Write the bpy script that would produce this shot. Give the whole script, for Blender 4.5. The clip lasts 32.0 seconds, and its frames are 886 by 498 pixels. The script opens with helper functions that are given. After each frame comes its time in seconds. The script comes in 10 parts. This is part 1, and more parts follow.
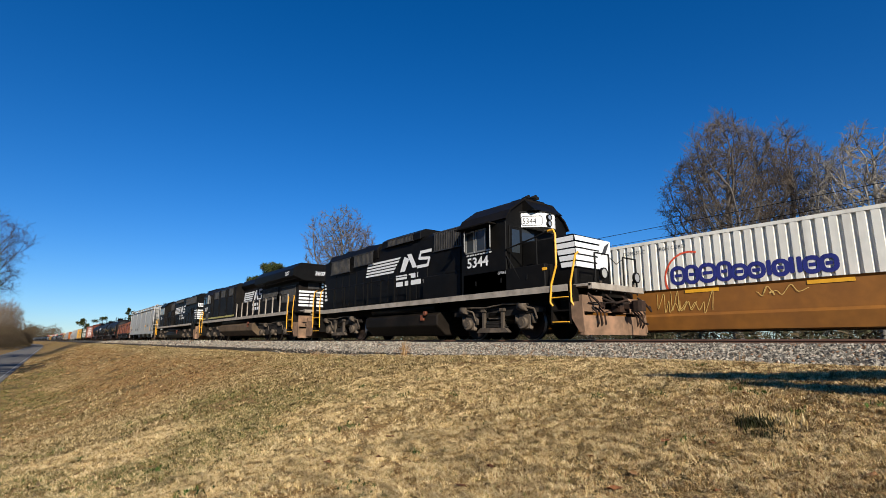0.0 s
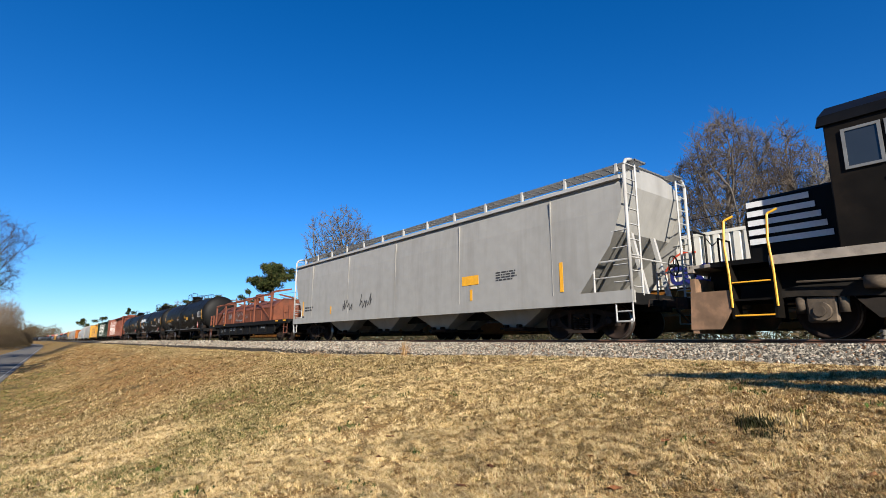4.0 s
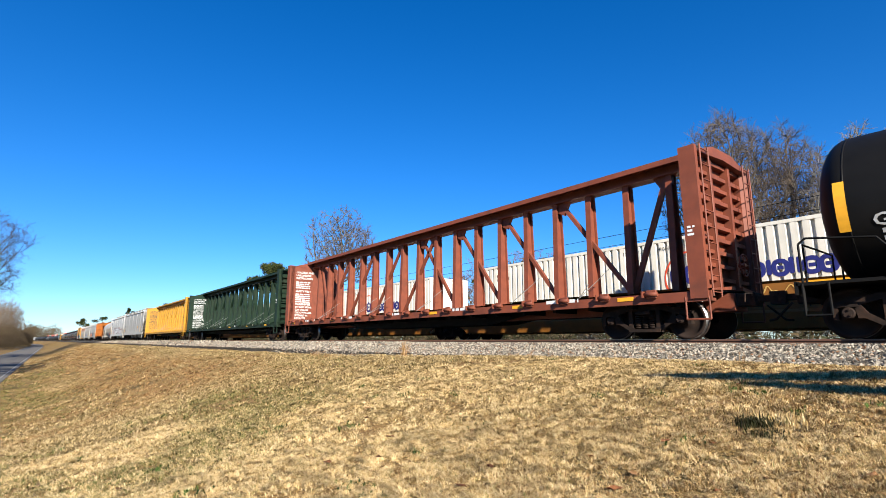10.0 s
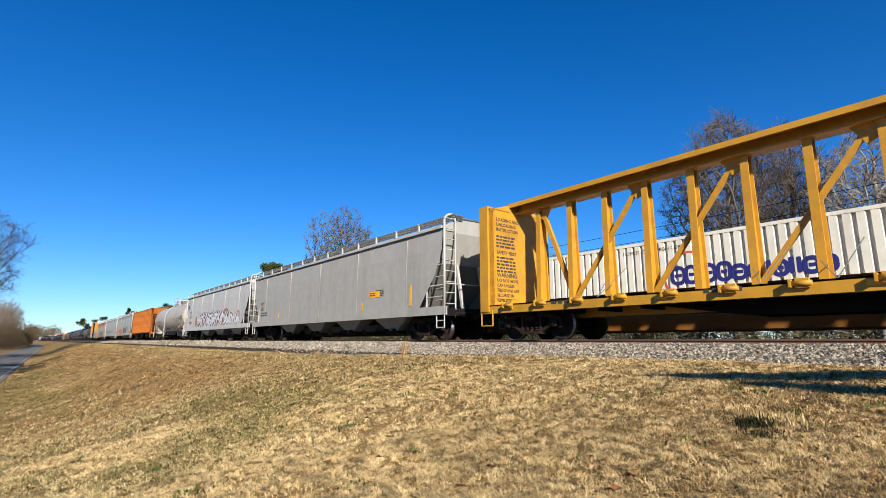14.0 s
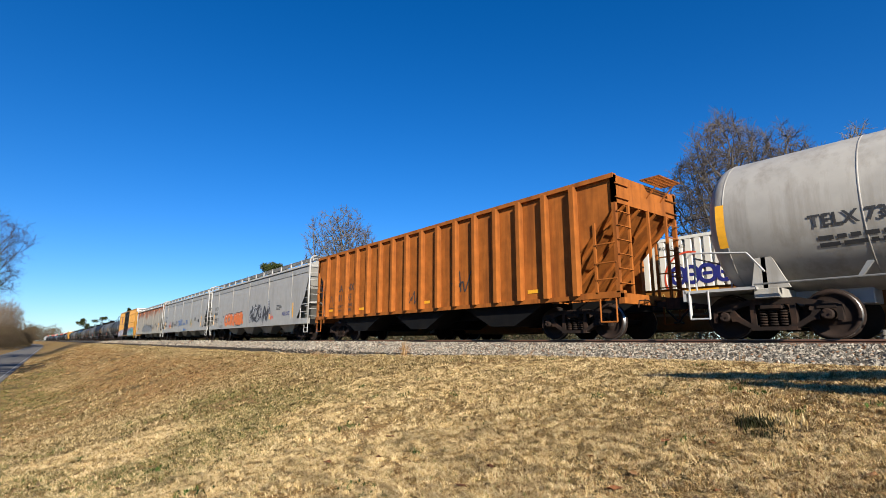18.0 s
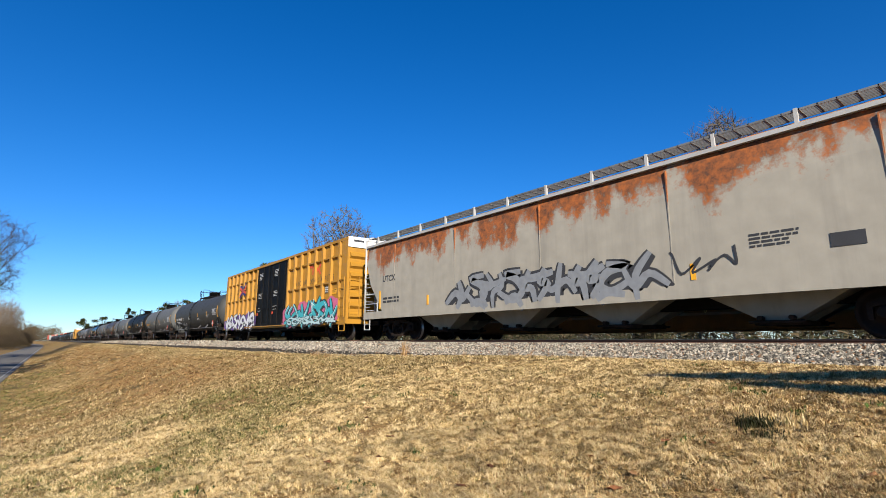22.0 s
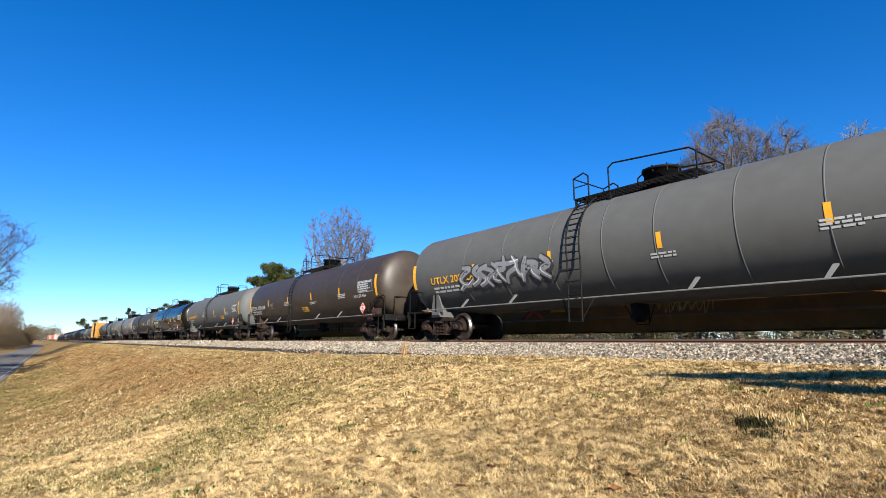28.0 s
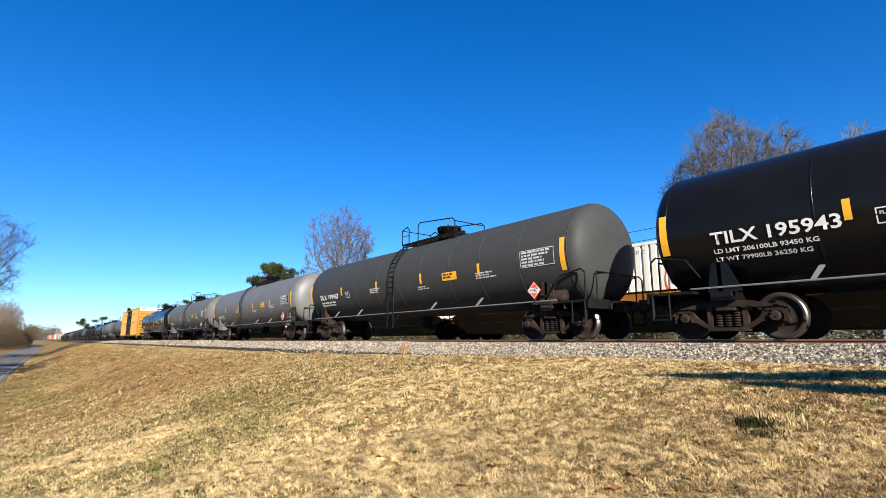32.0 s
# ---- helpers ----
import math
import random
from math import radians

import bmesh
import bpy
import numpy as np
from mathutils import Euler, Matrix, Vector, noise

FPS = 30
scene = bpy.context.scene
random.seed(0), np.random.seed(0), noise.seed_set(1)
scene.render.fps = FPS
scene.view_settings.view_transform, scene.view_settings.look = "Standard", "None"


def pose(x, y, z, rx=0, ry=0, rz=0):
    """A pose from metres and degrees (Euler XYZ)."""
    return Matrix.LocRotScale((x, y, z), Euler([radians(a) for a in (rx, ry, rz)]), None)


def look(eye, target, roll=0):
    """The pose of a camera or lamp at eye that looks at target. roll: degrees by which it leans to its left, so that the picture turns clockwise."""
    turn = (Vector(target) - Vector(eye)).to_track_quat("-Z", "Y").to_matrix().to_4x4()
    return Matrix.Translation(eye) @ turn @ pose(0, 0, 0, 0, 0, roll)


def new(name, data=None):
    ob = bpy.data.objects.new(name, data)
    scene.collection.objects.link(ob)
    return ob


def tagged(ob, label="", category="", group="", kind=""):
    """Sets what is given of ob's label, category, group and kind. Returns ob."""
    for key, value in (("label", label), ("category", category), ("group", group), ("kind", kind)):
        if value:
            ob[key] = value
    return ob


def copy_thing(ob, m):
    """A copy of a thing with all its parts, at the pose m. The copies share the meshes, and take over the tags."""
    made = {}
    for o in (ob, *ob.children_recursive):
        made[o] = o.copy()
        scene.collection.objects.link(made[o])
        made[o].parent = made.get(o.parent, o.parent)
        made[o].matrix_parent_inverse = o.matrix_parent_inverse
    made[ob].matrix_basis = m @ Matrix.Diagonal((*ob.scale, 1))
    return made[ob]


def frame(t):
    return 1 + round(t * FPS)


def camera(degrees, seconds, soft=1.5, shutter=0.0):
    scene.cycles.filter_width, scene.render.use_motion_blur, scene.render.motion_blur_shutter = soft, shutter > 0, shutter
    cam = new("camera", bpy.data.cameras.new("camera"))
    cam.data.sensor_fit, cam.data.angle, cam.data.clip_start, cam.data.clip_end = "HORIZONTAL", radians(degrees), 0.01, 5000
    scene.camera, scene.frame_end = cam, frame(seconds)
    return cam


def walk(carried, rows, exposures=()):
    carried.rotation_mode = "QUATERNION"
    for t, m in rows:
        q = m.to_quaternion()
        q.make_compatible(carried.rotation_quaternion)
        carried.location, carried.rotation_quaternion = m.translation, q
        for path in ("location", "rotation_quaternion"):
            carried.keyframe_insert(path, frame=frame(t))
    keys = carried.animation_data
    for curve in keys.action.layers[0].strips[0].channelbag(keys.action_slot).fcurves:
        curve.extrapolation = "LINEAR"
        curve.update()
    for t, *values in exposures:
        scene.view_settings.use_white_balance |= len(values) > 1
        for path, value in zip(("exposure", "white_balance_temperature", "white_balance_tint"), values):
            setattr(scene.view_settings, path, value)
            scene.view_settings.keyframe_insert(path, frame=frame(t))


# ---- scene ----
# ---- camera: it stands still on the grass bank beside the line ----
# x runs along the near track (the train goes towards +x), y away from the camera, z up from the rail head
EYE = (0.0, -12.356, -0.03)
YAW, PITCH = radians(38.487), radians(10.446)
AIM = (EYE[0] - math.cos(YAW) * math.cos(PITCH), EYE[1] + math.sin(YAW) * math.cos(PITCH), EYE[2] + math.sin(PITCH))
cam = camera(83.396, 32.0, soft=0.8, shutter=0.0)
walk(cam, [(0.0, look(EYE, AIM)), (32.0, look(EYE, AIM))], exposures=[(0.0, 0.69), (1.0, 0.90), (3.0, 1.05), (6.0, 1.03), (9.0, 1.37), (13.0, 1.17), (17.0, 0.90), (19.0, 1.15), (21.0, 1.09), (23.0, 1.19), (25.0, 1.39), (28.0, 1.41), (32.0, 1.41)])

# ---- sky and sun ----
SUN_ELEV, SUN_FROM = radians(26.0), radians(-26.0)      # the sun stands low along the line, a little to the camera's side of it
world = bpy.data.worlds.new("sky")
scene.world = world
world.use_nodes = True
wn = world.node_tree.nodes
sky = wn.new("ShaderNodeTexSky")
sky.sky_type = "NISHITA"
sky.sun_disc = False
sky.sun_elevation = SUN_ELEV
sky.sun_rotation = radians(90.0) - SUN_FROM
sky.altitude, sky.air_density, sky.dust_density, sky.ozone_density = 300.0, 1.0, 0.0, 3.0
tint = wn.new("ShaderNodeMix")                          # a deep, dry winter blue
tint.data_type, tint.blend_type = "RGBA", "MULTIPLY"
tint.inputs[0].default_value = 1.0
tint.inputs[7].default_value = (0.72, 0.93, 1.29, 1)
deep = wn.new("ShaderNodeHueSaturation")
deep.inputs["Saturation"].default_value = 1.18
world.node_tree.links.new(sky.outputs[0], tint.inputs[6])
world.node_tree.links.new(tint.outputs[2], deep.inputs["Color"])
world.node_tree.links.new(deep.outputs[0], wn["Background"].inputs[0])
wn["Background"].inputs[1].default_value = 0.054
sun = new("sun", bpy.data.lights.new("sun", "SUN"))
sun.data.energy, sun.data.angle, sun.data.color = 5.0, radians(0.55), (1.0, 0.93, 0.82)
sun.matrix_world = look((math.cos(SUN_FROM) * math.cos(SUN_ELEV) * 90, math.sin(SUN_FROM) * math.cos(SUN_ELEV) * 90,
                         math.sin(SUN_ELEV) * 90), (0, 0, 0))


# ---- materials ----
def mat(name, col, rough=0.6, metal=0.0, vary=0.15, scale=3.0, dirt=None, dirt_amount=0.35, dirt_scale=1.2,
        bump=0.15, grain=60.0, streak=False, spec=0.4, per=0.0):
    """A painted, worn surface: two scales of variation, dirt in patches or streaks, a fine relief."""
    m = bpy.data.materials.new(name)
    m.use_nodes = True
    nt = m.node_tree
    bs = nt.nodes["Principled BSDF"]
    bs.inputs["Roughness"].default_value = rough
    bs.inputs["Metallic"].default_value = metal
    bs.inputs["Specular IOR Level"].default_value = spec
    tc = nt.nodes.new("ShaderNodeTexCoord")
    src = tc.outputs["Object"]
    n1 = nt.nodes.new("ShaderNodeTexNoise")
    n1.inputs["Scale"].default_value, n1.inputs["Detail"].default_value = scale, 5.0
    nt.links.new(src, n1.inputs["Vector"])
    r1 = nt.nodes.new("ShaderNodeMapRange")
    r1.inputs[1].default_value, r1.inputs[2].default_value = 0.25, 0.75
    r1.inputs[3].default_value, r1.inputs[4].default_value = 1.0 - vary, 1.0 + vary
    nt.links.new(n1.outputs[0], r1.inputs[0])
    mul = nt.nodes.new("ShaderNodeMix")
    mul.data_type, mul.blend_type = "RGBA", "MULTIPLY"
    mul.inputs[0].default_value = 1.0
    mul.inputs[6].default_value = (*col, 1)
    nt.links.new(r1.outputs[0], mul.inputs[7])
    last = mul.outputs[2]
    if per:
        oi = nt.nodes.new("ShaderNodeObjectInfo")
        r2 = nt.nodes.new("ShaderNodeMapRange")
        r2.inputs[3].default_value, r2.inputs[4].default_value = 1.0 - per, 1.0 + per
        nt.links.new(oi.outputs["Random"], r2.inputs[0])
        m2 = nt.nodes.new("ShaderNodeMix")
        m2.data_type, m2.blend_type = "RGBA", "MULTIPLY"
        m2.inputs[0].default_value = 1.0
        nt.links.new(last, m2.inputs[6])
        nt.links.new(r2.outputs[0], m2.inputs[7])
        last = m2.outputs[2]
    if dirt:
        mp = nt.nodes.new("ShaderNodeMapping")
        mp.inputs["Scale"].default_value = (6.0, 6.0, 0.45) if streak else (1, 1, 1)
        nt.links.new(src, mp.inputs["Vector"])
        n2 = nt.nodes.new("ShaderNodeTexNoise")
        n2.inputs["Scale"].default_value, n2.inputs["Detail"].default_value = dirt_scale, 7.0
        n2.inputs["Roughness"].default_value = 0.65
        nt.links.new(mp.outputs[0], n2.inputs["Vector"])
        r3 = nt.nodes.new("ShaderNodeMapRange")
        r3.inputs[1].default_value, r3.inputs[2].default_value = 0.48, 0.72
        r3.inputs[3].default_value, r3.inputs[4].default_value = 0.0, dirt_amount
        nt.links.new(n2.outputs[0], r3.inputs[0])
        m3 = nt.nodes.new("ShaderNodeMix")
        m3.data_type = "RGBA"
        nt.links.new(r3.outputs[0], m3.inputs[0])
        nt.links.new(last, m3.inputs[6])
        m3.inputs[7].default_value = (*dirt, 1)
        last = m3.outputs[2]
    nt.links.new(last, bs.inputs["Base Color"])
    if bump:
        n4 = nt.nodes.new("ShaderNodeTexNoise")
        n4.inputs["Scale"].default_value, n4.inputs["Detail"].default_value = grain, 3.0
        nt.links.new(src, n4.inputs["Vector"])
        bp = nt.nodes.new("ShaderNodeBump")
        bp.inputs["Strength"].default_value, bp.inputs["Distance"].default_value = bump, 0.01
        nt.links.new(n4.outputs[0], bp.inputs["Height"])
        nt.links.new(bp.outputs[0], bs.inputs["Normal"])
    return m


RUST = (0.16, 0.06, 0.03)
GRIME = (0.07, 0.055, 0.045)
M = {}
M["loco_black"] = mat("black locomotive paint", (0.004, 0.00384, 0.0036), 0.5, vary=0.3, dirt=(0.0128, 0.0096, 0.0072), dirt_amount=0.3, dirt_scale=0.7, bump=0.04, spec=0.08)
M["loco_black_dusty"] = mat("dusty black locomotive paint", (0.006, 0.005, 0.004), 0.55, vary=0.3, dirt=(0.03, 0.0215, 0.015), dirt_amount=0.5, dirt_scale=0.6, bump=0.06, spec=0.08)
M["black"] = mat("black frame paint", (0.0036, 0.0036, 0.0036), 0.75, vary=0.3, dirt=(0.0144, 0.0114, 0.009), dirt_amount=0.4, dirt_scale=2.0, spec=0.15)
M["truck"] = mat("rusty cast steel", (0.0161, 0.011, 0.0085), 0.85, vary=0.3, dirt=(0.0808, 0.0391, 0.0229), dirt_amount=0.6, dirt_scale=2.5, bump=0.3, spec=0.15)
M["wheel"] = mat("worn wheel steel", (0.022, 0.015, 0.012), 0.8, 0.0, vary=0.25, spec=0.1, dirt=(0.035, 0.02, 0.014), dirt_amount=0.6, dirt_scale=5.0)
M["tread"] = mat("polished wheel tread", (0.22, 0.21, 0.20), 0.35, 1.0, vary=0.1, bump=0.0)
M["white"] = mat("white stencil paint", (0.562, 0.562, 0.547), 0.6, vary=0.08, scale=20.0, bump=0.0)
M["grey_stencil"] = mat("faded white stencil paint", (0.38, 0.38, 0.37), 0.6, vary=0.15, scale=20.0, bump=0.0)
M["yellow"] = mat("safety yellow", (0.637, 0.306, 0.017), 0.5, vary=0.12, scale=8.0, bump=0.0)
M["dark_letter"] = mat("black stencil paint", (0.03, 0.03, 0.032), 0.6, vary=0.1, bump=0.0)
M["tank_black"] = mat("black tank paint", (0.00612, 0.00594, 0.00576), 0.55, vary=0.2, dirt=(0.013, 0.0115, 0.0101), dirt_amount=0.4, dirt_scale=0.5, bump=0.03, spec=0.12)
M["tank_gloss"] = mat("glossy new black tank paint", (0.0048, 0.0048, 0.0048), 0.26, vary=0.1, dirt=(0.015, 0.0132, 0.0108), dirt_amount=0.2, dirt_scale=0.5, bump=0.0, spec=0.2)
M["tank_grey"] = mat("weathered grey tank paint", (0.0792, 0.0806, 0.0778), 0.55, spec=0.12, vary=0.08, dirt=(0.0576, 0.054, 0.0504), dirt_amount=0.3, dirt_scale=0.5, bump=0.03)
M["tank_dark"] = mat("dark grey tank paint", (0.0352, 0.0358, 0.0346), 0.55, spec=0.12, vary=0.08, dirt=(0.0256, 0.0243, 0.0224), dirt_amount=0.25, dirt_scale=0.5, bump=0.0)
M["tank_pale"] = mat("pale grey tank paint", (0.0969, 0.0969, 0.0944), 0.5, vary=0.12, dirt=(0.0561, 0.051, 0.0459), dirt_amount=0.5, dirt_scale=0.6, bump=0.03)
M["tank_brown"] = mat("brown stained tank paint", (0.0333, 0.0243, 0.0179), 0.5, vary=0.25, dirt=(0.0224, 0.0179, 0.0141), dirt_amount=0.6, dirt_scale=0.5, bump=0.05)
M["tank_white"] = mat("dirty white tank paint", (0.299, 0.282, 0.248), 0.5, vary=0.1, dirt=(0.15, 0.129, 0.102), dirt_amount=0.65, dirt_scale=0.5, bump=0.05, streak=True)
M["hop_grey"] = mat("light grey hopper paint", (0.266, 0.258, 0.237), 0.5, vary=0.08, dirt=(0.16, 0.148, 0.13), dirt_amount=0.45, dirt_scale=0.35, streak=True, bump=0.03)
M["hop_white"] = mat("off-white hopper paint", (0.352, 0.352, 0.34), 0.5, vary=0.08, dirt=(0.201, 0.189, 0.17), dirt_amount=0.45, dirt_scale=0.35, streak=True, bump=0.03)
M["hop_trim"] = mat("white frame paint", (0.339, 0.333, 0.316), 0.5, vary=0.1, dirt=(0.164, 0.136, 0.109), dirt_amount=0.5, dirt_scale=1.5)
M["hop_band"] = mat("worn grey band", (0.22, 0.22, 0.21), 0.6, vary=0.2, scale=5.0, bump=0.05)
M["grating"] = mat("galvanised grating", (0.168, 0.168, 0.162), 0.55, 0.4, vary=0.2, bump=0.1)
M["red_beam"] = mat("faded boxcar red", (0.156, 0.0389, 0.0181), 0.65, vary=0.22, dirt=(0.0727, 0.0259, 0.0156), dirt_amount=0.6, dirt_scale=1.4)
M["green_beam"] = mat("dark green paint", (0.00735, 0.0199, 0.0105), 0.55, spec=0.2, vary=0.25, dirt=(0.0262, 0.0289, 0.0168), dirt_amount=0.5, dirt_scale=1.0)
M["yellow_beam"] = mat("railcar yellow", (0.386, 0.193, 0.0147), 0.5, vary=0.12, dirt=(0.193, 0.0998, 0.0234), dirt_amount=0.55, dirt_scale=1.1)
M["box_yellow"] = mat("boxcar yellow", (0.306, 0.148, 0.0143), 0.5, vary=0.1, dirt=(0.204, 0.0972, 0.0204), dirt_amount=0.4, dirt_scale=0.8)
M["orange_rust"] = mat("rust-stained orange", (0.268, 0.0831, 0.0145), 0.75, spec=0.15, vary=0.25, dirt=(0.109, 0.0325, 0.00867), dirt_amount=0.8, dirt_scale=0.5, streak=True)
M["coil_red"] = mat("rusty red-brown paint", (0.128, 0.0345, 0.0135), 0.7, vary=0.3, dirt=(0.048, 0.018, 0.009), dirt_amount=0.8, dirt_scale=1.4)
M["well_orange"] = mat("weathered orange well paint", (0.202, 0.0784, 0.0112), 0.6, vary=0.2, dirt=(0.123, 0.0476, 0.0112), dirt_amount=0.6, dirt_scale=0.6)
M["cont_white"] = mat("white container paint", (0.586, 0.562, 0.491), 0.6, vary=0.08, dirt=(0.317, 0.293, 0.253), dirt_amount=0.4, dirt_scale=0.5, streak=True)
M["cont_red"] = mat("red container paint", (0.40, 0.06, 0.03), 0.6, vary=0.15)
M["cont_green"] = mat("green container paint", (0.12, 0.33, 0.27), 0.6, vary=0.15)
M["navy"] = mat("navy blue lettering", (0.016, 0.02, 0.13), 0.5, vary=0.15, bump=0.0)
M["logo_red"] = mat("red lettering", (0.55, 0.07, 0.03), 0.5, vary=0.15, bump=0.0)
M["rail"] = mat("rusty rail steel", (0.13, 0.06, 0.035), 0.7, 0.2, vary=0.25, dirt=(0.07, 0.035, 0.02), dirt_amount=0.6, dirt_scale=3.0)
M["rail_head"] = mat("polished rail head", (0.45, 0.42, 0.40), 0.25, 1.0, vary=0.1, bump=0.0)
M["tie"] = mat("weathered timber tie", (0.09, 0.065, 0.05), 0.9, vary=0.3, scale=8.0, bump=0.5, grain=25.0, per=0.3)
M["asphalt"] = mat("pale worn asphalt", (0.143, 0.136, 0.127), 0.95, spec=0.0, vary=0.15, dirt=(0.0434, 0.0422, 0.0403), dirt_amount=0.5, dirt_scale=0.5, bump=0.4, grain=90.0)
M["glass"] = mat("dark tinted glass", (0.02, 0.025, 0.03), 0.06, 0.0, vary=0.05, bump=0.0, spec=0.6)


# ---- mesh helpers ----
def box(bm, x0, x1, y0, y1, z0, z1, bev=0.0):
    lo = [min(x0, x1), min(y0, y1), min(z0, z1)]
    hi = [max(x0, x1), max(y0, y1), max(z0, z1)]
    v = [bm.verts.new((hi[0] if i & 1 else lo[0], hi[1] if i & 2 else lo[1], hi[2] if i & 4 else lo[2])) for i in range(8)]
    f = [bm.faces.new([v[i] for i in q]) for q in ((0, 2, 3, 1), (4, 5, 7, 6), (0, 1, 5, 4), (2, 6, 7, 3), (0, 4, 6, 2), (1, 3, 7, 5))]
    if bev:
        e = list({e for q in f for e in q.edges})
        bmesh.ops.bevel(bm, geom=e, offset=bev, segments=1, affect="EDGES")


def prism(bm, prof, lo, hi, axis="x", bev=0.0):
    """A closed profile swept straight along an axis. prof: (y, z) along x, (x, z) along y, (x, y) along z."""
    put = {"x": lambda a, b, c: (c, a, b), "y": lambda a, b, c: (a, c, b), "z": lambda a, b, c: (a, b, c)}[axis]
    va = [bm.verts.new(put(a, b, lo)) for a, b in prof]
    vb = [bm.verts.new(put(a, b, hi)) for a, b in prof]
    n = len(prof)
    fs = [bm.faces.new(va), bm.faces.new(vb[::-1])]
    for i in range(n):
        fs.append(bm.faces.new((va[i], vb[i], vb[(i + 1) % n], va[(i + 1) % n])))
    bmesh.ops.recalc_face_normals(bm, faces=fs)
    if bev:
        bmesh.ops.bevel(bm, geom=list({e for q in fs for e in q.edges}), offset=bev, segments=1, affect="EDGES")


def cyl(bm, p0, p1, r, n=12, r2=None, smooth=True):
    p0, p1 = Vector(p0), Vector(p1)
    r2 = r if r2 is None else r2
    d = (p1 - p0).normalized()
    a = d.orthogonal().normalized()
    b = d.cross(a)
    va = [bm.verts.new(p0 + r * (a * math.cos(2 * math.pi * i / n) + b * math.sin(2 * math.pi * i / n))) for i in range(n)]
    vb = [bm.verts.new(p1 + r2 * (a * math.cos(2 * math.pi * i / n) + b * math.sin(2 * math.pi * i / n))) for i in range(n)]
    for i in range(n):
        f = bm.faces.new((va[i], va[(i + 1) % n], vb[(i + 1) % n], vb[i]))
        f.smooth = smooth and n > 6
    bm.faces.new(va[::-1])
    bm.faces.new(vb)


def tube(bm, pts, r=0.02, n=6):
    for a, b in zip(pts, pts[1:]):
        cyl(bm, a, b, r, n)


def lathe(bm, prof, axis="x", n=32, c=(0, 0, 0), smooth=True):
    """Turns a profile of (along, radius) about an axis through c."""
    rings = []
    for a, r in prof:
        ring = []
        for i in range(n):
            u, w = r * math.cos(2 * math.pi * i / n), r * math.sin(2 * math.pi * i / n)
            p = {"x": (a, u, w), "y": (w, a, u), "z": (u, w, a)}[axis]
            ring.append(bm.verts.new((p[0] + c[0], p[1] + c[1], p[2] + c[2])))
        rings.append(ring)
    for ra, rb in zip(rings, rings[1:]):
        for i in range(n):
            f = bm.faces.new((ra[i], ra[(i + 1) % n], rb[(i + 1) % n], rb[i]))
            f.smooth = smooth
    for ring, flip in ((rings[0], True), (rings[-1], False)):
        bm.faces.new(ring[::-1] if flip else ring)


def mesh_of(name, bm, material):
    me = bpy.data.meshes.new(name)
    bm.to_mesh(me)
    bm.free()
    for q in (material if isinstance(material, (list, tuple)) else (material,)):
        me.materials.append(q)
    return me


def part(name, bm, material, parent, label=""):
    ob = new(name, mesh_of(name, bm, material))
    ob.parent = parent
    return tagged(ob, label)


def piece(name, me, parent, m=None, label=""):
    """Another object on a mesh that is there already, under a thing or a part."""
    ob = new(name, me)
    ob.parent = parent
    if m is not None:
        ob.matrix_basis = m
    return tagged(ob, label)


def thing(name, label, category, group="", m=None, kind=""):
    ob = new(name)
    ob.empty_display_size = 0.3
    if m is not None:
        ob.matrix_basis = m
    return tagged(ob, label, category, group, kind)


def bmx():
    return bmesh.new()


# ---- the ground: a grassy bank between the track bed and a road that lies lower ----
def smooth01(a, b, v):
    t = min(1.0, max(0.0, (v - a) / (b - a)))
    return t * t * (3 - 2 * t)


ROAD_Z = -3.3
TRACK_2 = 4.6


def veer(x):
    """The road draws a little nearer to the line with distance."""
    return min(3.6, max(0.0, 0.012 * (-x - 55.0)))


def bend(x):
    """Far down the line tracks and road bend towards the road's side."""
    return -1.25e-4 * (x + 450.0) ** 2 if x < -450.0 else 0.0


def ground_z(x, y):
    """Height of the grass (or of the soil under ballast and road) at x, y."""
    y -= bend(x)
    if y > -3.2:
        z = -0.78 - 0.4 * smooth01(9.0, 14.0, y)
        z += 0.25 * noise.noise(Vector((x * 0.02, y * 0.02, 5.0))) * smooth01(20, 60, y)
        return z
    foot = -0.38 - 0.20 * smooth01(5.0, 22.0, -x)
    y -= veer(x) * smooth01(5.0, 13.0, -y)
    t = (-3.6 - y) / (14.4 - 3.6)
    bank = foot - (3.35 + foot) * smooth01(0.02, 1.0, t)
    k = smooth01(-30.0, -6.0, x + 0.55 * (y + 6.0)) * (1.0 - smooth01(13.7, 17.5, -y))
    knoll = foot - 0.55 * smooth01(0.0, 0.62, t) - 0.36 * smooth01(0.35, 0.95, t) - 0.22 * smooth01(2.0, 9.0, -x) * smooth01(0.3, 0.9, t)
    z = bank + (knoll - bank) * k
    if -21.0 < y < -14.3:
        z = min(z, ROAD_Z - 0.06) if k < 0.02 else z
    if y <= -21.0:
        z = ROAD_Z - 0.05 + 0.4 * smooth01(21.1, 30.0, -y)
    z += 0.035 * noise.noise(Vector((x * 0.35, y * 0.35, 1.0))) + 0.015 * noise.noise(Vector((x * 1.3, y * 1.3, 2.0)))
    return z


def strip_axis(marks):
    out = []
    for a, b, step in marks:
        n = max(1, round((b - a) / step))
        out += [a + (b - a) * i / n for i in range(n)]
    return out + [marks[-1][1]]


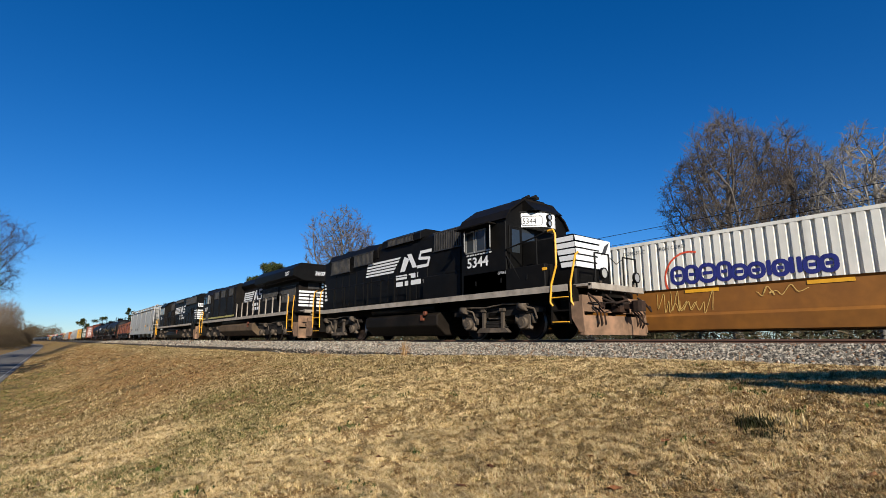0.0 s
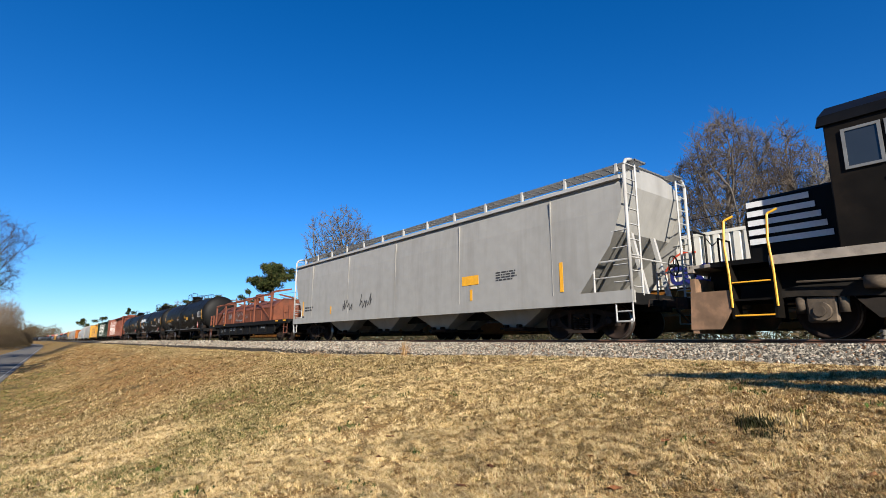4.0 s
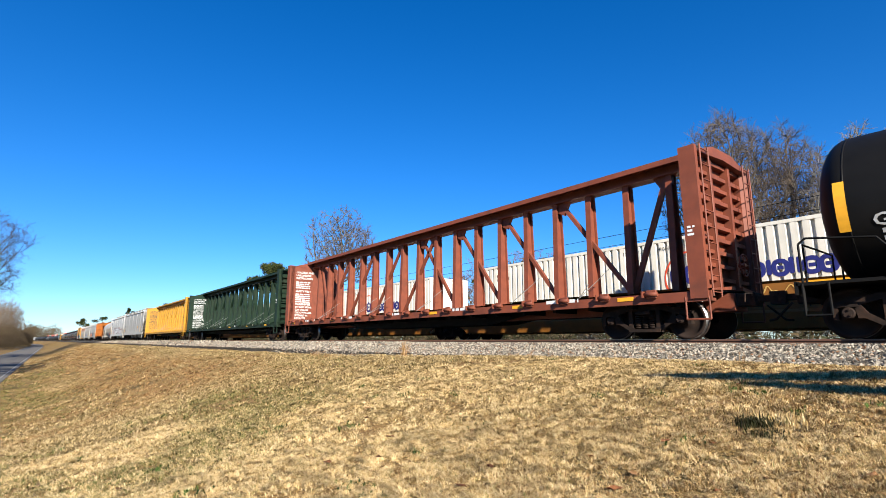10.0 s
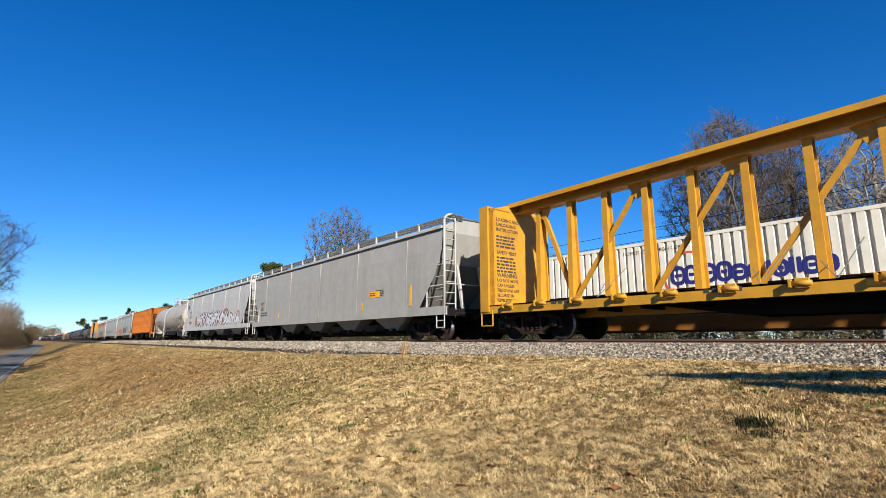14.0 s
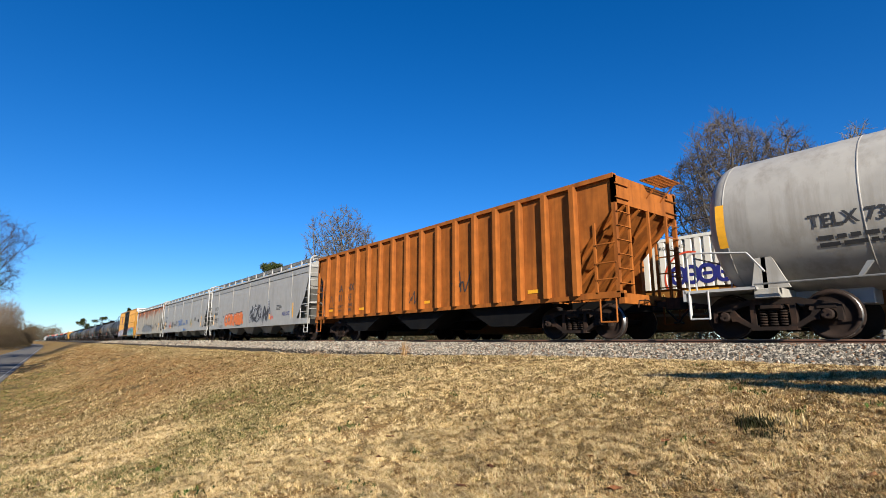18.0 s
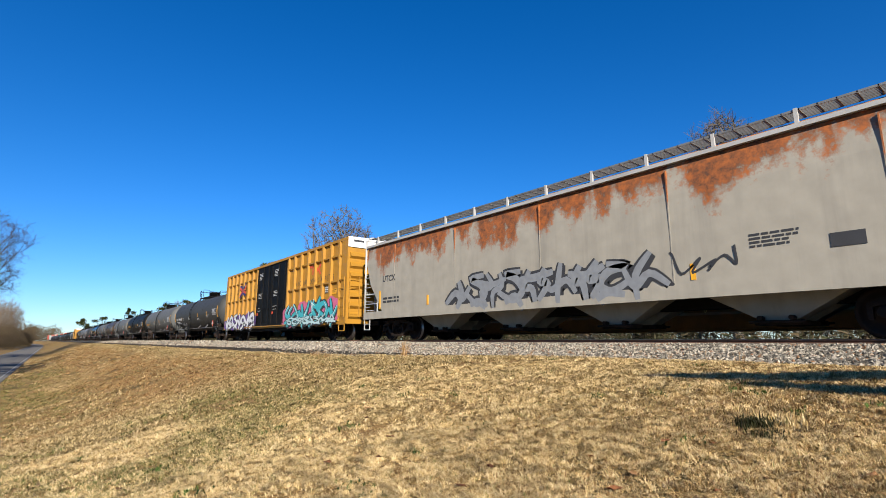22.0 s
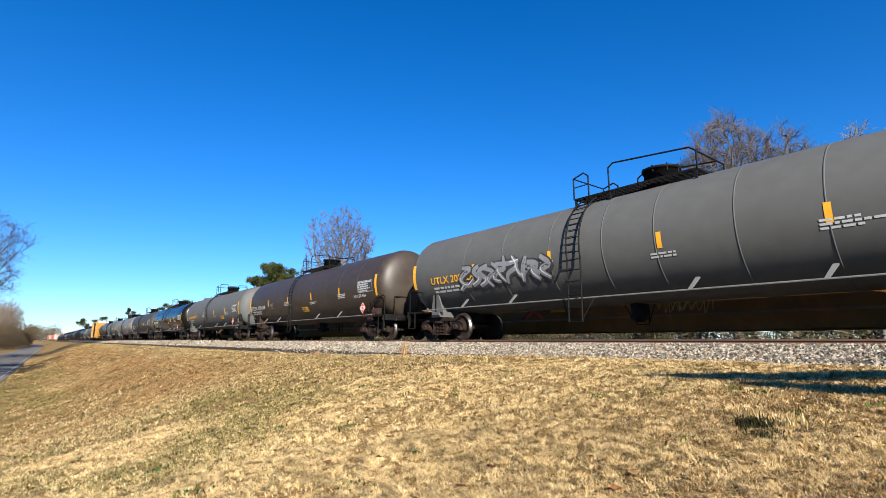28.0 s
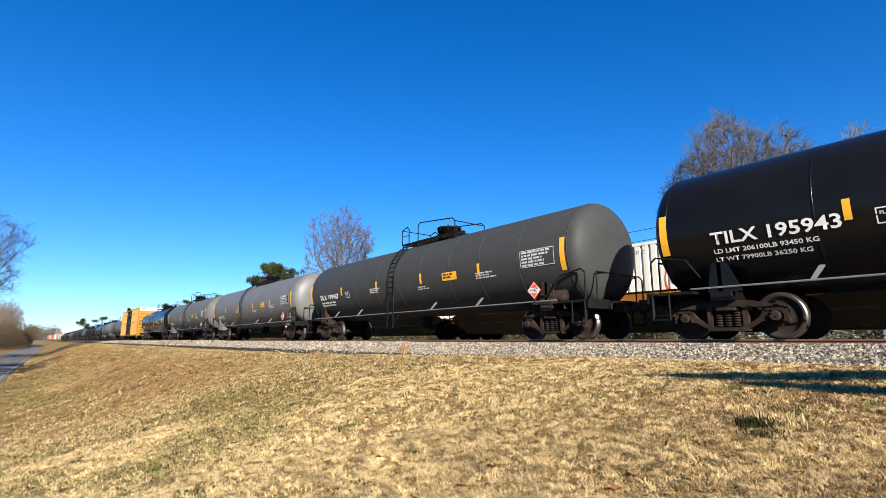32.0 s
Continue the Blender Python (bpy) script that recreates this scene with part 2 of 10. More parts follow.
def ramp_material(name, stops, rough=0.9, scale=0.35, fine=22.0, fine_lo=0.5, fine_hi=1.35, bump=0.8, island=False, spec=0.1):
    """Colour from a ramp over broad noise (or over each loose piece), broken up by fine noise."""
    m = bpy.data.materials.new(name)
    m.use_nodes = True
    nt = m.node_tree
    bs = nt.nodes["Principled BSDF"]
    bs.inputs["Roughness"].default_value = rough
    bs.inputs["Specular IOR Level"].default_value = spec
    tc = nt.nodes.new("ShaderNodeTexCoord")
    fn = nt.nodes.new("ShaderNodeTexNoise")
    fn.inputs["Scale"].default_value, fn.inputs["Detail"].default_value = fine, 6.0
    nt.links.new(tc.outputs["Object"], fn.inputs["Vector"])
    if island:
        geo = nt.nodes.new("ShaderNodeNewGeometry")
        src = geo.outputs["Random Per Island"]
    else:
        bg = nt.nodes.new("ShaderNodeTexNoise")
        bg.inputs["Scale"].default_value, bg.inputs["Detail"].default_value = scale, 6.0
        nt.links.new(tc.outputs["Object"], bg.inputs["Vector"])
        src = bg.outputs[0]
    ramp = nt.nodes.new("ShaderNodeValToRGB")
    els = ramp.color_ramp.elements
    els[0].position, els[0].color = stops[0][0], (*stops[0][1], 1)
    els[1].position, els[1].color = stops[-1][0], (*stops[-1][1], 1)
    for p, col in stops[1:-1]:
        els.new(p).color = (*col, 1)
    nt.links.new(src, ramp.inputs[0])
    r = nt.nodes.new("ShaderNodeMapRange")
    r.inputs[1].default_value, r.inputs[2].default_value = 0.3, 0.7
    r.inputs[3].default_value, r.inputs[4].default_value = fine_lo, fine_hi
    nt.links.new(fn.outputs[0], r.inputs[0])
    mul = nt.nodes.new("ShaderNodeMix")
    mul.data_type, mul.blend_type = "RGBA", "MULTIPLY"
    mul.inputs[0].default_value = 1.0
    nt.links.new(ramp.outputs[0], mul.inputs[6])
    nt.links.new(r.outputs[0], mul.inputs[7])
    nt.links.new(mul.outputs[2], bs.inputs["Base Color"])
    if bump:
        bp = nt.nodes.new("ShaderNodeBump")
        bp.inputs["Strength"].default_value, bp.inputs["Distance"].default_value = bump, 0.04
        nt.links.new(fn.outputs[0], bp.inputs["Height"])
        nt.links.new(bp.outputs[0], bs.inputs["Normal"])
    return m


M["grass"] = ramp_material("dormant lawn", [(0.28, (0.0768, 0.0561, 0.0177)), (0.40, (0.148, 0.0969, 0.0343)), (0.52, (0.207, 0.136, 0.0501)), (0.62, (0.212, 0.124, 0.0461)), (0.72, (0.172, 0.0969, 0.0331))], scale=0.5, fine=34.0, fine_lo=0.15, fine_hi=1.6)
M["blade"] = ramp_material("dry grass blades", [(0.0, (0.135, 0.0791, 0.0262)), (0.18, (0.364, 0.245, 0.095)), (0.42, (0.522, 0.375, 0.17)), (0.78, (0.698, 0.546, 0.301)), (0.94, (0.396, 0.245, 0.095)), (0.98, (0.127, 0.15, 0.0396))], island=True, bump=0.0, fine=3.0, fine_lo=0.75, fine_hi=1.25)
M["blade_far"] = ramp_material("matted dry grass", [(0.0, (0.07, 0.042, 0.014)), (0.25, (0.22, 0.15, 0.058)), (0.6, (0.38, 0.275, 0.125)), (0.9, (0.56, 0.43, 0.23)), (1.0, (0.16, 0.13, 0.04))], island=True, bump=0.0, fine=3.0, fine_lo=0.7, fine_hi=1.3)
M["green_blade"] = ramp_material("green weed leaves", [(0.0, (0.031, 0.062, 0.0124)), (1.0, (0.0744, 0.112, 0.0248))], island=True, bump=0.0)
# near-black leaf colour stands in for the shadow in a hollow of the lawn
M["shaded_weed"] = ramp_material("withered weed darkened for shadow", [(0.0, (0.013, 0.0152, 0.00608)), (0.6, (0.026, 0.0282, 0.00868)), (1.0, (0.0694, 0.0521, 0.0217))], island=True, bump=0.0)
M["russet_blade"] = ramp_material("russet dead grass", [(0.0, (0.136, 0.0682, 0.0273)), (0.5, (0.273, 0.15, 0.058)), (1.0, (0.354, 0.226, 0.102))], island=True, bump=0.0, fine=3.0, fine_lo=0.75, fine_hi=1.25)
M["olive_blade"] = ramp_material("olive half-green grass", [(0.0, (0.0614, 0.075, 0.0171)), (0.5, (0.136, 0.13, 0.0375)), (0.8, (0.245, 0.191, 0.075)), (1.0, (0.314, 0.232, 0.109))], island=True, bump=0.0, fine=3.0, fine_lo=0.75, fine_hi=1.25)
M["ballast_bed"] = ramp_material("ballast bed", [(0.3, (0.0372, 0.0329, 0.0279)), (0.7, (0.0806, 0.0713, 0.0589))], scale=2.0, fine=14.0, fine_lo=0.4, fine_hi=1.4)
M["stone"] = ramp_material("crushed stone", [(0.0, (0.031, 0.0273, 0.0223)), (0.3, (0.0992, 0.088, 0.0713)), (0.6, (0.211, 0.186, 0.146)), (0.88, (0.397, 0.353, 0.279)), (0.97, (0.174, 0.093, 0.0496))], island=True, fine=30.0, fine_lo=0.8, fine_hi=1.2, bump=0.2)


def sheet(name, xs, ys, zf, material):
    verts = [(x, y + bend(x), zf(x, y)) for y in ys for x in xs]
    n = len(xs)
    faces = [(j * n + i, j * n + i + 1, (j + 1) * n + i + 1, (j + 1) * n + i) for j in range(len(ys) - 1) for i in range(n - 1)]
    me = bpy.data.meshes.new(name)
    me.from_pydata(verts, [], faces)
    me.shade_smooth()
    me.materials.append(material)
    return new(name, me)


def build_ground():
    xs = strip_axis([(-2400, -1000, 140), (-1000, -120, 11), (-120, -40, 2.0), (-40, 14, 0.4), (14, 60, 4), (60, 900, 60)])
    ys = strip_axis([(-900, -60, 80), (-60, -22, 4), (-22, -15.5, 0.6), (-15.5, -3.0, 0.35), (-3.0, 12, 1.5), (12, 80, 8), (80, 2400, 150)])
    tagged(sheet("ground", xs, ys, lambda x, y: ground_z(x, y + bend(x)), M["grass"]), "dry tan winter lawn sloping from the track bed to the road", "ground", kind="structure")


build_ground()
LINE = strip_axis([(-1250, -450, 16), (-450, 600, 150)])
ROAD_LINE = strip_axis([(-1250, -450, 16), (-450, -355, 50), (-355, -55, 20), (-55, 600, 80)])


def swept(bm, prof, road=False):
    """A closed (y, z) profile carried along the bending line."""
    rings = [[bm.verts.new((x, y + bend(x) + (veer(x) if road else 0.0), z)) for y, z in prof] for x in (ROAD_LINE if road else LINE)]
    n = len(prof)
    for ra, rb in zip(rings, rings[1:]):
        for i in range(n):
            bm.faces.new((ra[i], ra[(i + 1) % n], rb[(i + 1) % n], rb[i]))
    bm.faces.new(rings[0][::-1])
    bm.faces.new(rings[-1])
    bmesh.ops.recalc_face_normals(bm, faces=bm.faces)


def strip_box(y0, y1, z0, z1):
    return [(y0, z0), (y1, z0), (y1, z1), (y0, z1)]


M["road_paint"] = mat("worn white road paint", (0.26, 0.254, 0.242), 0.8, vary=0.2, dirt=(0.124, 0.121, 0.118), dirt_amount=0.8, dirt_scale=3.0, bump=0.0)


def build_road():
    bm = bmx()
    swept(bm, strip_box(-20.6, -14.5, ROAD_Z - 0.3, ROAD_Z), True)
    road = tagged(new("road", mesh_of("road", bm, M["asphalt"])), "pale worn asphalt road beside the grass bank", "road", kind="structure")
    for y0, y1, m in ((-14.95, -14.85, "road_paint"), (-20.34, -20.24, "road_paint")):
        bm = bmx()
        swept(bm, strip_box(y0, y1, ROAD_Z + 0.002, ROAD_Z + 0.006), True)
        part("road_line", bm, M[m], road)


build_road()


def rail_profile(y):
    return [(y - 0.075, -0.17), (y + 0.075, -0.17), (y + 0.07, -0.155), (y + 0.012, -0.14), (y + 0.012, -0.045), (y + 0.036, -0.035),
            (y + 0.036, -0.004), (y - 0.036, -0.004), (y - 0.036, -0.035), (y - 0.012, -0.045), (y - 0.012, -0.14), (y - 0.07, -0.155)]


def build_track(yc):
    for s in (-1, 1):
        bm = bmx()
        swept(bm, rail_profile(yc + s * 0.754))
        rail = tagged(new("rail", mesh_of("rail", bm, M["rail"])), "rusty steel rail with a polished head", "rail", kind="structure")
        bm = bmx()
        swept(bm, strip_box(yc + s * 0.754 - 0.03, yc + s * 0.754 + 0.03, -0.004, 0.0))
        part("rail_head", bm, M["rail_head"], rail)


build_track(0.0)
build_track(TRACK_2)


# the ballast: a bed with a shoulder on the near side, and loose crushed stone over it
def bed_z(y):
    if y < -1.75:
        return -0.115 - 0.14 * (-1.75 - y)
    if y > TRACK_2 + 1.75:
        return -0.09 - 0.4 * (y - TRACK_2 - 1.75)
    return -0.115 - 0.12 * smooth01(1.3, 2.3, y) * (1 - smooth01(2.3, 3.3, y))


def build_ballast():
    prof_y = [-3.75, -3.2, -2.6, -1.9, -1.7, 0, 1.3, 2.3, 3.3, TRACK_2, TRACK_2 + 1.7, TRACK_2 + 2.0, TRACK_2 + 3.2]
    bm = bmx()
    swept(bm, [(y, bed_z(y)) for y in prof_y] + [(TRACK_2 + 3.2, -1.6), (-3.75, -1.6)])
    bed = tagged(new("ballast_bed", mesh_of("ballast_bed", bm, M["ballast_bed"])), "grey crushed stone track bed with a sloped shoulder", "ballast", kind="structure")
    rnd = np.random.RandomState(4)

    def scatter(n, x0, x1, y0, y1, s0, s1):
        x = rnd.uniform(x0, x1, n)
        y = rnd.uniform(y0, y1, n)
        s = rnd.uniform(s0, s1, n)
        z = np.array([bed_z(v) for v in y]) + s * 0.25
        return np.stack([x, y, z], 1), s
    P, S = zip(scatter(30000, -16, 3, -3.8, -0.95, 0.016, 0.042), scatter(17000, -42, -16, -3.8, -0.95, 0.03, 0.065),
               scatter(9000, -120, -42, -3.8, -0.95, 0.06, 0.13), scatter(6000, -25, 3, -0.6, 3.8, 0.03, 0.06), scatter(700, -22, 1, -4.6, -3.7, 0.02, 0.045))
    P, S = np.concatenate(P), np.concatenate(S)
    octa = np.array([(1, 0, 0), (-1, 0, 0), (0, 1, 0), (0, -1, 0), (0, 0, 1), (0, 0, -1)], float)
    V = octa[None] * S[:, None, None] * rnd.uniform(0.55, 1.15, (len(P), 6, 3))
    V += rnd.uniform(-0.35, 0.35, V.shape) * S[:, None, None]
    a = rnd.uniform(0, 6.28, len(P))
    c, s = np.cos(a)[:, None], np.sin(a)[:, None]
    X, Y = V[..., 0] * c - V[..., 1] * s, V[..., 0] * s + V[..., 1] * c
    V = np.stack([X, Y, V[..., 2] * 0.8], -1) + P[:, None]
    f = np.array([(0, 2, 4), (2, 1, 4), (1, 3, 4), (3, 0, 4), (2, 0, 5), (1, 2, 5), (3, 1, 5), (0, 3, 5)])
    F = (np.arange(len(P)) * 6)[:, None, None] + f[None]
    me = bpy.data.meshes.new("ballast_stones")
    me.from_pydata(V.reshape(-1, 3).tolist(), [], F.reshape(-1, 3).tolist())
    me.materials.append(M["stone"])
    tagged(new("ballast_stones", me), "loose grey and white crushed ballast stones", "ballast", kind="stuff")
    # ties, nearly buried
    bm = bmx()
    box(bm, -0.115, 0.115, -1.3, 1.3, -0.26, -0.078, 0.01)
    me = mesh_of("tie", bm, M["tie"])
    rr = random.Random(5)
    for yc, n in ((0.0, 150), (TRACK_2, 90)):
        for k in range(n):
            ob = piece("tie", me, bed, Matrix.Translation((3.0 - 0.5 * k + rr.uniform(-0.02, 0.02), yc + rr.uniform(-0.03, 0.03), 0)))


build_ballast()


# ---- grass on the bank ----
def blade_mesh(name, P, H, W, lean, rnd, material, turn=None):
    n = len(P)
    a = rnd.uniform(0, 6.283, n) if turn is None else turn
    d = np.stack([np.cos(a), np.sin(a), np.zeros(n)], 1)
    q = np.stack([-np.sin(a), np.cos(a), np.zeros(n)], 1)
    up = np.zeros((n, 3))
    up[:, 2] = H
    ln = rnd.uniform(0.2, 1.0, n)[:, None] * lean * H[:, None]
    v0 = P - q * W[:, None]
    v1 = P + q * W[:, None]
    mid = P + up * 0.62 + d * ln * 0.35
    v2, v3 = mid - q * W[:, None] * 0.8, mid + q * W[:, None] * 0.8
    v4 = P + up * rnd.uniform(0.35, 0.95, n)[:, None] + d * ln
    V = np.stack([v0, v1, v2, v3, v4], 1).reshape(-1, 3)
    i = np.arange(n) * 5
    F4 = np.stack([i, i + 1, i + 3, i + 2], 1).ravel()
    F3 = np.stack([i + 2, i + 3, i + 4], 1).ravel()
    me = bpy.data.meshes.new(name)
    me.vertices.add(5 * n)
    me.vertices.foreach_set("co", V.ravel())
    me.loops.add(7 * n)
    me.loops.foreach_set("vertex_index", np.concatenate([F4, F3]).astype(np.int32))
    me.polygons.add(2 * n)
    me.polygons.foreach_set("loop_start", np.concatenate([np.arange(n) * 4, 4 * n + np.arange(n) * 3]).astype(np.int32))
    me.update(calc_edges=True)
    me.materials.append(material)
    return me


def lattice(x, y, seed):
    """Smooth value noise, 0 to 1, over arrays."""
    tab = np.random.RandomState(seed).uniform(0, 1, (256, 256))
    xi, yi = np.floor(x).astype(int), np.floor(y).astype(int)
    u, v = x - xi, y - yi
    u, v = u * u * (3 - 2 * u), v * v * (3 - 2 * v)
    xi, yi = xi % 255, yi % 255
    return (tab[xi, yi] * (1 - u) + tab[xi + 1, yi] * u) * (1 - v) + (tab[xi, yi + 1] * (1 - u) + tab[xi + 1, yi + 1] * u) * v


def heights(x, y):
    """Ground heights over arrays, from a fine grid of ground_z."""
    gx, gy = np.arange(-122, 8, 0.5), np.arange(-16, -3.0, 0.25)
    Z = np.array([[ground_z(a, b) for b in gy] for a in gx])
    u, v = np.clip((x + 122) / 0.5, 0, len(gx) - 1.001), np.clip((y + 16) / 0.25, 0, len(gy) - 1.001)
    i, j = u.astype(int), v.astype(int)
    u, v = u - i, v - j
    return (Z[i, j] * (1 - u) + Z[i + 1, j] * u) * (1 - v) + (Z[i, j + 1] * (1 - u) + Z[i + 1, j + 1] * u) * v


def build_grass():
    rnd = np.random.RandomState(11)
    PX, PY, H, W, A = [], [], [], [], []

    def add(n, r0, r1, h0, h1, w0, w1, a0=-8.0, a1=86.0):
        r = np.sqrt(rnd.uniform(r0 * r0, r1 * r1, n))
        a = np.radians(rnd.uniform(a0, a1, n))
        x, y = EYE[0] - r * np.cos(a), EYE[1] + r * np.sin(a)
        k = 1.0 / (1.0 + 0.05 * r1)
        t = lattice(x * 21.0 * k, y * 21.0 * k, 1) * 0.72 + lattice(x * 5.0 * k, y * 5.0 * k, 2) * 0.25 + lattice(x * 0.8, y * 0.8, 3) * 0.16
        ok = (y - np.clip(0.012 * (-x - 55.0), 0, 3.6) > -14.5) & (y < -3.8 + 0.4 * lattice(x * 0.9, y * 0 + 3.3, 4)) & (rnd.uniform(0, 1, n) < np.clip((t - 0.36) * 4.5, 0.05, 1.0))
        x, y, t = x[ok], y[ok], t[ok]
        PX.append(x)
        PY.append(y)
        A.append(6.283 * (2.2 * lattice(x * 9.0 * k, y * 9.0 * k, 7)) + rnd.normal(0, 1.1, len(x)))
        H.append(rnd.uniform(h0, h1, len(x)) * (0.6 + 1.2 * np.clip(t - 0.4, 0, 1)))
        W.append(rnd.uniform(w0, w1, len(x)))
    add(400000, 2.0, 5.5, 0.024, 0.058, 0.0014, 0.0032)
    add(400000, 5.5, 10.0, 0.028, 0.066, 0.0022, 0.0048)
    add(180000, 10.0, 20.0, 0.035, 0.075, 0.0045, 0.009, -6, 60)
    add(90000, 20.0, 45.0, 0.045, 0.09, 0.010, 0.02, -6, 30)
    add(40000, 45.0, 118.0, 0.06, 0.12, 0.025, 0.05, -4, 13)
    x, y, H, W, A = (np.concatenate(q) for q in (PX, PY, H, W, A))
    P = np.stack([x, y, heights(x, y) - 0.004], 1)
    big = lattice(x * 0.35 + 40, y * 0.35 + 40, 21) * 0.6 + lattice(x * 1.4 + 9, y * 1.4 + 9, 22) * 0.4
    ease = lambda v, lo, hi: np.clip((v - lo) / (hi - lo), 0, 1)
    low_slope = ease(-x, 17, 24) * ease(-y, 9.8, 11.6) * (1 - 0.8 * ease(-x, 58, 70))
    hollow = ease(-x, 5, 7) * (1 - ease(-x, 13, 16)) * ease(-y, 7.6, 8.8)
    olive = 0.85 * low_slope * ease(big, 0.3, 0.5) + 0.6 * hollow * ease(big, 0.38, 0.6) + 0.2 * ease(big, 0.7, 0.8)
    rust = ease(-x, 14, 20) * ease(-y, 5.6, 7.0) * ease(big, 0.25, 0.5) * 0.8 
    rust += 0.4 * ease(x, -4.0, -1.0) * ease(big, 0.3, 0.55)
    pick = rnd.uniform(0, 1, len(x))
    is_olive = pick < olive
    is_rust = ~is_olive & (rnd.uniform(0, 1, len(x)) < rust)
    far_off = np.hypot(x - EYE[0], y - EYE[1]) > 10.0
    plain = ~is_olive & ~is_rust
    for sel, m, label in ((plain & far_off, "blade_far", "dry straw-coloured winter grass on the bank"), (plain & ~far_off, "blade", "short dry straw-coloured winter grass"), (is_olive, "olive_blade", "half-green grass in patches of the lawn"), (is_rust, "russet_blade", "russet dead grass in patches of the lawn")):
        me = blade_mesh("lawn_grass", P[sel], H[sel], W[sel], 2.2, rnd, M[m], A[sel])
        tagged(new("lawn_grass", me), label, "grass", kind="stuff")
    # taller dry weeds along the foot of the ballast
    P, H, W = [], [], []
    for k in range(150):
        x = -rnd.uniform(0.2, 1.0) ** 1.6 * 60.0 + 1.5
        y = -3.75 + rnd.uniform(-0.25, 0.25)
        big = rnd.uniform() < 0.2
        for j in range(rnd.randint(4, 11)):
            px, py = x + rnd.normal(0, 0.05), y + rnd.normal(0, 0.04)
            P.append((px, py, min(ground_z(px, py), -0.38) - 0.02))
            H.append(rnd.uniform(0.08, 0.2) * (1.6 if big else 1.0))
            W.append(rnd.uniform(0.0015, 0.0035))
    me = blade_mesh("dry_weeds", np.array(P), np.array(H), np.array(W), 1.0, rnd, M["russet_blade"])
    tagged(new("dry_weeds", me), "tall dry weeds along the ballast foot", "weeds", kind="stuff")
    # green weeds dotted in the lawn
    P, H, W = [], [], []
    for k in range(46):
        r, a = rnd.uniform(3.6, 13.0), math.radians(rnd.uniform(0, 80))
        x, y = EYE[0] - r * math.cos(a), EYE[1] + r * math.sin(a)
        if y > -4.2:
            continue
        for j in range(rnd.randint(14, 40)):
            px, py = x + rnd.normal(0, 0.07), y + rnd.normal(0, 0.07)
            P.append((px, py, ground_z(px, py)))
            H.append(rnd.uniform(0.03, 0.07))
            W.append(rnd.uniform(0.004, 0.009))
    me = blade_mesh("green_weeds", np.array(P), np.array(H), np.array(W), 1.6, rnd, M["green_blade"])
    tagged(new("green_weeds", me), "small green weeds in the dry lawn", "weeds", kind="stuff")


build_grass()


def clump(name, x, y, n, h, spread, label, material, seed):
    rnd = np.random.RandomState(seed)
    P = [(x + rnd.normal(0, spread), y + rnd.normal(0, spread)) for k in range(n)]
    P = np.array([(a, b, ground_z(a, b) - 0.01) for a, b in P])
    me = blade_mesh(name, P, rnd.uniform(0.5 * h, h, n), rnd.uniform(0.002, 0.005, n), 1.0, rnd, material)
    return tagged(new(name, me), label, "grass tuft")


clump("grass_tuft", -1.6, -7.42, 260, 0.13, 0.09, "tall tuft of dry grass on the lawn", M["blade"], 3)
clump("grass_tuft", -1.95, -7.1, 160, 0.09, 0.10, "tall tuft of dry grass on the lawn", M["blade"], 4)
# two weeds whose dark colour paints the shadow about the tufts
clump("weed", -1.78, -7.6, 330, 0.13, 0.075, "weed in the dry lawn, its shadow put into the dark colour", M["shaded_weed"], 5)
clump("weed", -1.62, -7.85, 220, 0.08, 0.08, "weed in the dry lawn, its shadow put into the dark colour", M["shaded_weed"], 6)
clump("weed", -12.2, -4.1, 60, 0.75, 0.06, "orange-brown dead weed by the ballast", M["russet_blade"], 8)
clump("weed", -17.0, -4.6, 90, 0.3, 0.12, "low russet dead weed by the ballast", M["russet_blade"], 9)
clump("weed", -15.6, -4.9, 70, 0.22, 0.12, "low russet dead weed by the ballast", M["russet_blade"], 10)


def fallen_leaves():
    rnd = random.Random(14)
    bm = bmx()
    for k in range(34):
        r, a = rnd.uniform(3.2, 9.0), math.radians(rnd.uniform(2, 82))
        x, y = EYE[0] - r * math.cos(a), EYE[1] + r * math.sin(a)
        if y > -4.4:
            continue
        s, t = rnd.uniform(0.025, 0.05), rnd.uniform(0, 6.28)
        z = ground_z(x, y) + 0.035
        rim = [(x + s * q * math.cos(t + b), y + s * q * math.sin(t + b), z + rnd.uniform(-0.012, 0.012)) for b, q in ((0, 1.3), (0.8, 0.8), (1.6, 0.7), (2.6, 0.9), (3.3, 1.1), (4.3, 0.75), (5.4, 0.8))]
        c = bm.verts.new((x, y, z - 0.008))
        vs = [bm.verts.new(p) for p in rim]
        for i in range(7):
            bm.faces.new((c, vs[i], vs[(i + 1) % 7]))
    tagged(new("fallen_leaves", mesh_of("fallen_leaves", bm, M["fallen_leaf"])), "curled brown leaves fallen on the lawn", "leaves", kind="stuff")


M["fallen_leaf"] = ramp_material("fallen brown leaves", [(0.0, (0.0744, 0.031, 0.0155)), (0.6, (0.186, 0.0744, 0.031)), (1.0, (0.26, 0.149, 0.062))], island=True, bump=0.0)
fallen_leaves()


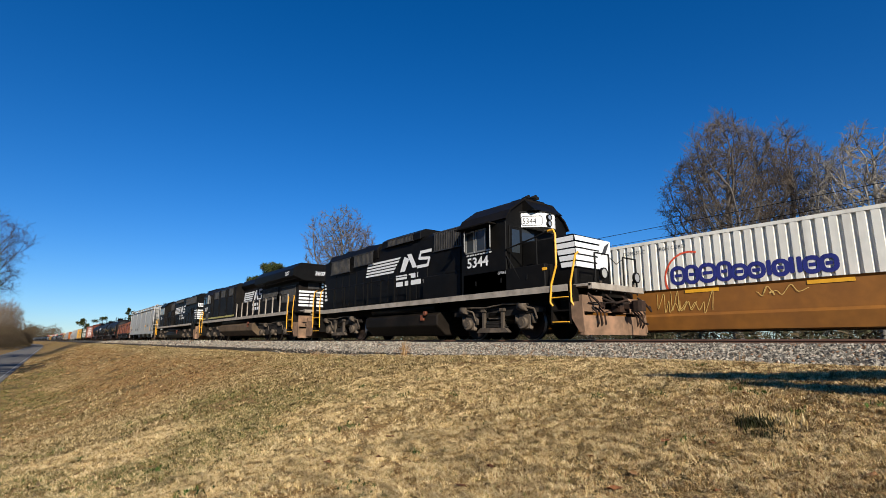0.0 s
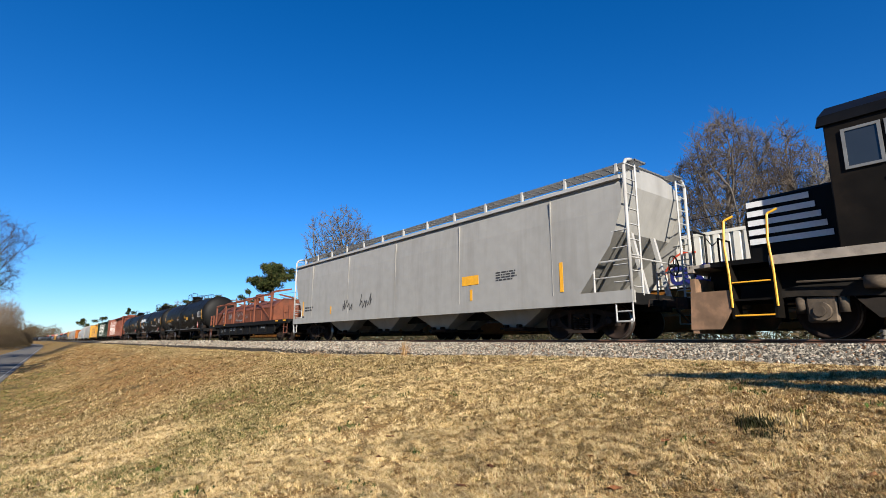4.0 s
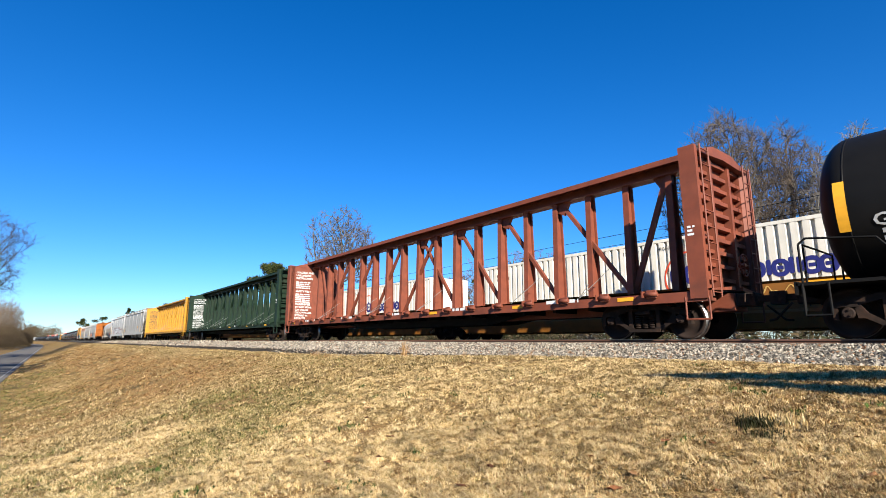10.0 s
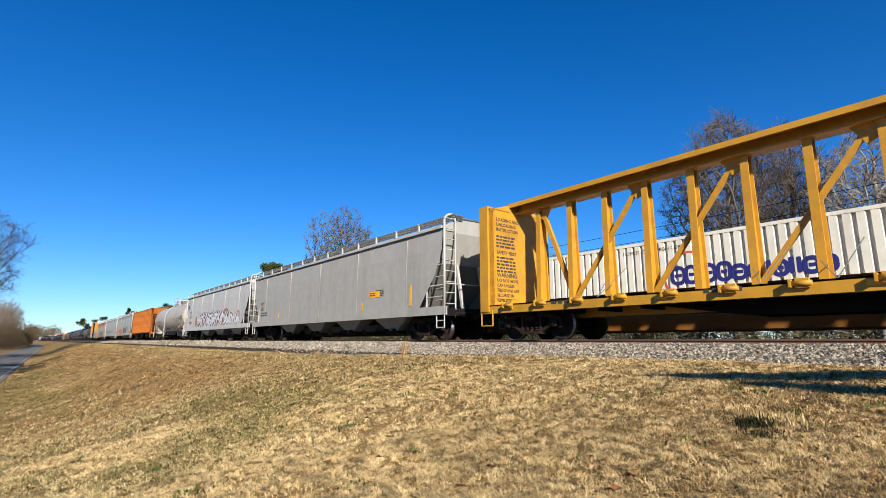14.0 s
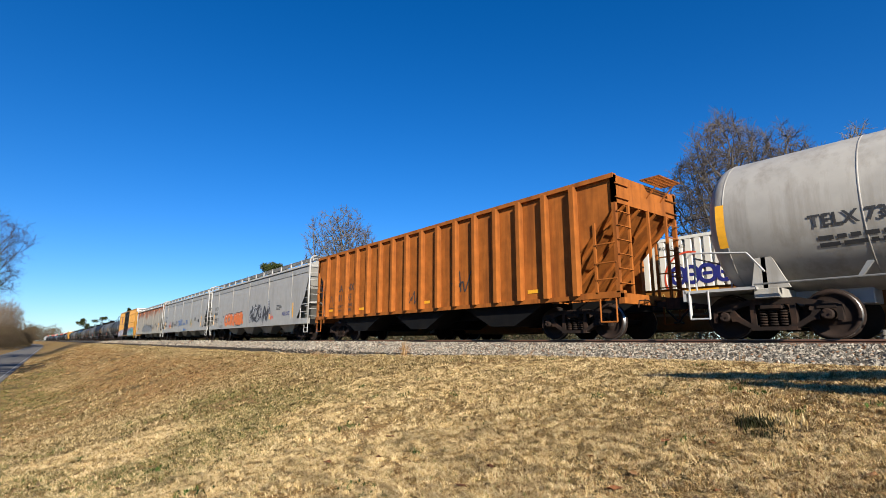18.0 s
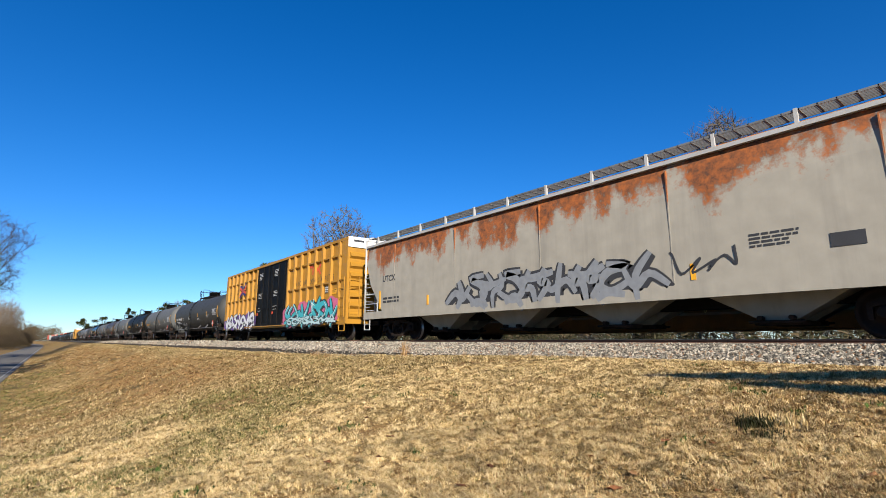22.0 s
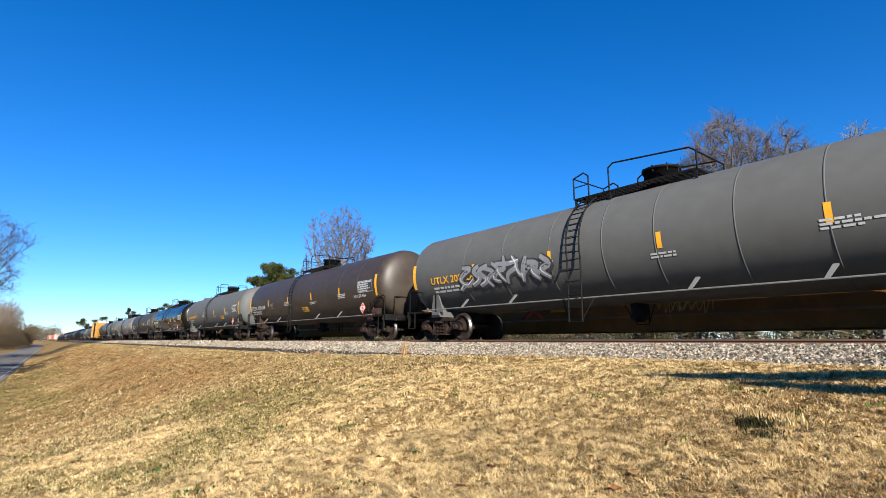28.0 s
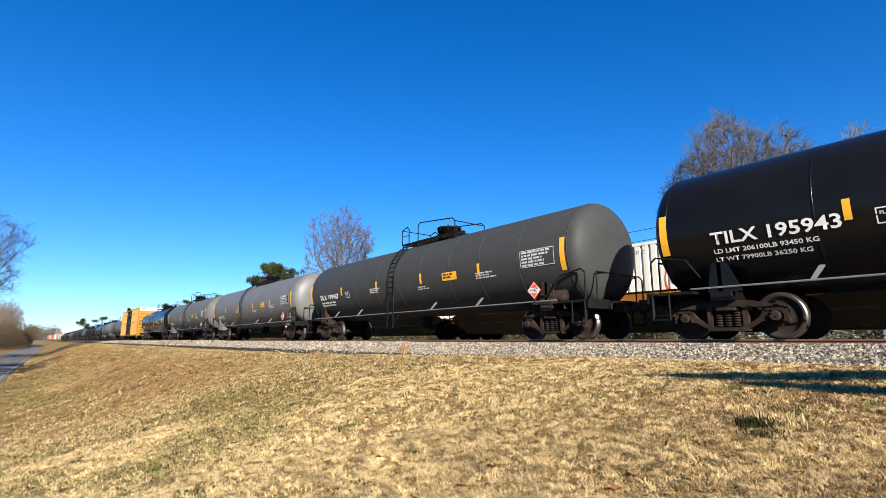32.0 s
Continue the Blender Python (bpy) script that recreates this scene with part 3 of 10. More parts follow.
# ---- parked container train on the far track ----
def corrugated_side(bm, x0, x1, y, z0, z1, s, pitch=0.285, depth=0.075):
    n = int((x1 - x0) / pitch)
    p = (x1 - x0) / n
    prof = []
    for k in range(n):
        a = x0 + k * p
        prof += [(a, 0.0), (a + p * 0.60, 0.0), (a + p * 0.68, depth), (a + p * 0.92, depth)]
    prof.append((x1, 0.0))
    lo = [bm.verts.new((a, y - s * d, z0)) for a, d in prof]
    hi = [bm.verts.new((a, y - s * d, z1)) for a, d in prof]
    for i in range(len(prof) - 1):
        bm.faces.new((lo[i], lo[i + 1], hi[i + 1], hi[i]))


def container(x0, x1, z0, material, label, marks=False, logo=None, yc=TRACK_2, h=2.9):
    m = Matrix.Translation(((x0 + x1) / 2, yc, z0))
    box_ = thing("shipping_container", label, "container", "containers on the far track", m)
    L = (x1 - x0) / 2
    W = 1.28
    for s in (-1, 1):
        bm = bmx()
        corrugated_side(bm, -L + 0.12, L - 0.12, s * W, 0.14, h - 0.1, s)
        part("side_panel", bm, material, box_)
    bm = bmx()
    box(bm, -L, L, -W - 0.01, W + 0.01, h - 0.1, h)
    part("top_rail", bm, material, box_)
    bm = bmx()
    box(bm, -L, L, -W - 0.01, W + 0.01, 0, 0.14)
    part("bottom_rail", bm, material, box_)
    for s in (-1, 1):
        for q in (-1, 1):
            bm = bmx()
            box(bm, s * (L - 0.12), s * L, q * (W - 0.12), q * (W + 0.012), 0.14, h - 0.1)
            part("corner_post", bm, material, box_)
        bm = bmx()
        box(bm, s * (L - 0.08), s * (L - 0.03), -W + 0.12, W - 0.12, 0.14, h - 0.1)
        part("end_panel", bm, material, box_)
    y = -W - 0.006
    if marks:
        for k, t in enumerate(("DOMESTIC", "HIGH CUBE")):
            letter(box_, t, -L + 7.45 + 1.25 * k, 2.52, 0.17, M["dark_letter"], y=y, bold=False)
    if logo:
        x = logo
        bm = bmx()
        # a word mark reduced to plain rounded forms
        z = 1.40
        for k, (u, w, h) in enumerate(((0.0, 0.40, 0.56), (0.47, 0.34, 0.56), (0.9, 0.46, 0.56), (1.46, 0.34, 0.56), (1.86, 0.38, 0.42), (2.32, 0.38, 0.42), (2.78, 0.12, 0.5),
                                       (2.97, 0.32, 0.42), (3.34, 0.12, 0.52), (3.53, 0.12, 0.5), (3.72, 0.32, 0.42), (4.1, 0.32, 0.42))):
            u, w, h = u * 0.97, w * 0.97, h * 0.88
            r, n = min(w, h) * 0.42, 5
            ring = []
            for cx, cz, q in ((x + u + w - r, z + h - r, 0), (x + u + r, z + h - r, 1), (x + u + r, z + r, 2), (x + u + w - r, z + r, 3)):
                ring += [(cx + r * math.cos((q + j / n) * math.pi / 2), cz + r * math.sin((q + j / n) * math.pi / 2)) for j in range(n + 1)]
            if w < 0.2:
                flat_poly(bm, ring, y)
            else:
                ribbon(bm, ring + ring[:1], 0.115, y)
                rect(bm, x + u + 0.08, x + u + w - 0.08, z + h * 0.5 - 0.05, z + h * 0.5 + 0.05, y)
        part("logo", bm, M["navy"], box_, "navy blue painted word mark")
        bm = bmx()
        pts = [(x + 0.55 + 0.78 * math.cos(t * math.pi / 20), 1.55 + 0.82 * math.sin(t * math.pi / 20)) for t in range(8, 27)]
        ribbon(bm, pts, 0.06, y)
        part("logo", bm, M["logo_red"], box_, "red painted arc")
        bars(box_, -L + 1.2, 2.4, 0.8, 2, 0.1, M["dark_letter"], y=y, seed=3)
    return box_


M["pale_spray"] = mat("faded pale yellow spray", (0.55, 0.36, 0.11), 0.7, vary=0.2, bump=0.0)


def well_car(x0, x1, full=True, yc=TRACK_2):
    """An articulated well unit that carries a container low between its side girders."""
    car = thing("well_car", "weathered orange well car carrying a container", "well car", "well cars on the far track", Matrix.Translation(((x0 + x1) / 2, yc, 0)))
    L = (x1 - x0) / 2
    key = round(L, 2)
    for s in (-1, 1):
        def girder(bm):
            prism(bm, [(s * 1.36, 0.30), (s * 1.50, 0.30), (s * 1.55, 0.72), (s * 1.46, 0.80), (s * 1.46, 1.52), (s * 1.52, 1.58), (s * 1.36, 1.58)], -L + 1.5, L - 1.5, "x")
        shared("side_girder", (key, s), girder, M["well_orange"], car)
    def floor_(bm):
        box(bm, -L + 1.8, L - 1.8, -1.38, 1.38, 0.27, 0.30)
        for k in range(9):
            x = -L + 1.9 + (2 * L - 3.8) * k / 8
            box(bm, x - 0.12, x + 0.12, -1.4, 1.4, 0.26, 0.34)
    shared("well_floor", key, floor_, M["well_orange"], car)
    for s in (-1, 1):
        def endp(bm):
            box(bm, s * (L - 1.6), s * (L - 0.3), -0.5, 0.5, 0.75, 1.05)
            prism(bm, [(s * (L - 2.4), 1.58), (s * (L - 0.5), 1.1), (s * (L - 0.5), 0.9), (s * (L - 1.6), 0.3), (s * (L - 2.4), 0.3)], -1.5, -1.4, "y")
            prism(bm, [(s * (L - 2.4), 1.58), (s * (L - 0.5), 1.1), (s * (L - 0.5), 0.9), (s * (L - 1.6), 0.3), (s * (L - 2.4), 0.3)], 1.4, 1.5, "y")
            box(bm, s * (L - 1.5), s * (L - 0.2), -1.45, 1.45, 1.0, 1.06)
        shared("end_platform", (key, s), endp, M["well_orange"], car)
        add_truck(car, s * (L - 0.35))
    if full:
        y = -1.473
        for a, b, z in ((-L + 6.6, -L + 7.6, 1.42), (-L + 6.5, -L + 7.2, 1.05), (-L + 11.8, -L + 12.8, 1.42), (-L + 15.0, -L + 16.0, 1.42)):
            stripe(car, a, z, b - a, 0.1, y=y)
        bm = bmx()
        X = -L + 5.2
        ribbon(bm, [(X, 0.85), (X + 0.4, 1.15), (X, 1.45)], 0.14, y)
        ribbon(bm, [(X + 0.85, 0.85), (X + 0.48, 1.15), (X + 0.85, 1.45)], 0.14, y)
        part("logo", bm, M["logo_red"], car, "red painted cross mark")
        bm = bmx()
        ribbon(bm, [(X - 0.14, 0.85), (X + 0.22, 1.15), (X - 0.14, 1.45)], 0.06, y)
        part("logo", bm, M["dark_letter"], car)
        scribble(car, 0.4, 2.4, 0.85, 1.45, M["pale_spray"], y=y, seed=5, loops=9, w=0.018)
        scribble(car, 0.9, 1.9, 0.9, 1.5, M["pale_spray"], y=y, seed=7, loops=4, w=0.018)
        scribble(car, 3.4, 4.9, 1.2, 1.45, M["pale_spray"], y=y, seed=9, loops=6, w=0.018)
        patch(car, "data_plate", -L + 7.65, -L + 8.0, 1.38, 1.5, M["grating"], y=y)
    return car


def far_train():
    well_car(-19.2, 1.4)
    container(-17.0, -0.9, 0.36, M["cont_white"], "white corrugated container with a navy word mark, in a well car", True, logo=1.1)
    well_car(-39.8, -19.2)
    container(-36.9, -20.75, 0.36, M["cont_white"], "white corrugated container with a navy word mark, in a well car", True, logo=1.1)
    well_car(1.4, 22.0, False)
    container(4.0, 20.1, 0.36, M["cont_white"], "white corrugated container in a well car")
    cols = ["cont_white", "cont_white", "cont_red", "cont_white", "cont_green", "cont_red", "cont_white", "cont_red", "cont_red"]
    rnd = random.Random(9)
    x = -39.8
    for k in range(34):
        a = x - 20.6
        xm = (x + a) / 2
        ang = math.degrees(math.atan((bend(xm + 5) - bend(xm - 5)) / 10))
        m = Matrix.Translation((0, 0, 0))
        car = well_car(a, x, False)
        car.matrix_basis = pose(xm, TRACK_2 + bend(xm), 0, 0, 0, ang)
        c = cols[k % 9] if k < 20 else ("cont_red", "cont_red", "cont_green", "cont_red", "cont_white")[k % 5]
        b = container(a + 2.3, x - 2.2, 0.36, M[c], {"cont_white": "white corrugated container in a well car", "cont_red": "red corrugated container in a well car", "cont_green": "pale green corrugated container in a well car"}[c])
        b.matrix_basis = pose(xm, TRACK_2 + bend(xm), 0.36, 0, 0, ang)
        if k > 22:
            b2 = copy_thing(b, pose(xm, TRACK_2 + bend(xm), 3.27, 0, 0, ang))
        x = a


# ---- trees ----
M["bark"] = mat("grey-brown bark", (0.075, 0.0585, 0.045), 0.9, spec=0.05, vary=0.3, scale=4.0, bump=0.6, grain=18.0)
M["bark_pale"] = mat("pale grey bark", (0.225, 0.206, 0.176), 0.9, spec=0.05, vary=0.3, scale=4.0, bump=0.4, grain=18.0)
M["twig"] = mat("winter twigs", (0.143, 0.0825, 0.0375), 0.9, spec=0.05, vary=0.2, bump=0.0)
M["twig_pale"] = mat("pale winter twigs", (0.18, 0.156, 0.126), 0.9, spec=0.05, vary=0.2, bump=0.0)
M["bark_grey"] = mat("grey bark", (0.115, 0.1, 0.085), 0.9, spec=0.05, vary=0.3, scale=4.0, bump=0.4, grain=18.0)
M["twig_grey"] = mat("grey-brown winter twigs", (0.10, 0.082, 0.066), 0.9, spec=0.05, vary=0.25, bump=0.0)
M["twig_dark"] = mat("dark winter twigs", (0.05, 0.042, 0.036), 0.9, spec=0.05, vary=0.25, bump=0.0)
M["dry_leaf"] = ramp_material("dry brown leaves", [(0.0, (0.066, 0.0351, 0.0165)), (0.6, (0.116, 0.066, 0.0289)), (1.0, (0.149, 0.0908, 0.0413))], island=True, bump=0.0)
M["needle"] = ramp_material("pine needles", [(0.0, (0.0135, 0.024, 0.00675)), (0.6, (0.0338, 0.045, 0.0135)), (1.0, (0.0975, 0.09, 0.0263))], island=True, bump=0.0)
M["dark_bush"] = ramp_material("dark evergreen undergrowth", [(0.0, (0.0225, 0.0263, 0.0112)), (0.6, (0.045, 0.0413, 0.0225)), (1.0, (0.09, 0.0638, 0.0375))], island=True, bump=0.0, spec=0.05)
M["bush"] = ramp_material("mixed winter thicket", [(0.0, (0.0525, 0.0375, 0.0225)), (0.5, (0.112, 0.0788, 0.0488)), (0.8, (0.15, 0.109, 0.0638)), (1.0, (0.06, 0.0675, 0.0263))], island=True, bump=0.0)


def crown_tree(seed, foot, crown, radii, count, step, trunk_r, lean=(0.0, 0.0), twigs=3, twig_len=0.7, flat=0.6):
    """A bare tree grown towards points strewn through its crown: (thick limbs, thin twigs) as (verts, faces)."""
    rnd = np.random.RandomState(seed)
    n = count
    u = rnd.normal(0, 1, (n, 3))
    u /= np.linalg.norm(u, axis=1)[:, None]
    u *= (rnd.uniform(0, 1, n) ** 0.40)[:, None]
    # uneven outline: lobes
    lobe = 1.0 + 0.16 * np.sin(3.1 * np.arctan2(u[:, 1], u[:, 0]) + seed) + 0.14 * np.sin(4.7 * u[:, 2] + 2.3 * np.arctan2(u[:, 0], u[:, 1] + 0.01) + 2 * seed)
    A = np.array(crown) + u * np.array(radii) * lobe[:, None]
    low = crown[2] - radii[2] * flat
    A[:, 2] = np.where(A[:, 2] < low, low + (A[:, 2] - low) * 0.35, A[:, 2])
    pos = [np.zeros(3)]
    par = [-1]
    while pos[-1][2] < max(1.2, foot):
        d = np.array([lean[0] + rnd.normal(0, 0.05), lean[1] + rnd.normal(0, 0.05), 1.0])
        par.append(len(pos) - 1)
        pos.append(pos[-1] + d / np.linalg.norm(d) * step)
    P = np.array(pos)
    D = np.linalg.norm(A[:, None] - P[None], axis=2)
    near, dist = D.argmin(1), D.min(1)
    for it in range(90):
        live = dist > step * 1.3
        if not live.any() or len(P) > 6000:
            break
        A, near, dist = A[live], near[live], dist[live]
        d = (A - P[near]) / dist[:, None]
        S = np.zeros((len(P), 3))
        np.add.at(S, near, d)
        grow = np.unique(near)
        g = S[grow] + np.array([0, 0, 0.12]) + rnd.normal(0, 0.16, (len(grow), 3))
        g /= np.linalg.norm(g, axis=1)[:, None]
        Q = P[grow] + g * step
        base = len(P)
        P = np.concatenate([P, Q])
        par += grow.tolist()
        D = np.linalg.norm(A[:, None] - Q[None], axis=2)
        k, m = D.argmin(1), D.min(1)
        better = m < dist
        near = np.where(better, base + k, near)
        dist = np.where(better, m, dist)
        if not better.any():
            break
    par = np.array(par)
    n = len(P)
    load = np.zeros(n)
    kids = np.bincount(par[par >= 0], minlength=n)
    load[kids == 0] = 1.0
    for i in range(n - 1, 0, -1):
        load[par[i]] += load[i]
    R = trunk_r * (load / load[0]) ** 0.45
    seg = [(P[par[i]], P[i], max(R[i] * 1.0, R[par[i]] * 0.72 if kids[par[i]] == 1 else R[i]), R[i]) for i in range(1, n)]
    limbs = [q for q in seg if q[3] > trunk_r * 0.13]
    thin = [q for q in seg if q[3] <= trunk_r * 0.13]
    r_t = R[kids == 0].min() if (kids == 0).any() else 0.01
    for i in np.nonzero(load <= 3.0)[0]:
        if par[i] < 0:
            continue
        ax = P[i] - P[par[i]]
        ax /= np.linalg.norm(ax) + 1e-9
        for k in range(twigs):
            d = ax * 0.8 + rnd.normal(0, 0.55, 3) + np.array([0, 0, 0.25])
            d /= np.linalg.norm(d)
            l = twig_len * rnd.uniform(0.5, 1.2)
            mid = P[i] + d * l * 0.5
            d2 = d + rnd.normal(0, 0.3, 3)
            thin.append((P[i], mid, r_t * 0.6, r_t * 0.4))
            thin.append((mid, mid + d2 / np.linalg.norm(d2) * l * 0.5, r_t * 0.4, r_t * 0.25))
            d3 = d + rnd.normal(0, 0.7, 3)
            thin.append((mid, mid + d3 / np.linalg.norm(d3) * l * 0.4, r_t * 0.4, r_t * 0.25))
    return tubes(limbs, 6), tubes(thin, 3), P[load <= 2.0]


def tubes(seg, sides):
    if not seg:
        return [], []
    a = np.array([q[0] for q in seg])
    b = np.array([q[1] for q in seg])
    r0 = np.maximum([q[2] for q in seg], 0.005)
    r1 = np.maximum([q[3] for q in seg], 0.004)
    d = b - a
    d /= np.linalg.norm(d, axis=1)[:, None] + 1e-9
    h = np.where(np.abs(d[:, 2:3]) > 0.9, np.array([[1.0, 0, 0]]), np.array([[0, 0, 1.0]]))
    e = np.cross(d, h)
    e /= np.linalg.norm(e, axis=1)[:, None]
    f = np.cross(d, e)
    rings = []
    for p, r in ((a - d * r0[:, None] * 0.3, r0), (b + d * r1[:, None] * 0.3, r1)):
        for k in range(sides):
            t = 2 * math.pi * k / sides
            rings.append(p + (e * math.cos(t) + f * math.sin(t)) * r[:, None])
    V = np.stack(rings, 1).reshape(-1, 3)
    i = (np.arange(len(seg)) * 2 * sides)[:, None, None]
    quad = np.array([(k, (k + 1) % sides, sides + (k + 1) % sides, sides + k) for k in range(sides)])
    return V.tolist(), (i + quad[None]).reshape(-1, 4).tolist()


TREES = {}


def bare_tree(kind, x, y, label, bark="bark", twig="twig", leaves=0, leaf_size=0.05, size=1.0, turn=0.0, z=None, group="", **shape):
    """A tree of a kind grown once; size and turn set one tree apart from the next of its kind."""
    key = (kind, bark, twig)
    if key not in TREES:
        limbs, thin, tips = crown_tree(**shape)
        meshes = []
        for name, (v, f), m in (("trunk", limbs, M[bark]), ("crown", thin, M[twig])):
            if not v:
                continue
            me = bpy.data.meshes.new(name)
            me.from_pydata(v, [], f)
            me.materials.append(m)
            if name == "trunk":
                me.shade_smooth()
            meshes.append((name, me))
        if leaves:
            rnd = np.random.RandomState(5)
            c = tips[rnd.randint(0, len(tips), leaves)] + rnd.normal(0, 0.3, (leaves, 3))
            q = rnd.normal(0, 1, (leaves, 3))
            q *= (rnd.uniform(0.6, 1.3, leaves) * leaf_size / np.linalg.norm(q, axis=1))[:, None]
            w = np.cross(q, rnd.normal(0, 1, (leaves, 3)))
            w *= (leaf_size * 0.6 / np.linalg.norm(w, axis=1))[:, None]
            me = bpy.data.meshes.new("leaves")
            me.from_pydata(np.stack([c - q, c + w, c + q, c - w], 1).reshape(-1, 3).tolist(), [], (np.arange(leaves)[:, None] * 4 + np.arange(4)[None]).tolist())
            me.materials.append(M["dry_leaf"])
            meshes.append(("leaves", me))
        TREES[key] = meshes
    m = Matrix.Translation((x, y, (ground_z(x, y) if z is None else z) - 0.1)) @ Matrix.Rotation(turn, 4, "Z") @ Matrix.Scale(size, 4)
    tree = thing("tree", label, "tree", group, m)
    for name, me in TREES[key]:
        ob = piece(name, me, tree, None, "last dry brown leaves" if name == "leaves" else "")
    return tree


def tufts(rnd, centres, n, size, spike):
    P, F = [], []
    for c, r in centres:
        for i in range(n):
            u = Vector((rnd.gauss(0, 1), rnd.gauss(0, 1), rnd.gauss(0, 0.8))).normalized()
            base = c + u * r * rnd.uniform(0.2, 1.0)
            d = (u + Vector((0, 0, 0.4))).normalized() * size * rnd.uniform(0.6, 1.3)
            w = d.orthogonal().normalized() * size * spike
            w.rotate(Matrix.Rotation(rnd.uniform(0, 6.28), 3, d))
            k = len(P)
            P += [base - w, base + w, base + d]
            F.append((k, k + 1, k + 2))
    return P, F


def pine(x, y, height, crown_z, crown_r, seed, label="dark green pine with a flat broken crown", cone=False, n=60, dense=1.0):
    rnd = random.Random(seed)
    tree = thing("pine_tree", label, "tree", "", Matrix.Translation((x, y, ground_z(x, y) - 0.1)))
    bm = bmx()
    cyl(bm, (0, 0, 0), (0, 0, height * 0.93), 0.02 * height, 8, 0.006 * height)
    cs = []
    limbs = []
    for k in range(max(5, n // 6)):
        u = (k + rnd.uniform(0.2, 0.8)) / max(5, n // 6)
        limbs.append((crown_z + (height - crown_z) * (0.04 + 0.9 * u), rnd.uniform(0, 6.28), rnd.uniform(0.6, 1.02), u))
    for z, a, q, u in limbs:
        # each limb carries a flat shelf of needle clumps, with sky between the shelves
        R = q * crown_r * ((1 - 0.92 * u) if cone else math.sqrt(max(0.12, 1 - (1.55 * u - 0.5) ** 2)))
        up = -0.25 * R if cone else 0.22 * R
        tip = Vector((R * math.cos(a), R * math.sin(a), z + up))
        tube(bm, [(0, 0, z), tuple(tip * 0.5 + Vector((0, 0, z * 0.5))), tuple(tip)], 0.004 * height, 5)
        for i in range(6):
            t = rnd.uniform(0.35, 1.05)
            c = Vector((tip.x * t + rnd.gauss(0, 0.14 * R), tip.y * t + rnd.gauss(0, 0.14 * R), z + up * t + rnd.gauss(0.02, 0.04) * R))
            cs.append((c, crown_r * rnd.uniform(0.08, 0.17)))
    part("trunk", bm, M["bark"], tree)
    P, F = tufts(rnd, cs, int(90 * dense), crown_r * 0.085, 0.16)
    me = bpy.data.meshes.new("crown")
    me.from_pydata(P, [], F)
    me.materials.append(M["needle"])
    piece("crown", me, tree)
    return tree


def woods(name, label, spots, seed, material, n=55, size=0.5):
    rnd = random.Random(seed)
    cs = []
    for x, y, h, w in spots:
        z = ground_z(x, y)
        for k in range(30):
            u = rnd.random()
            a, q = rnd.uniform(0, 6.28), math.sqrt(rnd.random())
            cs.append((Vector((x + w * q * math.cos(a), y + w * q * math.sin(a), z + h * (0.08 + 0.86 * u) * (1 - 0.35 * q))), w * rnd.uniform(0.15, 0.35)))
    P, F = tufts(rnd, cs, n, size, 0.13)
    me = bpy.data.meshes.new(name)
    me.from_pydata(P, [], F)
    me.materials.append(material)
    return tagged(new(name, me), label, "woods", kind="stuff")


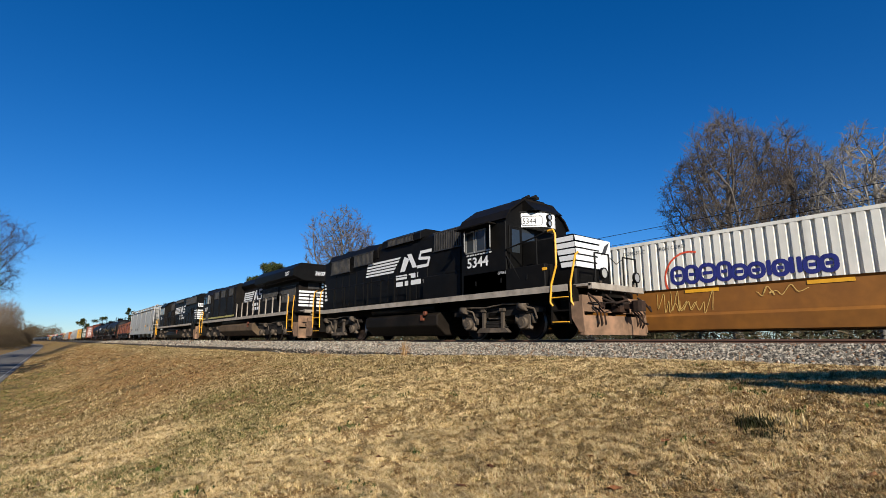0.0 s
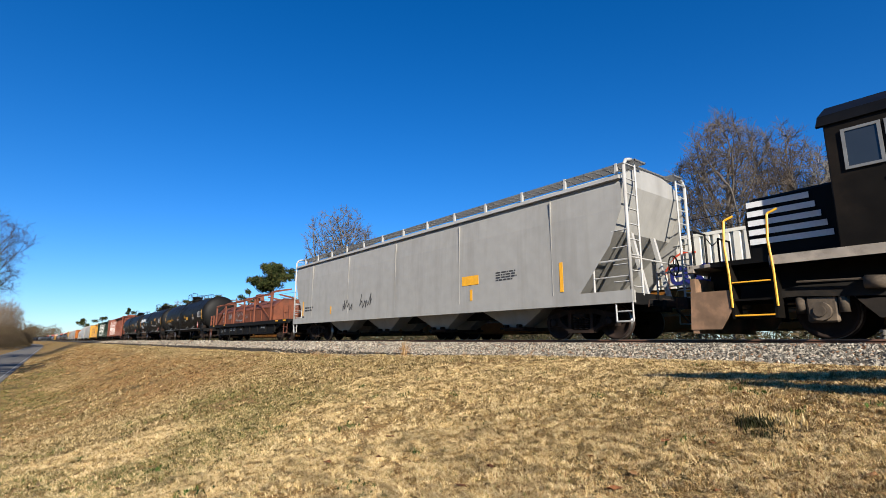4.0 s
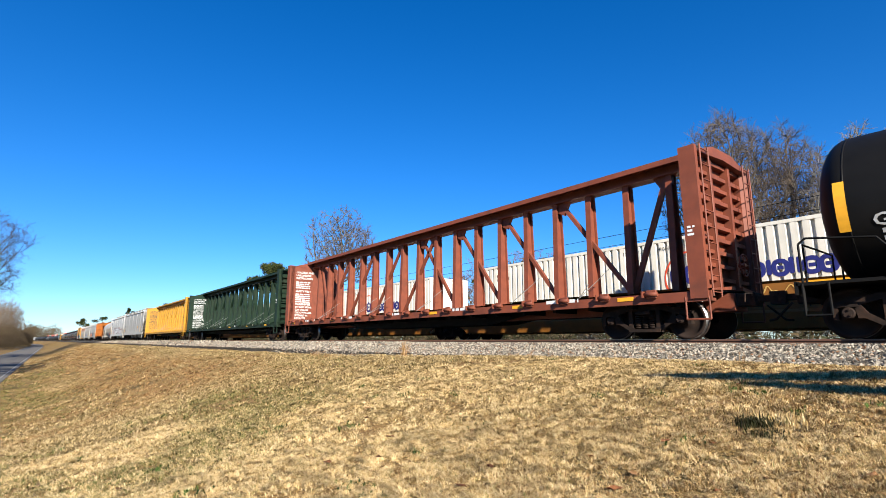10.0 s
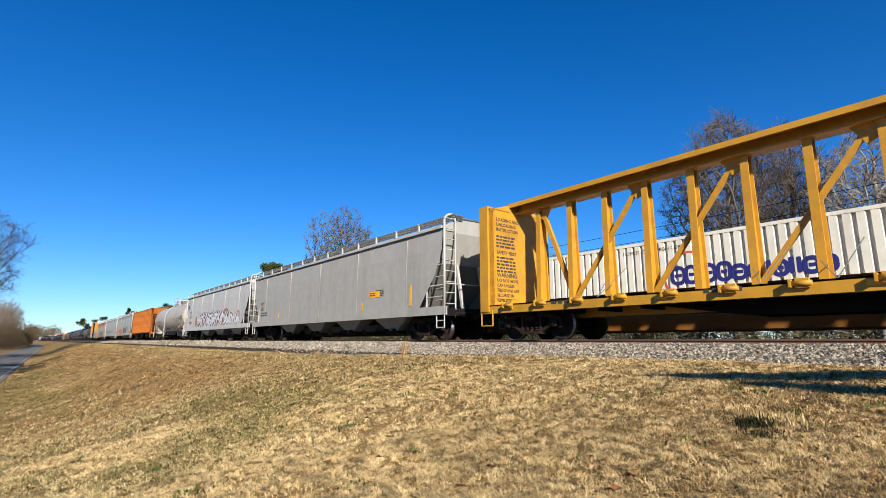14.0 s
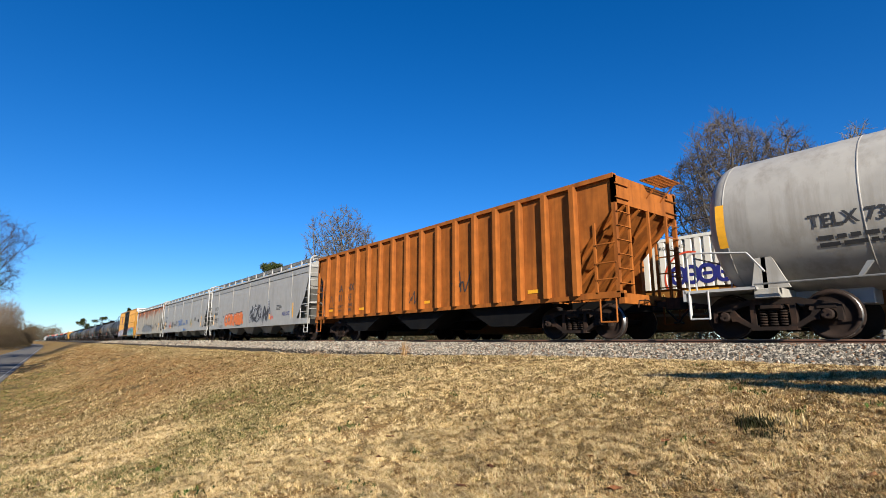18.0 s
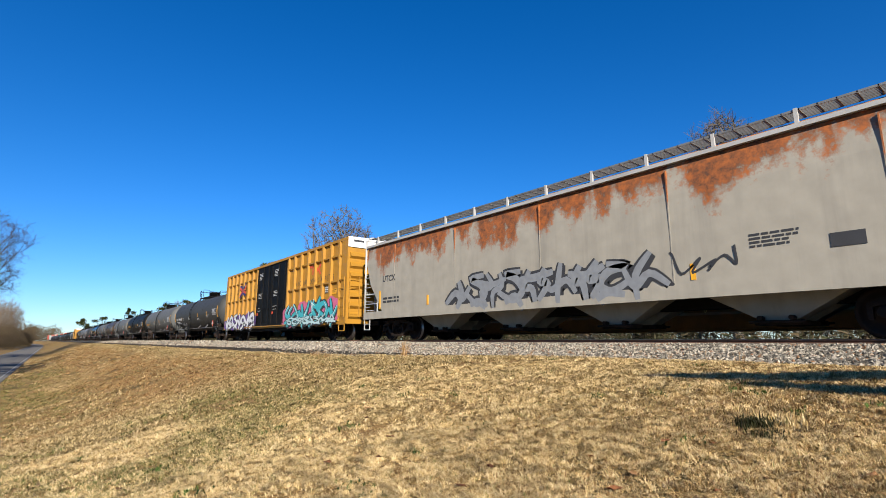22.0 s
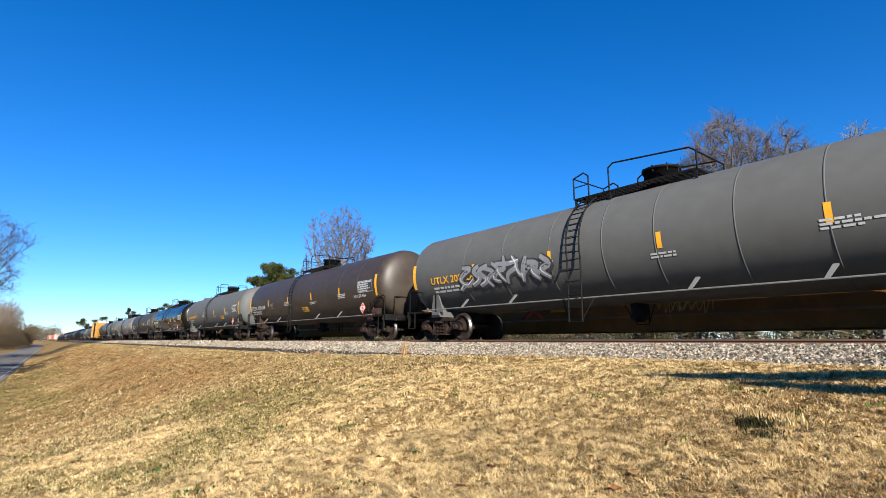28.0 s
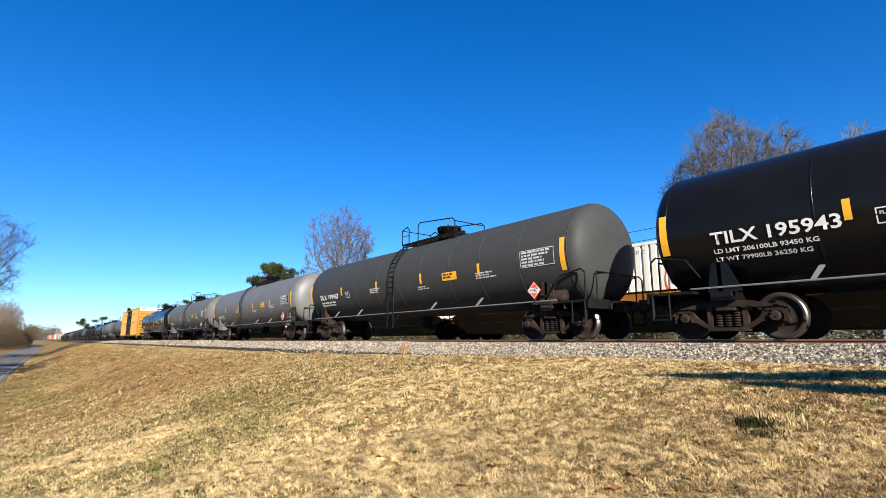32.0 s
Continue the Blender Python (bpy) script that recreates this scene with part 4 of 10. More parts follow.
def build_trees():
    bare_tree("oak", -14.4, 25.0, "tall bare oak with a few brown leaves still in its crown", "bark_grey", "twig_grey", leaves=2000, leaf_size=0.06,
              seed=12, foot=3.4, crown=(0.3, 0, 10.8), radii=(4.2, 4.2, 5.8), count=3000, step=0.36, trunk_r=0.36, twigs=7, twig_len=0.9, lean=(0.02, 0), flat=0.95)
    bare_tree("ash", -11.8, 27.0, "bare grey-brown tree with a leaning crown", "bark_grey", "twig_grey", leaves=2200, leaf_size=0.06,
              seed=27, foot=3.0, crown=(0.9, 0, 9.9), radii=(2.6, 2.6, 5.7), count=1700, step=0.36, trunk_r=0.26, twigs=7, twig_len=0.8, lean=(0.12, 0), flat=0.95)
    bare_tree("sycamore", -6.9, 26.0, "bare pale-barked sycamore tree", "bark_pale", "twig_pale",
              seed=7, foot=3.2, crown=(0.6, 0, 9.0), radii=(4.3, 4.3, 4.9), count=2200, step=0.38, trunk_r=0.32, twigs=6, twig_len=0.7)
    bare_tree("tall", -76.0, 26.0, "bare grey tree behind the railway", "bark_grey", "twig_grey", leaves=500, leaf_size=0.09,
              seed=21, foot=8.0, crown=(0, 0, 16.0), radii=(6.2, 6.2, 6.6), count=1900, step=0.55, trunk_r=0.45, twigs=5, twig_len=1.0)
    bare_tree("wide", -118.0, -27.5, "large bare tree beside the road", "bark", "twig_dark",
              seed=31, foot=7.0, crown=(1.5, 0, 17.5), radii=(13.0, 13.0, 9.5), count=2000, step=0.8, trunk_r=0.55, twigs=4, twig_len=1.8)
    row = dict(seed=71, foot=3.2, crown=(0, 0, 8.2), radii=(4.2, 4.2, 4.8), count=520, step=0.5, trunk_r=0.24, twigs=3, twig_len=1.0, leaves=700, leaf_size=0.09)
    bare_tree("row", -3.2, 33.0, "bare grey tree behind the railway", "bark_pale", "twig_pale", size=1.2, turn=1.0, **row)
    for i, (x, y, h) in enumerate(((-58, 41, 13.5), (-50, 43, 14.5), (-43, 40, 13.0), (-36, 42, 12), (-66, 44, 13), (-30, 38, 9), (-22, 36, 8), (-170, 30, 15), (-185, 22, 14))):
        bare_tree("row", x, y, "bare brown tree in the row behind the railway", size=h / 13.0, turn=1.3 * i, group="trees behind the railway", **row)
    road = dict(seed=151, foot=5.5, crown=(0, 0, 13.5), radii=(6.5, 6.5, 7.5), count=620, step=0.7, trunk_r=0.36, twigs=3, twig_len=1.5)
    # four bare trees out of view, added for their shadows on road and bank
    for i, (x, y, h) in enumerate(((-62, -35, 20), (-78, -37, 21), (-48, -34, 19), (-95, -36, 20))):
        bare_tree("verge", x, y, "unseen bare tree beyond the road, added for its shadow", size=h / 20.0, turn=1.9 * i, group="trees beyond the road", **road)
    for i, (x, y, h) in enumerate(((-345, -27, 22), (-370, -30, 24), (-400, -27, 21), (-420, -32, 23), (-330, -31, 23), (-450, -30, 20), (-390, -36, 24), (-480, -30, 18), (-510, -31, 18), (-300, -30, 18), (-275, -33, 17), (-315, -27, 15))):
        bare_tree("verge", x, y, "bare roadside tree with grey twigs", twig="twig_pale" if i % 2 else "twig", size=h / 20.0, turn=2.3 * i, group="trees beyond the road", **road)
    pine(-116.6, 29.2, 18.9, 12.2, 6.0, 3, n=170, dense=1.1)
    pine(-182.0, 2.0 + 6.0, 11.5, 1.0, 3.2, 5, "dark green cone-shaped cedar", True, 80)
    for i, (x, y, h, r) in enumerate(((-172, 17, 13, 4.5), (-160, 20, 13.5, 4.5), (-150, 25, 14.5, 5), (-215, 4, 9.5, 4), (-228, 0, 9, 4.5), (-200, 12, 11, 4), (-140, 31, 15, 5), (-50, 34, 10, 3.5), (-98, 33, 13, 4))):
        pine(x, y, h, h * 0.25, r, 90 + i, "broad dark green evergreen tree", False, 50)
    rnd = random.Random(8)
    woods("far_woods", "brown winter woods in the distance", [(rnd.uniform(-900, -330), rnd.uniform(30, 160), rnd.uniform(11, 17), rnd.uniform(7, 12)) for k in range(60)]
          + [(rnd.uniform(-1150, -1000), rnd.uniform(-160, 30), rnd.uniform(14, 20), rnd.uniform(9, 14)) for k in range(40)]
          + [(rnd.uniform(-960, -860), rnd.uniform(-62, 2), rnd.uniform(22, 32), rnd.uniform(7, 11)) for k in range(26)], 3, M["bush"], 40, 1.1)
    woods("thicket", "low brown thicket behind the railway", [(rnd.uniform(-130, 14), rnd.uniform(34, 60), rnd.uniform(4, 7), rnd.uniform(3, 5)) for k in range(40)], 6, M["bush"], 45, 0.5)
    # unseen evergreens, added outside the view to throw shade on the bank
    for i, (x, y, h) in enumerate(((-60, -24.5, 19), (-72, -24.0, 17), (-50, -26.0, 18))):
        pine(x, y, h, h * 0.2, 4.2, 190 + i, "unseen broad evergreen beside the road, added to shade the bank", False, 80, 1.3)
    woods("undergrowth", "low dense brown undergrowth behind the far track", [(rnd.uniform(-150, 35), rnd.uniform(15, 26), rnd.uniform(2.2, 3.6), rnd.uniform(2.5, 4.0)) for k in range(110)]
          + [(rnd.uniform(-420, -150), rnd.uniform(14, 30), rnd.uniform(2.5, 4.5), rnd.uniform(4, 6)) for k in range(60)], 16, M["dark_bush"], 34, 0.42)
    woods("road_thicket", "dark brown thicket on the road's far side", [(rnd.uniform(-500, -380), rnd.uniform(-21.5, -19.2), rnd.uniform(10, 17), rnd.uniform(2.2, 3.2)) for k in range(24)]
          + [(rnd.uniform(-380, -230), rnd.uniform(-26, -23), rnd.uniform(8, 14), rnd.uniform(2.5, 3.5)) for k in range(26)], 17, M["bush"], 60, 0.45)
    woods("roadside_bushes", "grey-brown roadside bushes", [(rnd.uniform(-520, -320), rnd.uniform(-44, -25), rnd.uniform(6, 15), rnd.uniform(4, 8)) for k in range(60)]
          + [(rnd.uniform(-720, -330), rnd.uniform(-75, -30) - 0.02 * k, rnd.uniform(8, 13), rnd.uniform(5, 8)) for k in range(34)], 7, M["bush"], 60, 0.55)
    woods("far_bank_woods", "brown woods behind the lawn's far side", [(rnd.uniform(20, 300), rnd.uniform(25, 120), rnd.uniform(10, 16), rnd.uniform(6, 10)) for k in range(30)]
          + [(rnd.uniform(-80, 260), rnd.uniform(-140, -60), rnd.uniform(10, 16), rnd.uniform(6, 10)) for k in range(40)], 9, M["bush"], 30, 0.9)
    shadow_tree()


def shadow_tree():
    """An unseen leaning tree out of view, its leafy limbs placed to shadow the lawn."""
    x0, y0 = 6.6, -8.45
    g = ground_z(x0, y0)
    tree = thing("tree", "unseen small tree with two leafy limbs, added to throw shadows on the lawn", "tree", "", Matrix.Translation((x0, y0, g - 0.1)))
    fork = Vector((0.0, 0.0, 4.7))
    bm = bmx()
    cyl(bm, (0, 0, 0), tuple(fork), 0.13, 10, 0.10)
    part("trunk", bm, M["bark"], tree)
    rnd = random.Random(44)
    cs = []
    for root, start, tip, r0 in ((fork, fork, Vector((-0.75, -1.95, 5.55)), 0.22), (Vector((0, 0, 3.4)), Vector((-1.5, -0.56, 3.95)), Vector((-1.4, -1.16, 4.55)), 0.11)):
        bm = bmx()
        tube(bm, [tuple(root), tuple(root.lerp(start, 0.5)), tuple(start.lerp(tip, 0.5) + Vector((0, 0, 0.06))), tuple(tip)], 0.05, 7)
        part("limb", bm, M["bark"], tree)
        for k in range(26):
            t = k / 25
            cs.append((start.lerp(tip, t) + Vector((rnd.gauss(0, 0.04), rnd.gauss(0, 0.04), rnd.gauss(0, 0.04))), 0.03 + r0 * (1 - t) ** 0.8))
    P, F = tufts(rnd, cs, 240, 0.09, 0.3)
    me = bpy.data.meshes.new("leaves")
    me.from_pydata(P, [], F)
    me.materials.append(M["dark_bush"])
    piece("leaves", me, tree)


build_trees()


def power_line():
    line = thing("power_line", "overhead cables on wooden poles behind the railway", "power line", "", Matrix.Translation((0, 14.0, 0)))
    xs = (-140.0, -92.0, 30.0, 80.0)
    for x in xs:
        bm = bmx()
        g = ground_z(x, 14.0)
        cyl(bm, (x, 0, g - 0.5), (x, 0, 7.4), 0.14, 10, 0.09)
        box(bm, x - 0.06, x + 0.06, -0.9, 0.9, 6.9, 7.02)
        part("pole", bm, M["tie"], line)
    for k, (dy, z) in enumerate(((-0.8, 7.05), (0.8, 6.8), (0.0, 6.2))):
        bm = bmx()
        for a, b in zip(xs, xs[1:]):
            pts = [(a + (b - a) * i / 16, dy, z - (1.1 if b - a > 60 else 0.35) * (1 - (2 * i / 16 - 1) ** 2)) for i in range(17)]
            tube(bm, pts, 0.016, 4)
        part("cable", bm, M["black"], line)


power_line()


# ---- shared meshes, lettering and running gear ----
CACHE = {}
WHEELS = []            # (wheelset, its radius, its car)
CARS = []              # (car, its place along the train)


def shared(name, key, build, material, parent, m=None, label=""):
    """A part whose mesh is built once for each key and material."""
    mats = material if isinstance(material, (list, tuple)) else (material,)
    k = (name, key, tuple(q.name for q in mats))
    if k not in CACHE:
        bm = bmx()
        build(bm)
        CACHE[k] = mesh_of(name, bm, list(mats))
    return piece(name, CACHE[k], parent, m, label)


def wrap_mesh(me, R, zc, out=0.008):
    """Bends flat lettering, laid out as (x, height above the tank's middle), round the near side of a tank."""
    for v in me.vertices:
        a = v.co.z / R
        v.co = (v.co.x, -(R + out + v.co.y) * math.cos(a), zc + (R + out + v.co.y) * math.sin(a))


def text_mesh(text, size, bold=False, squeeze=1.0, fat=None):
    cu = bpy.data.curves.new("lettering", "FONT")
    cu.body, cu.size, cu.resolution_u = text, size, 2
    cu.offset = fat * size if fat is not None else 0.02 * size if bold else 0.0
    if fat and fat > 0.03:
        cu.resolution_u, cu.space_character = 5, 1.12
    ob = bpy.data.objects.new("lettering", cu)
    scene.collection.objects.link(ob)
    me = bpy.data.meshes.new_from_object(ob)
    bpy.data.objects.remove(ob)
    bpy.data.curves.remove(cu)
    me.name = "lettering"
    for v in me.vertices:
        v.co = (v.co.x * squeeze, 0.0, v.co.y)
    return me


def letter(parent, text, x, z, size, material, y=None, tank=None, bold=True, squeeze=1.0, slant=0.0, face="near"):
    """Stencilled words that start at x, z on a flat side at y or on a tank (R, zc). face 'end': on an end wall at x = y."""
    key = ("text", text, size, bold, squeeze, slant, tank, material.name, face, round(z, 3) if tank else 0)
    if key not in CACHE:
        me = text_mesh(text, size, bold, squeeze)
        for v in me.vertices:
            v.co.x += slant * v.co.z
            if tank:
                v.co.z += z - tank[1]
        if tank:
            wrap_mesh(me, tank[0], tank[1], 0.006 + size * size / (7.0 * tank[0]))
        if face == "end":
            for v in me.vertices:
                v.co = (0.0, v.co.x, v.co.z)
        me.materials.append(material)
        CACHE[key] = me
    if face == "end":
        m = Matrix.Translation((y, x, z))
    else:
        m = Matrix.Translation((x, 0, 0)) if tank else Matrix.Translation((x, y, z))
    return piece("lettering", CACHE[key], parent, m)


def spray(parent, text, x, z, size, fill, y, outline=None, fat=0.05, rise=0.0, slant=0.0, squeeze=1.0, shine=None, jump=0.06, pack=0.98):
    """Sprayed letters, one by one, each a little off the line: an outline coat, the fill and a highlight."""
    rnd = random.Random(len(text) + int(size * 100))
    for i, ch in enumerate(text):
        me = text_mesh(ch, size, squeeze=squeeze, fat=fat)
        w = max((v.co.x for v in me.vertices), default=0.3)
        at = (x, y - 0.004 - 0.0004 * i, z + rise * i + rnd.uniform(-jump, jump) * size)
        m = Matrix.Translation(at) @ Matrix.Rotation(rnd.uniform(-0.08, 0.08), 4, "Y")
        for v in me.vertices:
            v.co.x += slant * v.co.z
        me.materials.append(fill)
        if outline:
            mo = text_mesh(ch, size, squeeze=squeeze, fat=fat + 0.045)
            for v in mo.vertices:
                v.co.x += slant * v.co.z
            mo.materials.append(outline)
            piece("graffiti_outline", mo, parent, Matrix.Translation((0, 0.0035, 0)) @ m)
        piece("graffiti_letter", me, parent, m)
        if shine:
            bm = bmx()
            flat_poly(bm, [(w * 0.55 + 0.07 * size * math.cos(k * math.pi / 4), size * 0.66 + 0.045 * size * math.sin(k * math.pi / 4)) for k in range(8)])
            piece("graffiti_highlight", mesh_of("graffiti_highlight", bm, shine), parent, m @ Matrix.Translation((0, -0.003, 0)))
        x += w * pack


def flat_poly(bm, pts, y=0.0):
    return bm.faces.new([bm.verts.new((a, y, b)) for a, b in pts])


def rect(bm, x0, x1, z0, z1, y=0.0):
    n = max(1, int((z1 - z0) / 0.09))
    for i in range(n):
        flat_poly(bm, [(x0, z0 + (z1 - z0) * i / n), (x1, z0 + (z1 - z0) * i / n), (x1, z0 + (z1 - z0) * (i + 1) / n), (x0, z0 + (z1 - z0) * (i + 1) / n)], y)


def bars(parent, x, z, w, rows, h, material, y=None, tank=None, seed=1, name="lettering"):
    """Small print too fine to read: rows of short bars, from the top row down."""
    rnd = random.Random(seed * 77 + rows)
    bm = bmx()
    for r in range(rows):
        a, end = 0.0, w * (0.55 + 0.45 * rnd.random())
        while a < end:
            b = min(a + h * (1.2 + 3.5 * rnd.random()), end)
            zz = -r * h * 1.7 + (z - tank[1] if tank else 0)
            rect(bm, a, b, zz, zz + h)
            a = b + h * 0.7
    me = mesh_of(name, bm, material)
    if tank:
        wrap_mesh(me, *tank)
    return piece(name, me, parent, Matrix.Translation((x, 0, 0)) if tank else Matrix.Translation((x, y, z)))


def patch(parent, name, x0, x1, z0, z1, material, y=None, tank=None, label="", out=0.0):
    bm = bmx()
    if tank:
        rect(bm, 0, x1 - x0, z0 - tank[1], z1 - tank[1], out)
        me = mesh_of(name, bm, material)
        wrap_mesh(me, *tank)
        return piece(name, me, parent, Matrix.Translation((x0, 0, 0)), label)
    box(bm, x0, x1, y - 0.004, y + 0.004, z0, z1)
    return part(name, bm, material, parent, label)


def stripe(parent, x, z, w, h, y=None, tank=None):
    patch(parent, "reflector", x, x + w, z, z + h, M["yellow"], y, tank)


def blob_ring(rnd, cx, cz, w, h, n=9, jag=0.3):
    out = []
    for i in range(n):
        a = 2 * math.pi * i / n + rnd.uniform(-0.15, 0.15)
        p = 0.55
        c, s = math.cos(a), math.sin(a)
        k = 1.0 + rnd.uniform(-jag, jag)
        out.append((cx + w / 2 * math.copysign(abs(c) ** p, c) * k, cz + h / 2 * math.copysign(abs(s) ** p, s) * k))
    return out


def grow(pts, d):
    cx, cz = sum(p[0] for p in pts) / len(pts), sum(p[1] for p in pts) / len(pts)
    out = []
    for a, b in pts:
        v = Vector((a - cx, b - cz))
        v = v * (1 + d / max(v.length, 0.05))
        out.append((cx + v.x, cz + v.y))
    return out


def ribbon(bm, pts, w, y=0.0):
    for i, ((a, b), (c, d)) in enumerate(zip(pts, pts[1:])):
        v = Vector((c - a, d - b))
        if v.length < 1e-4:
            continue
        n = Vector((-v.y, v.x)).normalized() * w / 2
        e = v.normalized() * w * 0.3
        flat_poly(bm, [(a + n.x - e.x, b + n.y - e.y), (c + n.x + e.x, d + n.y + e.y), (c - n.x + e.x, d - n.y + e.y), (a - n.x - e.x, b - n.y - e.y)], y - 0.0009 * (i % 7))


def smooth_line(nodes, k=4):
    """A curve through the nodes."""
    q = [nodes[0]] + list(nodes) + [nodes[-1]]
    out = []
    for i in range(1, len(q) - 2):
        p0, p1, p2, p3 = (Vector(v) for v in q[i - 1:i + 3])
        for j in range(k):
            u = j / k
            v = 0.5 * (2 * p1 + (p2 - p0) * u + (2 * p0 - 5 * p1 + 4 * p2 - p3) * u * u + (3 * p1 - p0 - 3 * p2 + p3) * u ** 3)
            out.append((v.x, v.y))
    return out + [tuple(nodes[-1])]


def glyph_strokes(rnd, w, h):
    """Strokes of one invented curving painted form that spells nothing."""
    def at(x, z):
        return (w * (x + rnd.uniform(-0.1, 0.1)), h * (z + rnd.uniform(-0.08, 0.08)))
    kind = rnd.randrange(5)
    if kind == 0:
        main = [[at(1.15, 0.62), at(0.55, 0.9), at(0.1, 0.62), at(0.5, 0.3), at(0.95, 0.12), at(0.3, 0.0)], [at(0.05, 1.08), at(0.4, 0.8), at(0.9, 1.0)]]
    elif kind == 1:
        main = [[at(-0.1, 0.3), at(0.3, 0.75), at(0.75, 0.4), at(1.2, 0.8)], [at(0.45, 1.1), at(0.35, 0.55), at(0.6, -0.05)]]
    elif kind == 2:
        main = [[at(0.0, 0.05), at(0.55, 0.2), at(0.85, 0.65), at(0.45, 0.98), at(0.05, 0.7), at(0.35, 0.42), at(1.1, 0.3)]]
    elif kind == 3:
        main = [[at(0.1, 0.95), at(0.5, 0.62), at(0.15, 0.32), at(0.6, 0.02)], [at(0.6, 1.02), at(0.95, 0.66), at(0.6, 0.36), at(1.15, 0.1)]]
    else:
        main = [[at(0.2, -0.05), at(0.05, 0.45), at(0.45, 0.62), at(0.5, 1.06)], [at(0.7, 1.0), at(1.05, 0.55), at(0.65, 0.4), at(0.9, -0.08)], [at(-0.15, 0.2), at(0.5, 0.3), at(1.2, 0.14)]]
    if rnd.random() < 0.5:
        main = [[(w - x, z) for x, z in m] for m in main]
    if rnd.random() < 0.5:
        main = [[(x, h - z) for x, z in m] for m in main]
    return [smooth_line(m) for m in main]


def brush(bm, pts, w, y=0.0, taper=0.45):
    """A stroke that swells in its middle and thins towards its ends, as one strip."""
    n = len(pts)
    lo, hi = [], []
    for i, (a, b) in enumerate(pts):
        p, q = Vector(pts[max(0, i - 1)]), Vector(pts[min(n - 1, i + 1)])
        d = q - p
        if d.length < 1e-5:
            d = Vector((1, 0))
        d.normalize()
        t = i / max(1, n - 1)
        r = w / 2 * (taper + (1 - taper) * math.sin(math.pi * (0.12 + 0.76 * t)))
        lo.append(bm.verts.new((a + d.y * r, y, b - d.x * r)))
        hi.append(bm.verts.new((a - d.y * r, y, b + d.x * r)))
    for i in range(n - 1):
        bm.faces.new((lo[i], lo[i + 1], hi[i + 1], hi[i]))


def graffiti(parent, x0, x1, z0, z1, fill, outline, y=None, tank=None, seed=3, n=6, shine=None, cloud=None):
    """Sprayed piece: a cloud, thick outlined forms with a dark cast edge, their fill and highlights, each a thin coat on the side."""
    rnd = random.Random(seed)
    zo = -tank[1] if tank else 0.0
    coats = []
    if cloud:
        bm = bmx()
        for i in range(n + 2):
            cx = x0 + (x1 - x0) * (i + 0.3) / (n + 1.6)
            flat_poly(bm, blob_ring(rnd, cx - x0, (z0 + z1) / 2 + zo + rnd.uniform(-0.1, 0.2), (x1 - x0) / n * 1.4, (z1 - z0) * rnd.uniform(0.6, 0.95), 14, 0.14), 0.0008 * (i % 3))
        coats.append(("graffiti_cloud", bm, cloud, 0.0))
    bo, bf, bs = bmx(), bmx(), bmx()
    step = (x1 - x0) / n
    k = 0
    for i in range(n):
        h = (z1 - z0) * rnd.uniform(0.8, 1.0)
        base = z0 + zo + rnd.uniform(0, 0.14) * (z1 - z0)
        ox = i * step + rnd.uniform(-0.1, 0.1) * step
        t = min(step, z1 - z0) * rnd.uniform(0.22, 0.30)
        for pts in glyph_strokes(rnd, step * 1.08, h):
            pts = [(ox + a + 0.12 * b, base + b) for a, b in pts]
            k += 1
            brush(bo, pts, t * 1.7, 0.0004 * (k % 5))
            brush(bo, [(a + t * 0.35, b - t * 0.35) for a, b in pts], t * 1.4, 0.0024)
            brush(bf, pts, t, 0.0004 * (k % 5))
            brush(bs, [(a - t * 0.14, b + t * 0.16) for a, b in pts[:max(3, len(pts) // 2)]], t * 0.2, 0.0004 * (k % 3))
    coats += [("graffiti_outline", bo, outline, 0.004), ("graffiti_fill", bf, fill, 0.007)]
    if shine:
        coats.append(("graffiti_highlight", bs, shine, 0.010))
    else:
        bs.free()
    for name, bm, material, out in coats:
        me = mesh_of(name, bm, material)
        if tank:
            wrap_mesh(me, tank[0], tank[1], 0.016 + out)
            piece(name, me, parent, Matrix.Translation((x0, 0, 0)))
        else:
            piece(name, me, parent, Matrix.Translation((x0, y - out, 0)))


